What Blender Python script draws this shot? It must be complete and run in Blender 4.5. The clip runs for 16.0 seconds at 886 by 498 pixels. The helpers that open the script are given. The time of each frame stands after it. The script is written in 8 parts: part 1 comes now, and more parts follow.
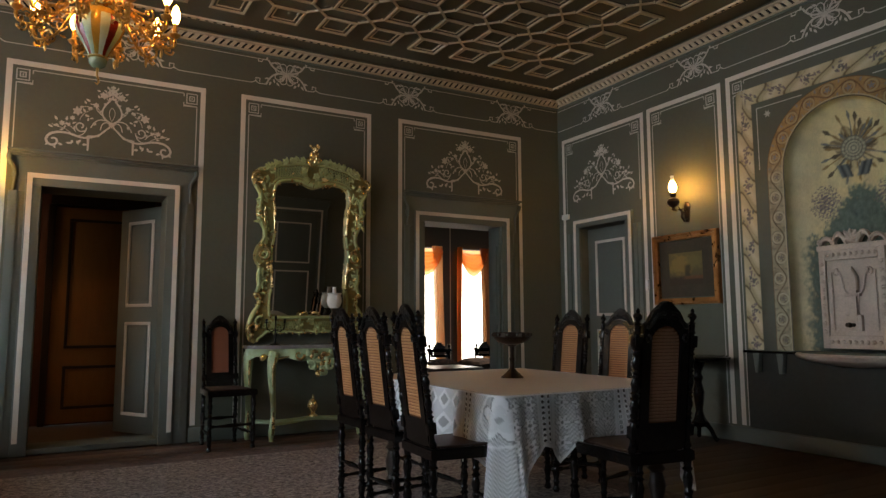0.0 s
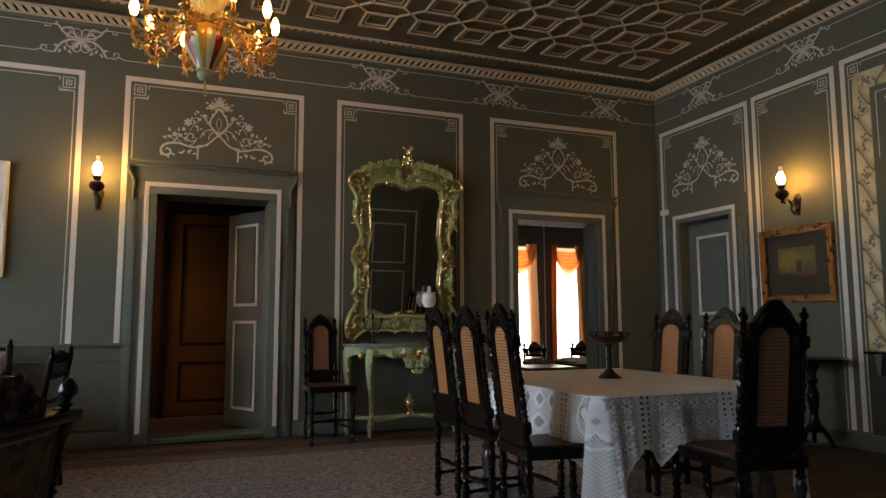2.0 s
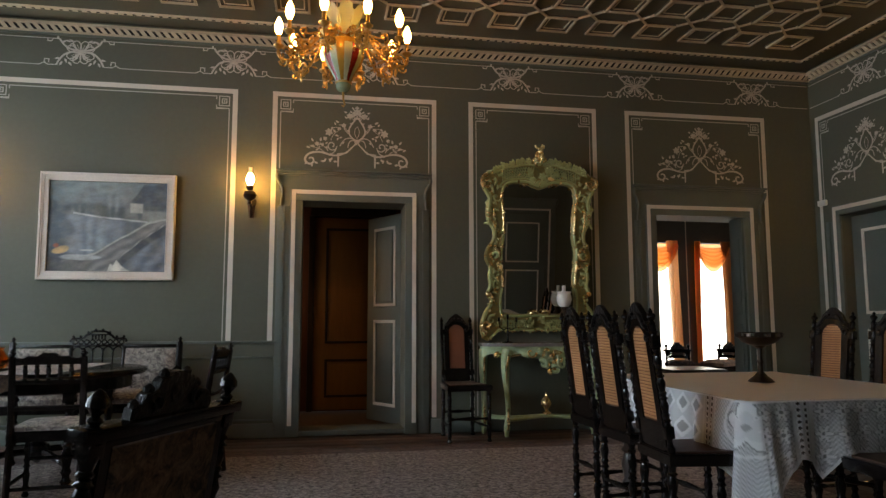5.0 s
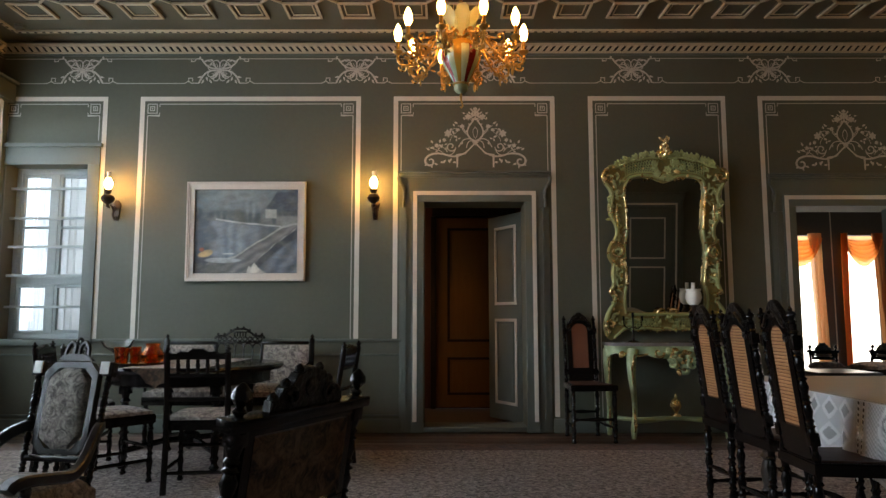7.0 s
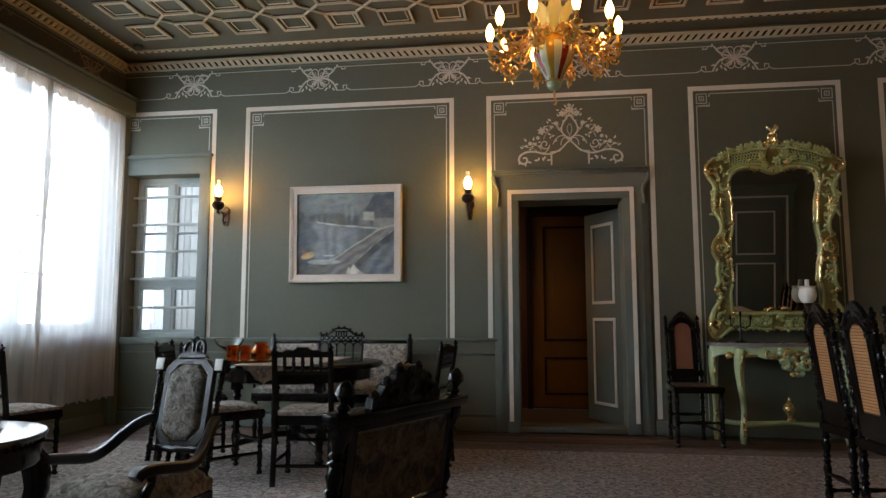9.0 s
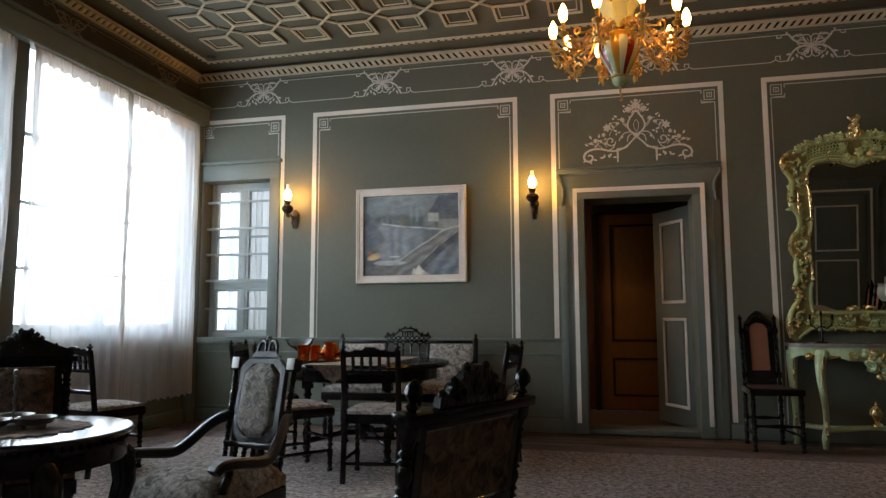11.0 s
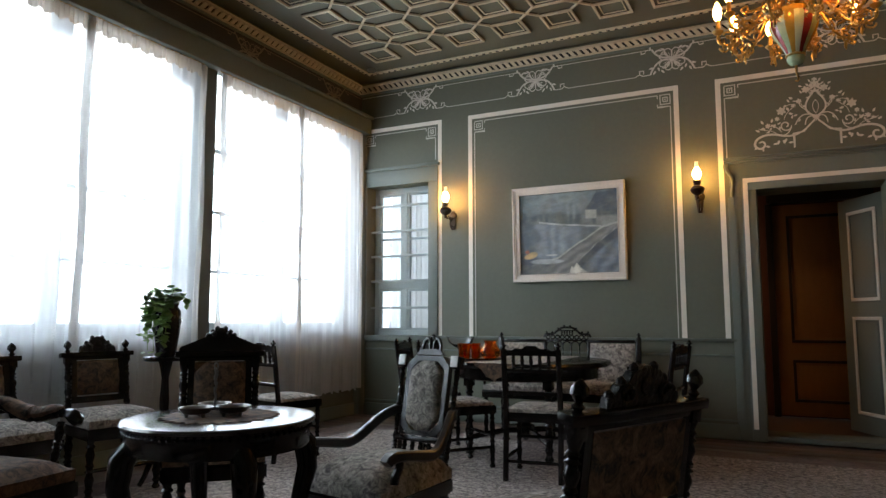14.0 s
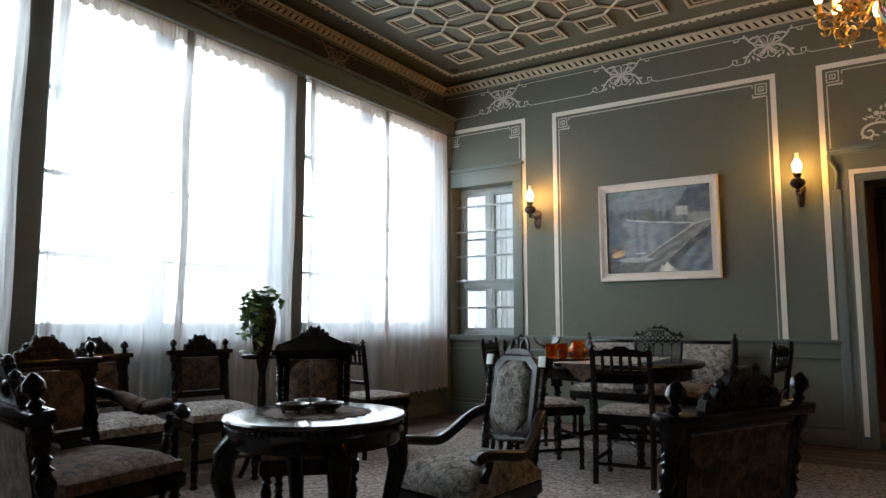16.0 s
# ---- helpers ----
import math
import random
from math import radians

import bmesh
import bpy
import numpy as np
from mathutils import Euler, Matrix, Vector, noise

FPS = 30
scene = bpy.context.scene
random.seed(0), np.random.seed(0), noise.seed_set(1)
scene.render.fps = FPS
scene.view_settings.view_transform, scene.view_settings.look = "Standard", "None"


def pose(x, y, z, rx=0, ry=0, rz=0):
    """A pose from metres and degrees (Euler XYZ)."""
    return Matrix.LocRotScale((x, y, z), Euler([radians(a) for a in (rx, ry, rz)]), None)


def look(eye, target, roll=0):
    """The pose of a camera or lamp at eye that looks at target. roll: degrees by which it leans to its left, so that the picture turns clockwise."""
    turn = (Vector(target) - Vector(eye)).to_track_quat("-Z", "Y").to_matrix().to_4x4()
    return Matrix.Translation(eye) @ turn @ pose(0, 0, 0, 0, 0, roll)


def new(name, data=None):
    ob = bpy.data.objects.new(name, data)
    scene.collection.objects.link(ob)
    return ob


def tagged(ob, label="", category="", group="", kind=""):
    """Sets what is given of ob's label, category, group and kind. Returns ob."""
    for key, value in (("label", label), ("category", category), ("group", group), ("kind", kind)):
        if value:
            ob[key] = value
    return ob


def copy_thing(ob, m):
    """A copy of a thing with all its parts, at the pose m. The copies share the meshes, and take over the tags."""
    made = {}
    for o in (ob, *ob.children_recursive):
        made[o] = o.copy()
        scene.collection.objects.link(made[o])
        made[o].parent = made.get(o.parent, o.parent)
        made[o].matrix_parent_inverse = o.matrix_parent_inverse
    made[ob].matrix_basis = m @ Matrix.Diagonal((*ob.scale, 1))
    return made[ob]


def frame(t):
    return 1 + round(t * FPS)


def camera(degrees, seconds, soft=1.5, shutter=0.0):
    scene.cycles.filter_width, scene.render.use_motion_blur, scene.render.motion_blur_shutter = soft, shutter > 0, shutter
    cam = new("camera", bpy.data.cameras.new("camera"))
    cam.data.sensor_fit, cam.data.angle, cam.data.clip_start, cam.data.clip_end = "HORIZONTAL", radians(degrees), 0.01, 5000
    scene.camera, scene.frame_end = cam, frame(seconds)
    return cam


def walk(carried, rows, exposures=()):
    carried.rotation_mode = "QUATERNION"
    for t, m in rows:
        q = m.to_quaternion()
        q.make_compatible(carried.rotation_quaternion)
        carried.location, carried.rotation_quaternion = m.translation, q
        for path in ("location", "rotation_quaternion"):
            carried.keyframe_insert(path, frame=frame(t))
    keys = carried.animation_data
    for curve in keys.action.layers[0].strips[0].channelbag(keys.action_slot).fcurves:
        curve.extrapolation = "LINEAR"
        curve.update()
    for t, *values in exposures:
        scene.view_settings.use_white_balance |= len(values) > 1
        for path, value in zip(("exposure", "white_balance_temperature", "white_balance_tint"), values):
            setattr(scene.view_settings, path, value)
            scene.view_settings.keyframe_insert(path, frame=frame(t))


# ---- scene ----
from mathutils import noise

cam = camera(65.87, 16.0, soft=1.4)
EYE = 1.03
ROWS = [
    (0.0, -0.0068, 0.0246, -0.0008, 6.16, 0.24, -29.14),
    (0.5, -0.0057, 0.0237, -0.0008, 6.15, 0.19, -27.29),
    (1.0, -0.0045, 0.0227, -0.0007, 6.12, 0.15, -25.21),
    (1.5, -0.0035, 0.0216, -0.0007, 6.11, 0.18, -23.28),
    (2.0, -0.0026, 0.0203, -0.0006, 6.10, 0.18, -21.25),
    (2.5, -0.0020, 0.0190, -0.0010, 6.10, 0.22, -19.51),
    (3.0, -0.0013, 0.0178, -0.0005, 6.10, 0.25, -17.76),
    (3.5, -0.0008, 0.0166, -0.0005, 6.09, 0.23, -16.18),
    (4.0, -0.0003, 0.0150, -0.0004, 6.09, 0.18, -14.21),
    (6.5, 0.0004, 0.0033, -0.0001, 6.01, 0.03, -2.70),
    (7.0, -0.0000, -0.0001, 0.0000, 5.98, 0.04, 0.08),
    (7.5, -0.0005, -0.0030, 0.0001, 5.97, 0.06, 2.32),
    (8.0, -0.0010, -0.0057, 0.0001, 5.97, 0.06, 4.37),
    (8.5, -0.0016, -0.0083, 0.0002, 5.96, 0.06, 6.19),
    (9.0, -0.0023, -0.0110, 0.0002, 5.94, 0.09, 8.04),
    (11.5, -0.0060, -0.0225, 0.0004, 5.98, 0.11, 15.35),
    (12.0, -0.0076, -0.0266, 0.0005, 5.98, 0.02, 17.76),
    (12.5, -0.0094, -0.0311, 0.0006, 5.97, 0.01, 20.24),
    (13.0, -0.0113, -0.0356, 0.0007, 5.95, 0.03, 22.69),
    (13.5, -0.0129, -0.0392, 0.0007, 5.92, 0.06, 24.59),
    (14.0, -0.0146, -0.0429, 0.0008, 5.90, 0.10, 26.46),
    (14.5, -0.0161, -0.0463, 0.0008, 5.90, 0.10, 28.15),
    (15.0, -0.0180, -0.0500, 0.0009, 5.90, 0.09, 29.96),
    (15.5, -0.0197, -0.0536, 0.0009, 5.89, 0.05, 31.66),
    (16.0, -0.0217, -0.0576, 0.0010, 5.89, 0.05, 33.48),
]
EXPOSURES = [(0.0, 0.0), (16.0, 0.0)]
walk(cam, [(t, pose(x, y, EYE + z, 90 + pitch, roll, yaw)) for t, x, y, z, pitch, roll, yaw in ROWS], EXPOSURES)

# ---- world and large lights ----
world = bpy.data.worlds.new("world")
scene.world = world
world.use_nodes = True
wn = world.node_tree.nodes
sky = wn.new("ShaderNodeTexSky")
sky.sky_type, sky.sun_disc = "NISHITA", False
sky.sun_elevation, sky.sun_rotation = radians(48), radians(200)
world.node_tree.links.new(sky.outputs[0], wn["Background"].inputs[0])
wn["Background"].inputs[1].default_value = 0.10
sun = new("sun", bpy.data.lights.new("sun", "SUN"))
sun.data.energy, sun.data.angle, sun.data.color = 2.0, radians(0.6), (1.0, 0.95, 0.88)
sun.matrix_world = look((0, -30, 34), (0, 0, 0))


def area(name, centre, target, width, height, watts, colour):
    """A rectangular lamp for the sky's light in a window opening, or added as fill."""
    data = bpy.data.lights.new(name, "AREA")
    data.shape, data.size, data.size_y, data.energy, data.color = "RECTANGLE", width, height, watts, colour
    ob = new(name, data)
    ob.matrix_world = look(centre, target)
    return ob


SKYLIGHT = (0.74, 0.89, 1.0)
WEST_WATTS = 107.0
for y in (1.1 - 0.2, 2.96, 5.2):
    area("window_light", (-4.66, y, 1.96), (0, y, 0.0), 1.8, 2.06, WEST_WATTS, SKYLIGHT)
area("window_light", (-3.83, 7.3, 1.75), (-3.83, 0, 1.5), 0.85, 1.7, 6, SKYLIGHT)
area("window_light", (5.82, 10.4, 1.4), (4.4, 6.5, 1.0), 1.0, 1.6, 4, (1.0, 0.90, 0.74))
# Added warm fill for the hall, where no window or lamp is built.
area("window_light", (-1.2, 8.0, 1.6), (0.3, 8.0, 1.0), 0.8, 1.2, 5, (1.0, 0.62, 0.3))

# ---- materials ----
def material(name, colour, rough=0.6, metal=0.0, var=0.15, scale=6.0, bump=0.1, fine=60.0, second=None, mix_scale=2.5, spec=0.5, stretch=(1, 1, 1)):
    """A surface with variation at two scales, some relief, and optionally a second colour in patches."""
    m = bpy.data.materials.new(name)
    m.use_nodes = True
    n, l = m.node_tree.nodes, m.node_tree.links
    b = n["Principled BSDF"]
    tc, mp = n.new("ShaderNodeTexCoord"), n.new("ShaderNodeMapping")
    mp.inputs["Scale"].default_value = stretch
    l.new(tc.outputs["Object"], mp.inputs[0])
    big, small = n.new("ShaderNodeTexNoise"), n.new("ShaderNodeTexNoise")
    big.inputs["Scale"].default_value, small.inputs["Scale"].default_value = scale, fine
    big.inputs["Detail"].default_value, small.inputs["Detail"].default_value = 6, 3
    for t in (big, small):
        l.new(mp.outputs[0], t.inputs["Vector"])
    mx = n.new("ShaderNodeMix")
    mx.data_type = "RGBA"
    c = Vector(colour)
    if second:
        rp = n.new("ShaderNodeValToRGB")
        rp.color_ramp.elements[0].position, rp.color_ramp.elements[1].position = 0.37, 0.63
        pt = n.new("ShaderNodeTexNoise")
        pt.inputs["Scale"].default_value, pt.inputs["Detail"].default_value = mix_scale, 9
        pt.inputs["Roughness"].default_value, pt.inputs["Distortion"].default_value = 0.68, 0.9
        l.new(mp.outputs[0], pt.inputs["Vector"])
        l.new(pt.outputs[0], rp.inputs[0])
        l.new(rp.outputs[0], mx.inputs[0])
        mx.inputs[6].default_value, mx.inputs[7].default_value = (*c, 1), (*second, 1)
    else:
        l.new(big.outputs[0], mx.inputs[0])
        mx.inputs[6].default_value, mx.inputs[7].default_value = (*(c * (1 - var)), 1), (*(c * (1 + var)), 1)
    ml = n.new("ShaderNodeMix")
    ml.data_type, ml.blend_type = "RGBA", "MULTIPLY"
    ml.inputs[0].default_value = 1.0
    mr = n.new("ShaderNodeMapRange")
    mr.inputs[3].default_value, mr.inputs[4].default_value = 1 - var, 1 + var
    l.new(small.outputs[0], mr.inputs[0])
    l.new(mx.outputs[2], ml.inputs[6])
    l.new(mr.outputs[0], ml.inputs[7])
    l.new(ml.outputs[2], b.inputs["Base Color"])
    rr = n.new("ShaderNodeMapRange")
    rr.inputs[3].default_value, rr.inputs[4].default_value = max(0.02, rough - 0.1), min(1, rough + 0.1)
    l.new(big.outputs[0], rr.inputs[0])
    l.new(rr.outputs[0], b.inputs["Roughness"])
    b.inputs["Metallic"].default_value = metal
    b.inputs["Specular IOR Level"].default_value = spec
    if bump:
        bp = n.new("ShaderNodeBump")
        bp.inputs["Strength"].default_value, bp.inputs["Distance"].default_value = bump, 0.01
        l.new(small.outputs[0], bp.inputs["Height"])
        l.new(bp.outputs[0], b.inputs["Normal"])
    return m


def glow(name, colour, strength):
    m = bpy.data.materials.new(name)
    m.use_nodes = True
    b = m.node_tree.nodes["Principled BSDF"]
    b.inputs["Base Color"].default_value = (*colour, 1)
    b.inputs["Emission Color"].default_value = (*colour, 1)
    b.inputs["Emission Strength"].default_value = strength
    return m


def glass(name, colour=(1, 1, 1), rough=0.02):
    m = bpy.data.materials.new(name)
    m.use_nodes = True
    b = m.node_tree.nodes["Principled BSDF"]
    b.inputs["Base Color"].default_value = (*colour, 1)
    b.inputs["Roughness"].default_value = rough
    b.inputs["Transmission Weight"].default_value = 1.0
    b.inputs["IOR"].default_value = 1.45
    return m


def sheer(name, colour, see, through_light):
    """Thin cloth: part open weave, part translucent, part plain."""
    m = bpy.data.materials.new(name)
    m.use_nodes = True
    n, l = m.node_tree.nodes, m.node_tree.links
    n.remove(n["Principled BSDF"])
    d, t, p = n.new("ShaderNodeBsdfDiffuse"), n.new("ShaderNodeBsdfTranslucent"), n.new("ShaderNodeBsdfTransparent")
    for s in (d, t):
        s.inputs[0].default_value = (*colour, 1)
    a, c = n.new("ShaderNodeMixShader"), n.new("ShaderNodeMixShader")
    a.inputs[0].default_value, c.inputs[0].default_value = through_light, see
    l.new(d.outputs[0], a.inputs[1])
    l.new(t.outputs[0], a.inputs[2])
    l.new(a.outputs[0], c.inputs[1])
    l.new(p.outputs[0], c.inputs[2])
    l.new(c.outputs[0], n["Material Output"].inputs[0])
    return m



def worked(name, colour, through_light):
    """Openwork cloth: the mesh's own 'cover' layer says how closely it is worked."""
    m = sheer(name, colour, 0.0, through_light)
    n, l = m.node_tree.nodes, m.node_tree.links
    at, inv = n.new("ShaderNodeAttribute"), n.new("ShaderNodeMath")
    at.attribute_name = "cover"
    inv.operation = "SUBTRACT"
    inv.inputs[0].default_value = 1.0
    l.new(at.outputs["Fac"], inv.inputs[1])
    last = n["Material Output"].inputs[0].links[0].from_node
    l.new(inv.outputs[0], last.inputs[0])
    return m


def painted(name, rough):
    """Oil paint: colours from the mesh's own 'paint' layer, with brush relief."""
    m = material(name, (0.2, 0.2, 0.2), rough, var=0.12, scale=20, fine=90, bump=0.3)
    n, l = m.node_tree.nodes, m.node_tree.links
    at, mul = n.new("ShaderNodeVertexColor"), n.new("ShaderNodeMix")
    at.layer_name = "paint"
    mul.data_type, mul.blend_type = "RGBA", "MULTIPLY"
    mul.inputs[0].default_value = 1.0
    vr = n.new("ShaderNodeTexNoise")
    vr.inputs["Scale"].default_value, vr.inputs["Detail"].default_value = 70, 4
    mr = n.new("ShaderNodeMapRange")
    mr.inputs[3].default_value, mr.inputs[4].default_value = 0.8, 1.2
    l.new(vr.outputs[0], mr.inputs[0])
    l.new(at.outputs[0], mul.inputs[6])
    l.new(mr.outputs[0], mul.inputs[7])
    l.new(mul.outputs[2], n["Principled BSDF"].inputs["Base Color"])
    return m


M = {}
M["oil"] = painted("oil_on_canvas", 0.55)
M["wall"] = material("grey_green_paint", (0.106, 0.112, 0.081), 0.62, var=0.10, scale=1.2, fine=25, bump=0.06)
M["wood_paint"] = material("grey_green_joinery", (0.122, 0.140, 0.121), 0.5, var=0.08, scale=3, fine=40, bump=0.05)
M["white"] = material("chalky_white_line", (0.70, 0.65, 0.57), 0.7, var=0.10, scale=8, fine=80, bump=0.04)
M["thin"] = material("faded_white_line", (0.48, 0.47, 0.42), 0.75, var=0.18, scale=10, fine=70, bump=0.0)
M["stencil"] = material("worn_stencil_paint", (0.58, 0.55, 0.49), 0.75, var=0.25, scale=9, fine=50, bump=0.0)
M["ceiling"] = material("olive_green_ceiling", (0.098, 0.094, 0.064), 0.6, var=0.12, scale=2, fine=30, bump=0.05)
M["mould_dark"] = material("brown_moulding_step", (0.055, 0.042, 0.026), 0.6, var=0.2, scale=7, fine=50, bump=0.05)
M["mould"] = material("tan_gilt_moulding", (0.50, 0.42, 0.29), 0.55, var=0.18, scale=7, fine=50, bump=0.08)
M["mould_pale"] = material("pale_moulding", (0.58, 0.50, 0.35), 0.6, var=0.15, scale=7, fine=50, bump=0.05)
M["dark"] = material("near_black_gap", (0.015, 0.014, 0.012), 0.8)
M["black"] = material("ebonised_wood", (0.007, 0.0055, 0.005), 0.17, var=0.3, scale=8, fine=60, bump=0.03, spec=0.40)
M["carved"] = material("carved_ebonised_wood", (0.008, 0.0065, 0.006), 0.38, var=0.4, scale=22, fine=55, bump=0.9, spec=0.30)
# Cane darkened in colour for the chair back seen against the light.
M["cane_backlit"] = material("backlit_brown_cane", (0.30, 0.155, 0.09), 0.45, var=0.35, scale=14, fine=120, bump=0.2)
M["satin"] = material("satin_black_wood", (0.008, 0.007, 0.008), 0.34, var=0.3, scale=8, fine=60, bump=0.05, spec=0.45)
M["walnut"] = material("dark_walnut", (0.030, 0.018, 0.012), 0.35, var=0.3, scale=6, fine=70, bump=0.06)
M["cane"] = material("woven_cane", (0.44, 0.20, 0.075), 0.6, var=0.18, scale=12, fine=120, bump=0.2)
M["cane_seat"] = material("dark_cane_seat", (0.055, 0.026, 0.014), 0.5, var=0.2, scale=12, fine=110, bump=0.2)
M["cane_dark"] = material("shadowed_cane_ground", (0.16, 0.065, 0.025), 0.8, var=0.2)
M["russet"] = material("russet_cane", (0.23, 0.085, 0.045), 0.7, var=0.12, scale=12, fine=120, bump=0.15)
M["tapestry"] = material("floral_tapestry", (0.40, 0.355, 0.31), 0.9, var=0.45, scale=30, fine=110, bump=0.3, second=(0.075, 0.064, 0.060), mix_scale=27)
M["brown_tap"] = material("brown_floral_tapestry", (0.19, 0.112, 0.068), 0.9, var=0.45, scale=30, fine=110, bump=0.35, second=(0.022, 0.017, 0.015), mix_scale=20)
M["floor"] = material("dark_floor_boards", (0.085, 0.048, 0.030), 0.5, var=0.3, scale=3, fine=40, bump=0.1, stretch=(1, 6, 1))
nt = M["floor"].node_tree
oi, mr, hs = nt.nodes.new("ShaderNodeObjectInfo"), nt.nodes.new("ShaderNodeMapRange"), nt.nodes.new("ShaderNodeHueSaturation")
mr.inputs[3].default_value, mr.inputs[4].default_value = 0.65, 1.35
nt.links.new(oi.outputs["Random"], mr.inputs[0])
nt.links.new(mr.outputs[0], hs.inputs["Value"])
src = nt.nodes["Principled BSDF"].inputs["Base Color"].links[0].from_socket
nt.links.new(src, hs.inputs["Color"])
nt.links.new(hs.outputs[0], nt.nodes["Principled BSDF"].inputs["Base Color"])
M["carpet"] = material("worn_patterned_carpet", (0.42, 0.355, 0.32), 0.95, var=0.5, scale=9, fine=70, bump=0.7, second=(0.055, 0.042, 0.040), mix_scale=31)
M["carpet_red"] = material("carpet_border", (0.17, 0.115, 0.10), 0.95, var=0.4, scale=9, fine=80, bump=0.4, second=(0.07, 0.055, 0.05), mix_scale=20)
M["gilt"] = material("gilding", (0.90, 0.66, 0.30), 0.26, 0.85, var=0.25, scale=14, fine=60, bump=0.15)
M["old_gilt"] = material("worn_gilding", (0.44, 0.20, 0.065), 0.3, 0.8, var=0.3, scale=14, fine=60, bump=0.15)
M["brass"] = material("aged_brass", (0.48, 0.31, 0.10), 0.30, 0.9, var=0.3, scale=20, fine=90, bump=0.1)
M["mint"] = material("pistachio_lacquer", (0.40, 0.45, 0.19), 0.4, var=0.18, scale=10, fine=70, bump=0.08)
M["mint_deep"] = material("shaded_olive_frame_ground", (0.21, 0.22, 0.085), 0.33, var=0.3, scale=14, fine=70, bump=0.15, second=(0.34, 0.25, 0.07), mix_scale=16)
M["mint_pale"] = material("pale_mint_lacquer", (0.40, 0.51, 0.31), 0.38, var=0.16, scale=10, fine=70, bump=0.08, second=(0.33, 0.40, 0.20), mix_scale=7)
M["marble"] = material("grey_marble", (0.22, 0.20, 0.19), 0.25, var=0.3, scale=10, fine=40, bump=0)
M["bronze"] = material("dark_bronze", (0.055, 0.040, 0.030), 0.4, 0.7, var=0.3, scale=16, fine=70, bump=0.1)
M["pewter"] = material("silver_plate", (0.17, 0.155, 0.145), 0.34, 1.0, var=0.2, scale=20, fine=90, bump=0.05)
M["opal"] = material("opal_glass", (0.80, 0.78, 0.74), 0.2, var=0.03, bump=0)
M["amber"] = glass("amber_glass", (1.0, 0.35, 0.04), 0.05)
M["clear"] = glass("clear_glass", (0.96, 0.98, 1.0), 0.02)
M["orange"] = glass("amber_table_glass", (0.85, 0.30, 0.05), 0.04)
M["orange"].node_tree.nodes["Principled BSDF"].inputs["Transmission Weight"].default_value = 0.55
M["mirror"] = material("old_mirror", (0.46, 0.42, 0.35), 0.03, 1.0, var=0.04, bump=0)
for lk in list(M["mirror"].node_tree.nodes["Principled BSDF"].inputs["Roughness"].links):
    M["mirror"].node_tree.links.remove(lk)
M["mirror"].node_tree.nodes["Principled BSDF"].inputs["Roughness"].default_value = 0.01
M["brown_door"] = material("ochre_brown_door", (0.30, 0.15, 0.05), 0.5, var=0.2, scale=4, fine=60, bump=0.1, stretch=(6, 6, 1))
M["brown_wall"] = material("dark_olive_brown_wall", (0.075, 0.062, 0.043), 0.7, var=0.2, scale=3, fine=40)
M["red_wall"] = material("dark_red_wall", (0.13, 0.05, 0.03), 0.8, var=0.15, scale=3, fine=40)
M["frame_wood"] = material("pale_picture_frame", (0.72, 0.64, 0.56), 0.5, var=0.12, scale=8, fine=60, bump=0.1)
M["dark_green"] = material("shaded_green_dado", (0.030, 0.034, 0.027), 0.6, var=0.25, scale=3, fine=30, bump=0.05)
M["umber"] = material("dark_umber_frieze", (0.036, 0.029, 0.023), 0.65, var=0.2, scale=3, fine=30, bump=0.05)
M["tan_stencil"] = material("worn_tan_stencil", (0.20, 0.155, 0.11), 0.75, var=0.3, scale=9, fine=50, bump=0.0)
M["fresco"] = painted("painted_niche_plaster", 0.8)
M["stone"] = material("pinkish_fountain_stone", (0.55, 0.45, 0.37), 0.7, var=0.2, scale=9, fine=60, bump=0.2)
M["plaster_white"] = material("white_plastic", (0.75, 0.74, 0.7), 0.5, var=0.05, bump=0)
M["window_paint"] = material("window_joinery", (0.32, 0.36, 0.35), 0.45, var=0.08, scale=4, fine=40, bump=0.04)
M["curtain"] = sheer("sheer_net_curtain", (0.80, 0.81, 0.84), 0.42, 0.5)
M["hem"] = sheer("curtain_hem", (0.66, 0.64, 0.62), 0.16, 0.42)
M["valance"] = sheer("lace_valance", (0.60, 0.53, 0.44), 0.10, 0.32)
M["lace"] = worked("white_lace_cloth", (0.95, 0.94, 0.95), 0.10)
M["linen"] = material("white_table_linen", (0.80, 0.74, 0.66), 0.85, var=0.05, scale=8, fine=180, bump=0.1)
M["peach"] = sheer("peach_silk_drape", (0.92, 0.46, 0.13), 0.08, 0.70)
M["tail_silk"] = sheer("pale_peach_silk", (0.86, 0.62, 0.38), 0.10, 0.6)
# Silk coloured darker for the tail with little light behind it.
M["shaded_silk"] = sheer("shaded_peach_silk", (0.45, 0.22, 0.09), 0.02, 0.3)
M["sky_glow"] = glow("bright_overcast_sky", (0.93, 0.97, 1.0), 4.0)
M["dim_glow"] = glow("shaded_daylight", (0.80, 0.90, 1.0), 0.50)
M["thick_net"] = sheer("patterned_net_curtain", (0.62, 0.61, 0.58), 0.07, 0.40)
M["warm_glow"] = glow("bright_daylight", (1.0, 0.93, 0.80), 3.6)
M["bulb"] = glow("lit_candle_bulb", (1.0, 0.41, 0.075), 60.0)
M["flame"] = glow("lit_lamp_chimney", (1.0, 0.48, 0.09), 165.0)
M["leaf"] = material("ivy_leaf", (0.11, 0.20, 0.04), 0.45, var=0.35, scale=12, fine=40, bump=0.05)
M["pot"] = material("dark_glazed_vase", (0.02, 0.018, 0.018), 0.25, var=0.3, scale=10)
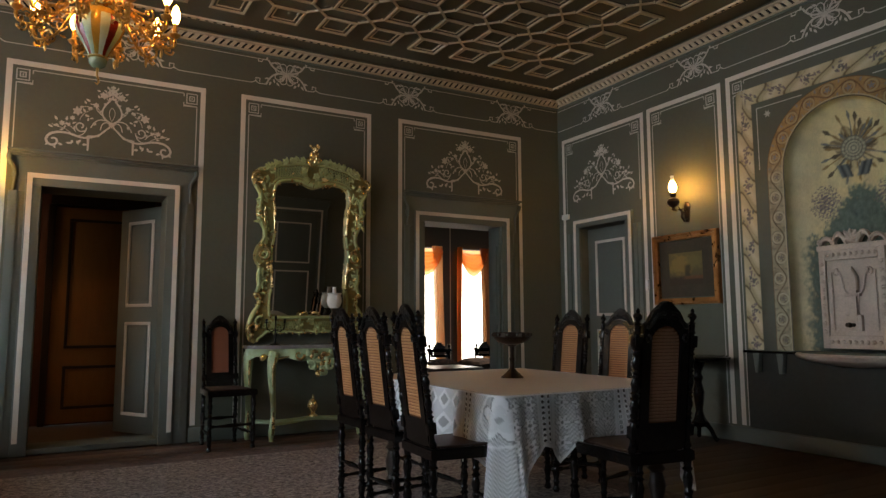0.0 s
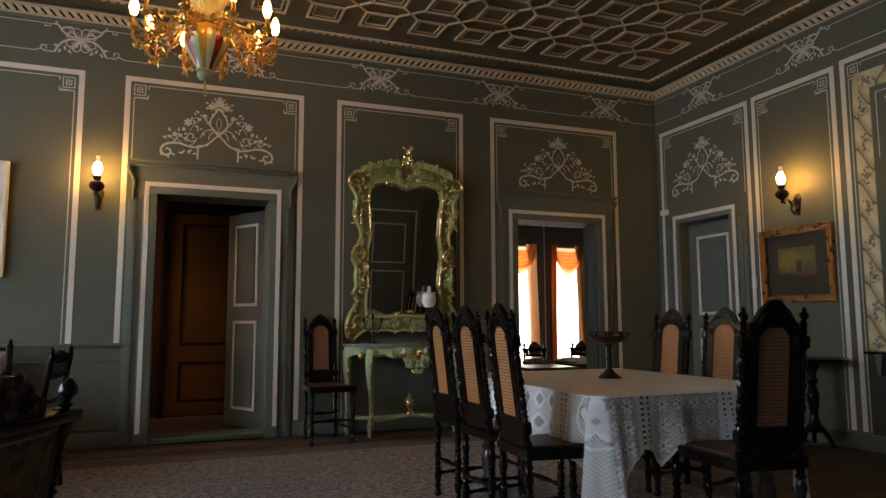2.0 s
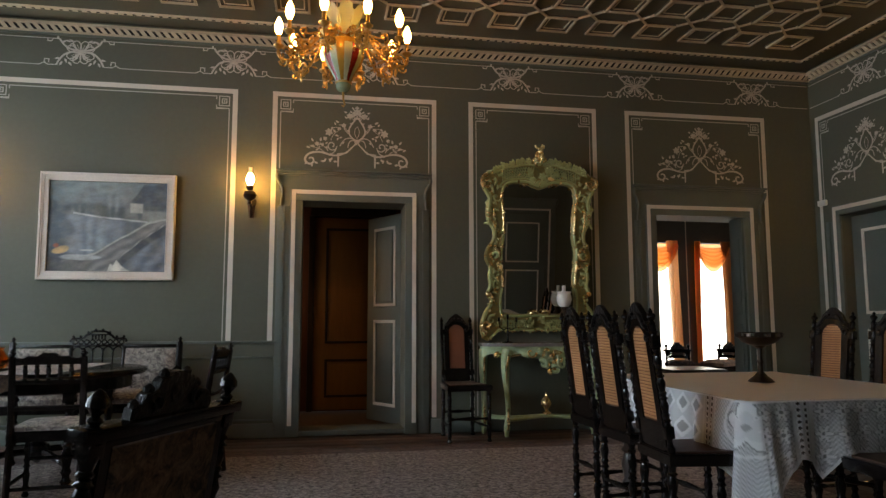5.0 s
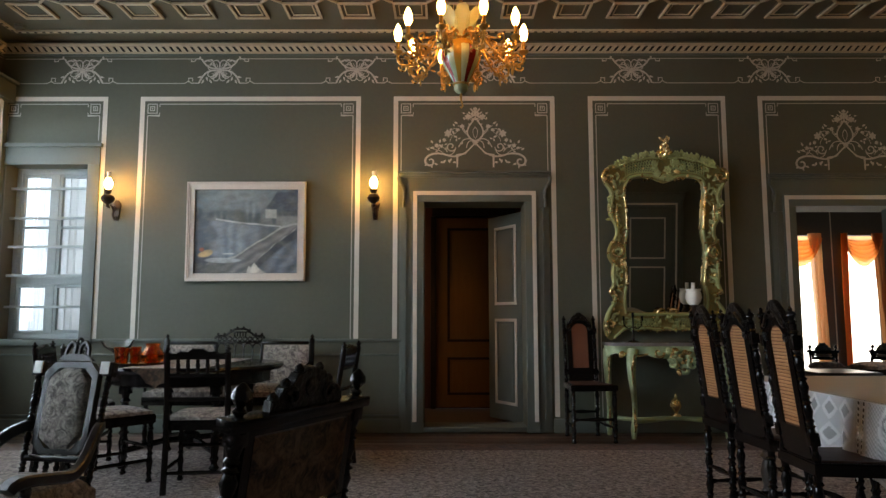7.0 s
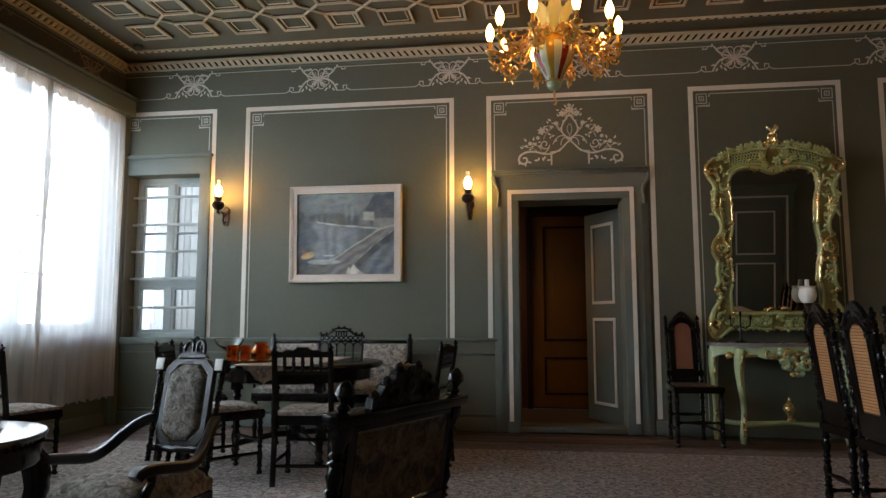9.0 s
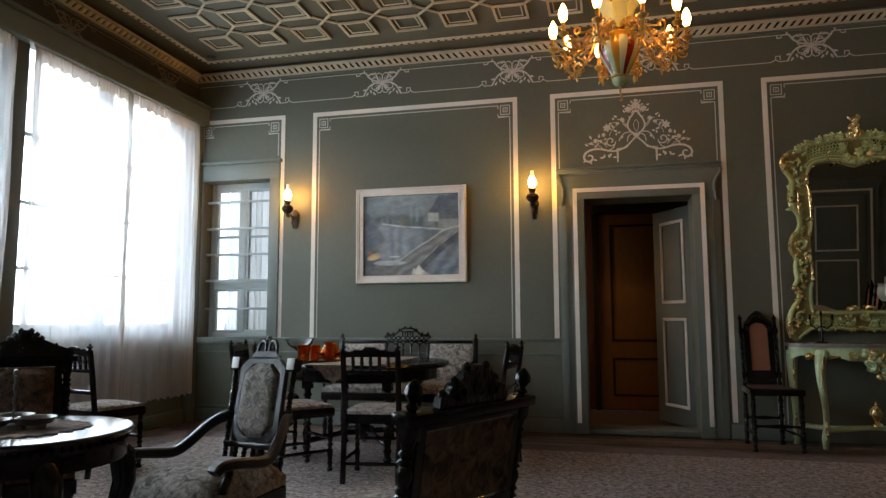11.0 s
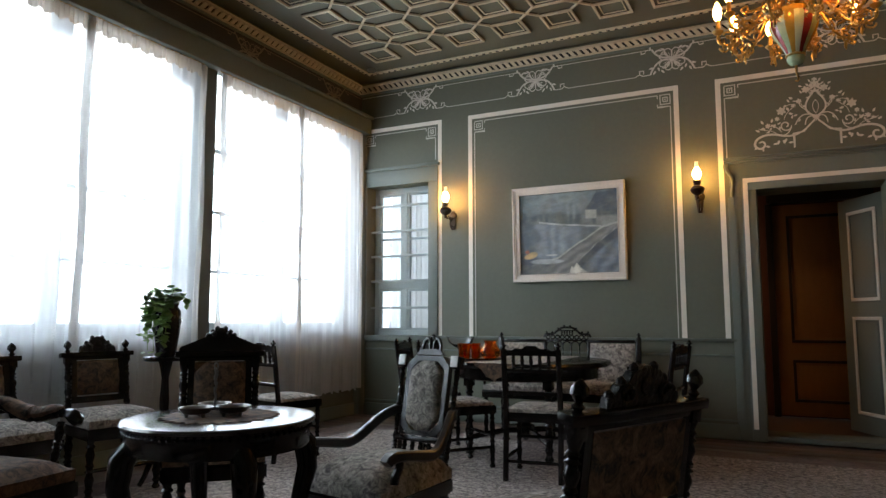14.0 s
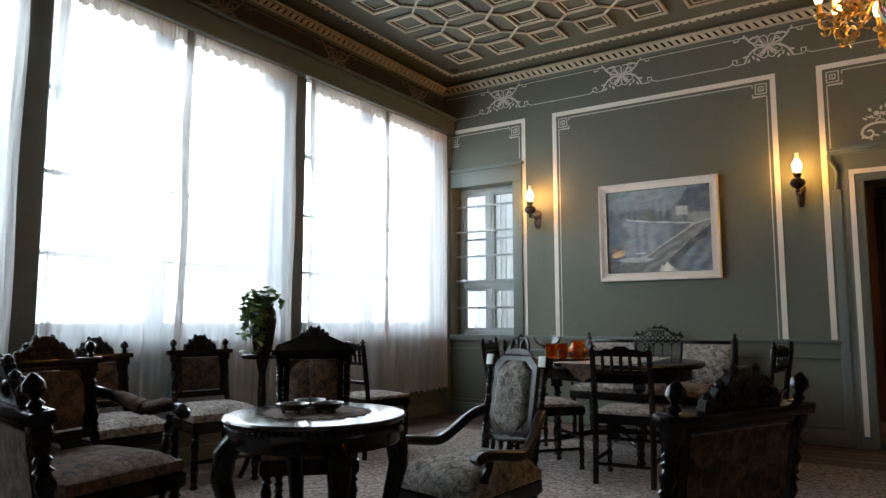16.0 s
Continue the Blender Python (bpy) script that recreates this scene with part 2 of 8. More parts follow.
M["red_glass"] = material("ruby_enamel", (0.16, 0.018, 0.014), 0.15, var=0.2, scale=12, bump=0)
M["green_glass"] = material("pale_green_enamel", (0.30, 0.36, 0.22), 0.18, var=0.2, scale=12, bump=0)
M["opal_green"] = material("pale_mint_enamel", (0.40, 0.48, 0.36), 0.12, var=0.12, scale=12, bump=0)
M["leaf_glass"] = sheer("pale_leaf_glass", (0.50, 0.56, 0.38), 0.12, 0.35)
M["gold_glass"] = material("amber_enamel", (0.42, 0.25, 0.04), 0.14, 0.3, var=0.2, scale=12, bump=0)
M["p_brown"] = material("canvas_dark_brown", (0.05, 0.038, 0.022), 0.5, var=0.4, scale=10, fine=60, bump=0.2)

# ---- mesh tools ----
def part(name, bm, mat, parent=None, label="", kind="", m=None, sharp=40):
    """Links a bmesh as one mesh object, under a thing or a part if one is given."""
    bmesh.ops.recalc_face_normals(bm, faces=bm.faces)
    me = bpy.data.meshes.new(name)
    bm.to_mesh(me)
    bm.free()
    me.materials.append(M[mat] if isinstance(mat, str) else mat)
    me.polygons.foreach_set("use_smooth", [True] * len(me.polygons))
    me.set_sharp_from_angle(angle=radians(sharp))
    ob = new(name, me)
    if parent:
        ob.parent = parent
    if m:
        ob.matrix_basis = m
    return tagged(ob, label, kind=kind)


def thing(name, label, category, at=None, group="", kind=""):
    ob = new(name)
    ob.empty_display_size = 0.1
    if at:
        ob.matrix_basis = at
    return tagged(ob, label, category, group, kind)


def again(ob, mesh_owner_parent, m, name=None):
    """Another object on the same mesh: for alike parts."""
    c = ob.copy()
    scene.collection.objects.link(c)
    c.parent = mesh_owner_parent
    c.matrix_basis = m
    return c


def bmn():
    return bmesh.new()


def box(bm, x0, y0, z0, x1, y1, z1, bev=0.0, m=None):
    v = [bm.verts.new(p) for p in ((x0, y0, z0), (x1, y0, z0), (x1, y1, z0), (x0, y1, z0), (x0, y0, z1), (x1, y0, z1), (x1, y1, z1), (x0, y1, z1))]
    f = [bm.faces.new([v[i] for i in q]) for q in ((0, 3, 2, 1), (4, 5, 6, 7), (0, 1, 5, 4), (1, 2, 6, 5), (2, 3, 7, 6), (3, 0, 4, 7))]
    if m:
        for p in v:
            p.co = m @ p.co
    if bev:
        bmesh.ops.bevel(bm, geom=list({e for q in f for e in q.edges}), offset=bev, segments=2, affect="EDGES", profile=0.6)
    return bm


def lathe(bm, prof, n=12, m=None, ratio=1.0):
    """Turned work: prof holds (radius, height)."""
    rings = []
    for r, z in prof:
        r = max(r, 0.0004)
        rings.append([bm.verts.new((r * math.cos(2 * math.pi * i / n), ratio * r * math.sin(2 * math.pi * i / n), z)) for i in range(n)])
    for a, b in zip(rings, rings[1:]):
        for i in range(n):
            bm.faces.new((a[i], a[(i + 1) % n], b[(i + 1) % n], b[i]))
    bm.faces.new(rings[0][::-1])
    bm.faces.new(rings[-1])
    if m:
        for q in rings:
            for p in q:
                p.co = m @ p.co
    return bm


def tube(bm, pts, r, n=6, flat=1.0):
    """A bar swept along points; r is one radius or one per point."""
    pts = [Vector(p) for p in pts]
    rs = r if isinstance(r, (list, tuple)) else [r] * len(pts)
    rings = []
    for i, p in enumerate(pts):
        d = (pts[min(i + 1, len(pts) - 1)] - pts[max(i - 1, 0)]).normalized()
        a = d.cross(Vector((0, 1, 0)))
        if a.length < 0.05:
            a = d.cross(Vector((1, 0, 0)))
        a.normalize()
        b = d.cross(a)
        rings.append([bm.verts.new(p + rs[i] * (a * math.cos(2 * math.pi * k / n) + flat * b * math.sin(2 * math.pi * k / n))) for k in range(n)])
    for a, b in zip(rings, rings[1:]):
        for k in range(n):
            bm.faces.new((a[k], a[(k + 1) % n], b[(k + 1) % n], b[k]))
    bm.faces.new(rings[0][::-1])
    bm.faces.new(rings[-1])
    return bm


def plate(bm, outline, y0, y1, bev=0.0):
    """A board cut to an outline of (x, z), from y0 to y1."""
    a = [bm.verts.new((x, y0, z)) for x, z in outline]
    b = [bm.verts.new((x, y1, z)) for x, z in outline]
    n = len(a)
    fs = [bm.faces.new(a), bm.faces.new(b[::-1])] + [bm.faces.new((a[i], b[i], b[(i + 1) % n], a[(i + 1) % n])) for i in range(n)]
    if bev:
        bmesh.ops.bevel(bm, geom=list({e for f in fs[:2] for e in f.edges}), offset=bev, segments=2, affect="EDGES")
    return bm


def holed(bm, outer, inner, y0, y1):
    """A board with a hole: outer and inner outlines have as many points."""
    n = len(outer)
    r = [[bm.verts.new((x, y, z)) for x, z in o] for o, y in ((outer, y0), (inner, y0), (inner, y1), (outer, y1))]
    for a, b in ((0, 1), (1, 2), (2, 3), (3, 0)):
        for i in range(n):
            j = (i + 1) % n
            bm.faces.new((r[a][i], r[a][j], r[b][j], r[b][i]))
    return bm


def bez(p0, p1, p2, p3, n=10):
    p0, p1, p2, p3 = (Vector(p) for p in (p0, p1, p2, p3))
    return [((1 - t) ** 3) * p0 + 3 * t * (1 - t) ** 2 * p1 + 3 * t * t * (1 - t) * p2 + t ** 3 * p3 for t in [i / n for i in range(n + 1)]]


def spiral(cx, cz, r0, r1, a0, a1, n=14):
    return [(cx + (r0 + (r1 - r0) * i / n) * math.cos(radians(a0 + (a1 - a0) * i / n)), cz + (r0 + (r1 - r0) * i / n) * math.sin(radians(a0 + (a1 - a0) * i / n))) for i in range(n + 1)]


def rounded(pts, rounds=2):
    """Cuts the corners of a broken line, keeping its ends."""
    for _ in range(rounds):
        out = [pts[0]]
        for a, b in zip(pts, pts[1:]):
            out += [(a[0] * 0.75 + b[0] * 0.25, a[1] * 0.75 + b[1] * 0.25), (a[0] * 0.25 + b[0] * 0.75, a[1] * 0.25 + b[1] * 0.75)]
        pts = out + [pts[-1]]
    return pts


def ribbon(bm, pts, w, y=0.0, mirror=False):
    """A painted stroke on the plane y, along points (x, z); w is one width or one per point."""
    for s in ((1, -1) if mirror else (1,)):
        ps = [Vector((s * p[0], p[1])) for p in pts]
        ws = w if isinstance(w, (list, tuple)) else [w] * len(ps)
        prev = None
        for i, p in enumerate(ps):
            d = ps[min(i + 1, len(ps) - 1)] - ps[max(i - 1, 0)]
            d = d.normalized() if d.length > 1e-6 else Vector((1, 0))
            k = Vector((-d.y, d.x)) * ws[i] / 2
            if 0 < i < len(ps) - 1:
                e = (ps[i + 1] - p).normalized()
                c = abs(e.dot(d))
                k = k / max(c, 0.5)
            cur = (bm.verts.new((p.x + k.x, y, p.y + k.y)), bm.verts.new((p.x - k.x, y, p.y - k.y)))
            if prev:
                bm.faces.new((prev[0], cur[0], cur[1], prev[1]))
            prev = cur
    return bm


def leaf(bm, x, z, ang, length, width, y=0.0, mirror=False):
    for s in ((1, -1) if mirror else (1,)):
        c, q = math.cos(radians(ang)), math.sin(radians(ang))
        sh = ((0, 0), (0.3, 0.5), (0.65, 0.42), (1, 0), (0.65, -0.42), (0.3, -0.5))
        bm.faces.new([bm.verts.new((s * (x + length * a * c - width * b * q), y, z + length * a * q + width * b * c)) for a, b in sh])


def patch(bm, pts, y=0.0):
    bm.faces.new([bm.verts.new((x, y, z)) for x, z in pts])


def lerp3(a, b, k):
    return tuple(p + (q - p) * k for p, q in zip(a, b))


def soft(d, w):
    """1 inside, 0 outside, softly over w."""
    k = max(0.0, min(1.0, 0.5 + d / w))
    return k * k * (3 - 2 * k)


def below(u, v, pts):
    """How far v lies under the broken line through pts at u."""
    for (a, b), (c, d) in zip(pts, pts[1:]):
        if u <= c:
            return b + (d - b) * (u - a) / max(1e-6, c - a) - v
    return pts[-1][1] - v


def painting(name, w, h, y, colour_at, parent, n=110):
    """A canvas whose paint layer comes from colour_at(u, v), u to the right and v up, 0 to 1."""
    k = int(n * h / w)
    vs = [(-w / 2 + w * i / n, y, -h / 2 + h * j / k) for j in range(k + 1) for i in range(n + 1)]
    fs = [(j * (n + 1) + i, j * (n + 1) + i + 1, (j + 1) * (n + 1) + i + 1, (j + 1) * (n + 1) + i) for j in range(k) for i in range(n)]
    me = bpy.data.meshes.new(name)
    me.from_pydata(vs, [], fs)
    layer = me.color_attributes.new("paint", "FLOAT_COLOR", "POINT")
    layer.data.foreach_set("color", [c for j in range(k + 1) for i in range(n + 1) for c in (*colour_at(i / n, j / k), 1.0)])
    me.materials.append(M["oil"])
    ob = new(name, me)
    ob.parent = parent
    return tagged(ob)


prnd = random.Random(8)
WOB = [(prnd.uniform(3, 40), prnd.uniform(3, 40), prnd.uniform(0, 6.28)) for _ in range(8)]


def wobble(u, v):
    return sum(math.sin(a * u + b * v + c) / (1 + 0.06 * (a + b)) for a, b, c in WOB) / 4


NORTH = Matrix.Translation((0, 6.48, 0))
EAST = Matrix.Translation((5.21, 0, 0)) @ pose(0, 0, 0, 0, 0, -90)  # local x runs to -y, local -y into the room
WEST = Matrix.Translation((-4.32, 0, 0)) @ pose(0, 0, 0, 0, 0, 90)  # local x runs to +y
# on every wall: local y = 0 is the wall's face, negative y stands out into the room

# ---- the room ----
XW, XE, YN, YS, ZC = -4.32, 5.21, 6.48, -0.75, 3.76
T = 0.35
bm = bmn()
box(bm, XW - 1.0, YS - T, -0.2, XE + 3.4, YN + 4.6, -0.012)
floor = part("floor", bm, "floor", label="dark wooden floor under a worn carpet", kind="structure")


def wall(name, label, m, u0, u1, holes, z1=ZC + 0.14, depth=T, mat="wall"):
    """A wall along local x with openings (u0, u1, z0, z1) right through it."""
    bm = bmn()
    x = u0
    for a, b, c, d in sorted(holes):
        box(bm, x, 0, -0.02, a, depth, z1)
        box(bm, a, 0, d, b, depth, z1)
        if c > 0:
            box(bm, a, 0, -0.02, b, depth, c)
        x = b
    box(bm, x, 0, -0.02, u1, depth, z1)
    return part(name, bm, mat, label=label, kind="structure", m=m)


D1, D2, WN = (-0.19, 0.775, 0, 2.16), (3.355, 4.35, 0, 2.115), (-4.22, -3.43, 0.86, 2.53)
wall_north = wall("wall_north", "grey-green painted wall with white stencilled borders", NORTH, XW - T, XE + T, [D1, (D2[0], D2[1] + 0.10, D2[2], D2[3]), WN])
DE = (-6.10, -5.36, 0, 2.11)  # on the east wall local x is -y
NY, NR, NZ = 3.05, 0.48, 2.28  # the niche: middle, half width, springing
wall_east = wall("wall_east", "grey-green painted wall with a painted fountain niche", EAST, -YN, -YS, [DE, (-NY - NR - 0.003, -NY + NR + 0.003, 0.79, NZ + NR + 0.003)])
WINDOWS = ((0.0, 1.83), (1.99, 3.99), (4.16, 6.36))
wall_west = wall("wall_west", "grey-green window wall with wide curtained windows", WEST, YS, YN, [(max(a, YS + 0.1) + 0.02, b - 0.02, 0.94, 3.345) for a, b in WINDOWS], depth=0.2)
wall_south = wall("wall_south", "grey-green painted wall", Matrix.Translation((0, YS, 0)) @ pose(0, 0, 0, 0, 0, 180), -XE - T, -XW + 0.4, [])

# ceiling
PITCH, CX, CY = 0.4755, -3.62, 5.768
bm = bmn()
box(bm, XW - 0.4, YS - T, ZC, XE + T, YN + T, ZC + 0.2)
ceiling = part("ceiling", bm, "ceiling", label="olive coffered ceiling with tan mouldings", kind="structure")


def square(bm, x, y, h, w, d):
    for s in (-1, 1):
        box(bm, x - h, y + s * h - (w if s > 0 else 0), ZC - d, x + h, y + s * h + (0 if s > 0 else w), ZC - 0.0005)
        box(bm, x + s * h - (w if s > 0 else 0), y - h + w, ZC - d, x + s * h + (0 if s > 0 else w), y + h - w, ZC - 0.0005)


bm, bt, bp = bmn(), bmn(), bmn()
for i in range(18):
    for j in range(13):
        x, y = CX + PITCH * i, CY - PITCH * j
        if y < YS + 0.35:
            continue
        square(bp, x, y, 0.156, 0.036, 0.010)
        square(bm, x, y, 0.150, 0.020, 0.026)
        square(bp, x, y, 0.108, 0.016, 0.005)
        square(bt, x, y, 0.104, 0.010, 0.012)
        if i < 17 and y - PITCH > YS + 0.35:
            cx, cy = x + PITCH / 2, y - PITCH / 2
            g = PITCH / 2 - 0.150
            for a in (45, 135, 225, 315):
                mm = Matrix.Translation((cx, cy, 0)) @ pose(0, 0, 0, 0, 0, a)
                box(bp, 0.0, -0.016, ZC - 0.008, g * 1.414 - 0.015, 0.016, ZC - 0.0005, m=mm)
                box(bm, 0.0, -0.009, ZC - 0.022, g * 1.414 - 0.004, 0.010, ZC - 0.0005, m=mm)
part("coffer_moulding", bm, "mould", ceiling)
part("coffer_step", bp, "mould_dark", ceiling)
part("coffer_panel_edge", bt, "mould_pale", ceiling)

# cornice: a carved rope band on each wall, and a beaded strip on the ceiling
def cornice(name, m, u0, u1, turn):
    z0, z1, z2, z3 = 3.632, 3.648, 3.704, 3.722
    bm = bmn()
    box(bm, u0, -0.035, z0, u1, 0.0, z1)
    box(bm, u0, -0.060, z2, u1, 0.0, z3)
    top = part(name, bm, "mould", label="tan carved rope cornice", kind="structure", m=m)
    bm = bmn()
    box(bm, u0, -0.018, z1, u1, 0.0, z2)
    part("cornice_back", bm, "dark", top)
    bm = bmn()
    n = int((u1 - u0) / 0.069)
    for i in range(n):
        x = u0 + (i + 0.5) * (u1 - u0) / n
        k = 1 if x < turn else -1
        plate(bm, [(x - k * 0.044, z2), (x - k * 0.003, z2), (x + k * 0.044, z1), (x + k * 0.003, z1)], -0.045, -0.019)
    part("rope_slats", bm, "mould_pale", top, kind="stuff")
    bm = bmn()
    plate(bm, [(u0, z0), (u1, z0), (u1, z0 - 0.020), (u0, z0 - 0.020)], -0.02, 0)
    part("cornice_fillet", bm, "wood_paint", top)
    bm = bmn()
    plate(bm, [(u0, z3), (u1, z3), (u1, ZC), (u0, ZC)], -0.012, 0)
    part("cornice_cove", bm, "ceiling", top)


cornice("trim_north", NORTH, XW, XE, 0.3)
cornice("trim_east", EAST, -YN + 0.06, -YS, -3.0)
cornice("trim_west", WEST, YS, YN - 0.06, 3.0)
bm, bd = bmn(), bmn()
d = 0.27
for a, b, horizontal in ((XW + d, XE - d, True), (YS + d, YN - d, False)):
    for s in (0, 1):
        if horizontal:
            y = YN - d if s else YS + d
            box(bm, a, y - 0.02, ZC - 0.018, b, y + 0.02, ZC - 0.0005)
            for i in range(int((b - a) / 0.075)):
                box(bd, a + 0.03 + i * 0.075, y - 0.010, ZC - 0.021, a + 0.058 + i * 0.075, y + 0.010, ZC - 0.0185)
        else:
            x = XE - d if s else XW + d
            box(bm, x - 0.02, a + 0.021, ZC - 0.018, x + 0.02, b - 0.021, ZC - 0.0005)
            for i in range(int((b - a) / 0.075)):
                box(bd, x - 0.010, a + 0.03 + i * 0.075, ZC - 0.021, x + 0.010, a + 0.058 + i * 0.075, ZC - 0.0185)
part("bead_strip", bm, "mould_pale", ceiling)
part("bead_gap", bd, "dark", ceiling)

# ---- painted decoration on the walls ----
PY = -0.003


def panel(parent, u0, u1, z0, z1, wall_m, left=True, right=True, fret=True, zi=None):
    """A white painted border, open at the foot, with a thin inner line and fret corners."""
    w = 0.045
    bm = bmn()
    patch(bm, [(u0, z1 - w), (u1, z1 - w), (u1, z1), (u0, z1)], PY)
    if left:
        patch(bm, [(u0, z0), (u0 + w, z0), (u0 + w, z1 - w), (u0, z1 - w)], PY)
    if right:
        patch(bm, [(u1 - w, z0), (u1, z0), (u1, z1 - w), (u1 - w, z1 - w)], PY)
    part("painted_border", bm, "white", parent)
    bm = bmn()
    a, b, t = u0 + 0.075, u1 - 0.075, z1 - 0.075
    k, s = 0.115, 0.010
    zi = z0 if zi is None else zi
    ribbon(bm, [(a + k, t), (b - k, t)], s, PY)
    for c, q in ((a, 1), (b, -1)):
        if (q == 1 and not left) or (q == -1 and not right):
            continue
        ribbon(bm, [(c, zi), (c, t - k)], s, PY)
        ribbon(bm, [(c, t - k), (c + q * k, t - k), (c + q * k, t - k + 0.03)], s, PY)
        ribbon(bm, [(c + q * k, t - 0.03), (c + q * k, t)], s, PY)
        ribbon(bm, [(c, t), (c + q * (k - 0.025), t), (c + q * (k - 0.025), t - k + 0.025), (c, t - k + 0.025), (c, t)], s, PY)
        ribbon(bm, [(c + q * 0.025, t - 0.025), (c + q * 0.065, t - 0.025), (c + q * 0.065, t - 0.065), (c + q * 0.025, t - 0.065), (c + q * 0.025, t - 0.02)], s, PY)
        ribbon(bm, [(c + q * 0.045, t - 0.035), (c + q * 0.045, t - 0.055)], s, PY)
        ribbon(bm, [(c, t - k), (c + q * 0.004, t - k)], s, PY)
    part("painted_line", bm, "thin", parent)


def thin_line(bm, pts, w, y=0.0, mirror=False):
    ribbon(bm, pts, [q * 0.72 for q in w] if isinstance(w, list) else w * 0.72, y, mirror)


def crest_mesh():
    """A symmetrical stencilled spray of scrolls, flowers and leaves, 1 m wide."""
    bm = bmn()
    thin_line(bm, [(0.175, 0.0), (0.175, 0.125), (0.10, 0.135), (0.05, 0.19), (0.012, 0.225)], 0.020, mirror=True)
    main = bez((0.0, 0.25), (0.10, 0.10), (0.20, 0.09), (0.29, 0.125), 10) + bez((0.29, 0.125), (0.36, 0.15), (0.47, 0.14), (0.485, 0.07), 8)[1:] + [Vector(p) for p in spiral(0.435, 0.06, 0.05, 0.014, 0, -320, 14)]
    thin_line(bm, main, [0.016 + 0.012 * math.sin(i / len(main) * 3.1) for i in range(len(main))], mirror=True)
    thin_line(bm, bez((0.0, 0.255), (0.08, 0.31), (0.13, 0.28), (0.16, 0.20), 9), 0.013, mirror=True)
    thin_line(bm, bez((0.0, 0.245), (0.05, 0.28), (0.08, 0.26), (0.085, 0.19), 8), 0.012, mirror=True)
    thin_line(bm, bez((0.005, 0.26), (0.12, 0.31), (0.075, 0.40), (0.02, 0.46), 10), 0.020, mirror=True)
    thin_line(bm, bez((0.0, 0.28), (0.03, 0.33), (0.03, 0.37), (0.0, 0.40), 7), 0.007, mirror=True)
    thin_line(bm, spiral(0.235, 0.205, 0.050, 0.012, -150, 250, 16), 0.016, mirror=True)
    thin_line(bm, bez((0.19, 0.20), (0.20, 0.13), (0.24, 0.12), (0.27, 0.12), 7), 0.012, mirror=True)
    thin_line(bm, bez((0.245, 0.255), (0.24, 0.30), (0.21, 0.33), (0.15, 0.37), 8), 0.007, mirror=True)
    thin_line(bm, bez((0.10, 0.36), (0.11, 0.39), (0.14, 0.41), (0.17, 0.41), 6), 0.009, mirror=True)
    for x, z, r in ((0.265, 0.335, 0.042), (0.125, 0.405, 0.026), (0.07, 0.50, 0.036), (0.375, 0.215, 0.026), (0.30, 0.27, 0.022)):
        for a in range(0, 360, 60):
            leaf(bm, x, z, a + 20, r, r * 0.62, mirror=True)
    for x, z, a in ((0.19, 0.36, 150), (0.205, 0.33, 60), (0.21, 0.31, 200), (0.32, 0.20, 40), (0.33, 0.19, 110), (0.40, 0.20, -20), (0.41, 0.235, 60), (0.345, 0.24, 100), (0.44, 0.17, 30), (0.17, 0.43, 30), (0.23, 0.09, -60), (0.26, 0.08, -110), (0.29, 0.08, -70), (0.22, 0.05, 180), (0.30, 0.05, 0), (0.40, 0.04, 200), (0.43, 0.03, 250), (0.46, 0.04, 320)):
        leaf(bm, x, z, a, 0.042, 0.020, mirror=True)
    for i, (z, w) in enumerate(((0.47, 0.035), (0.51, 0.045), (0.545, 0.036), (0.58, 0.020))):
        for a in (25, 90, 155):
            leaf(bm, 0, z, a, w * 1.15, w * 0.6)
        leaf(bm, w * 0.3, z, -20, w, w * 0.5, mirror=True)
    for a in range(0, 360, 45):
        leaf(bm, 0, 0.245, a, 0.03, 0.014)
    for line, w in ((((0.16, 0.37), (0.20, 0.40), (0.23, 0.38), (0.265, 0.335)), 0.008), (((0.27, 0.15), (0.30, 0.20), (0.33, 0.21), (0.375, 0.215)), 0.010), (((0.05, 0.30), (0.10, 0.34), (0.13, 0.36), (0.125, 0.405)), 0.010), (((0.31, 0.14), (0.36, 0.19), (0.41, 0.17), (0.45, 0.20)), 0.008), (((0.03, 0.46), (0.05, 0.48), (0.06, 0.49), (0.07, 0.50)), 0.008)):
        thin_line(bm, bez(*line, 7), w, mirror=True)
    for x, z, a in ((0.28, 0.17, 80), (0.30, 0.22, 150), (0.345, 0.20, -60), (0.20, 0.405, 60), (0.225, 0.385, -40), (0.15, 0.375, 10), (0.36, 0.165, -20), (0.40, 0.175, 70), (0.10, 0.345, 140), (0.04, 0.42, 20), (0.045, 0.53, 40), (0.03, 0.56, 60), (0.10, 0.47, 60), (0.095, 0.53, 20), (0.14, 0.29, -20), (0.12, 0.25, -60), (0.185, 0.255, 100)):
        leaf(bm, x, z, a, 0.034, 0.016, mirror=True)
    return bm


crest_first = part("stencil_crest", crest_mesh(), "stencil", wall_north, m=pose(0.305, PY, 2.50))
again(crest_first, wall_north, pose(3.885, PY, 2.47))
again(crest_first, wall_east, pose(-5.72, PY, 2.42))


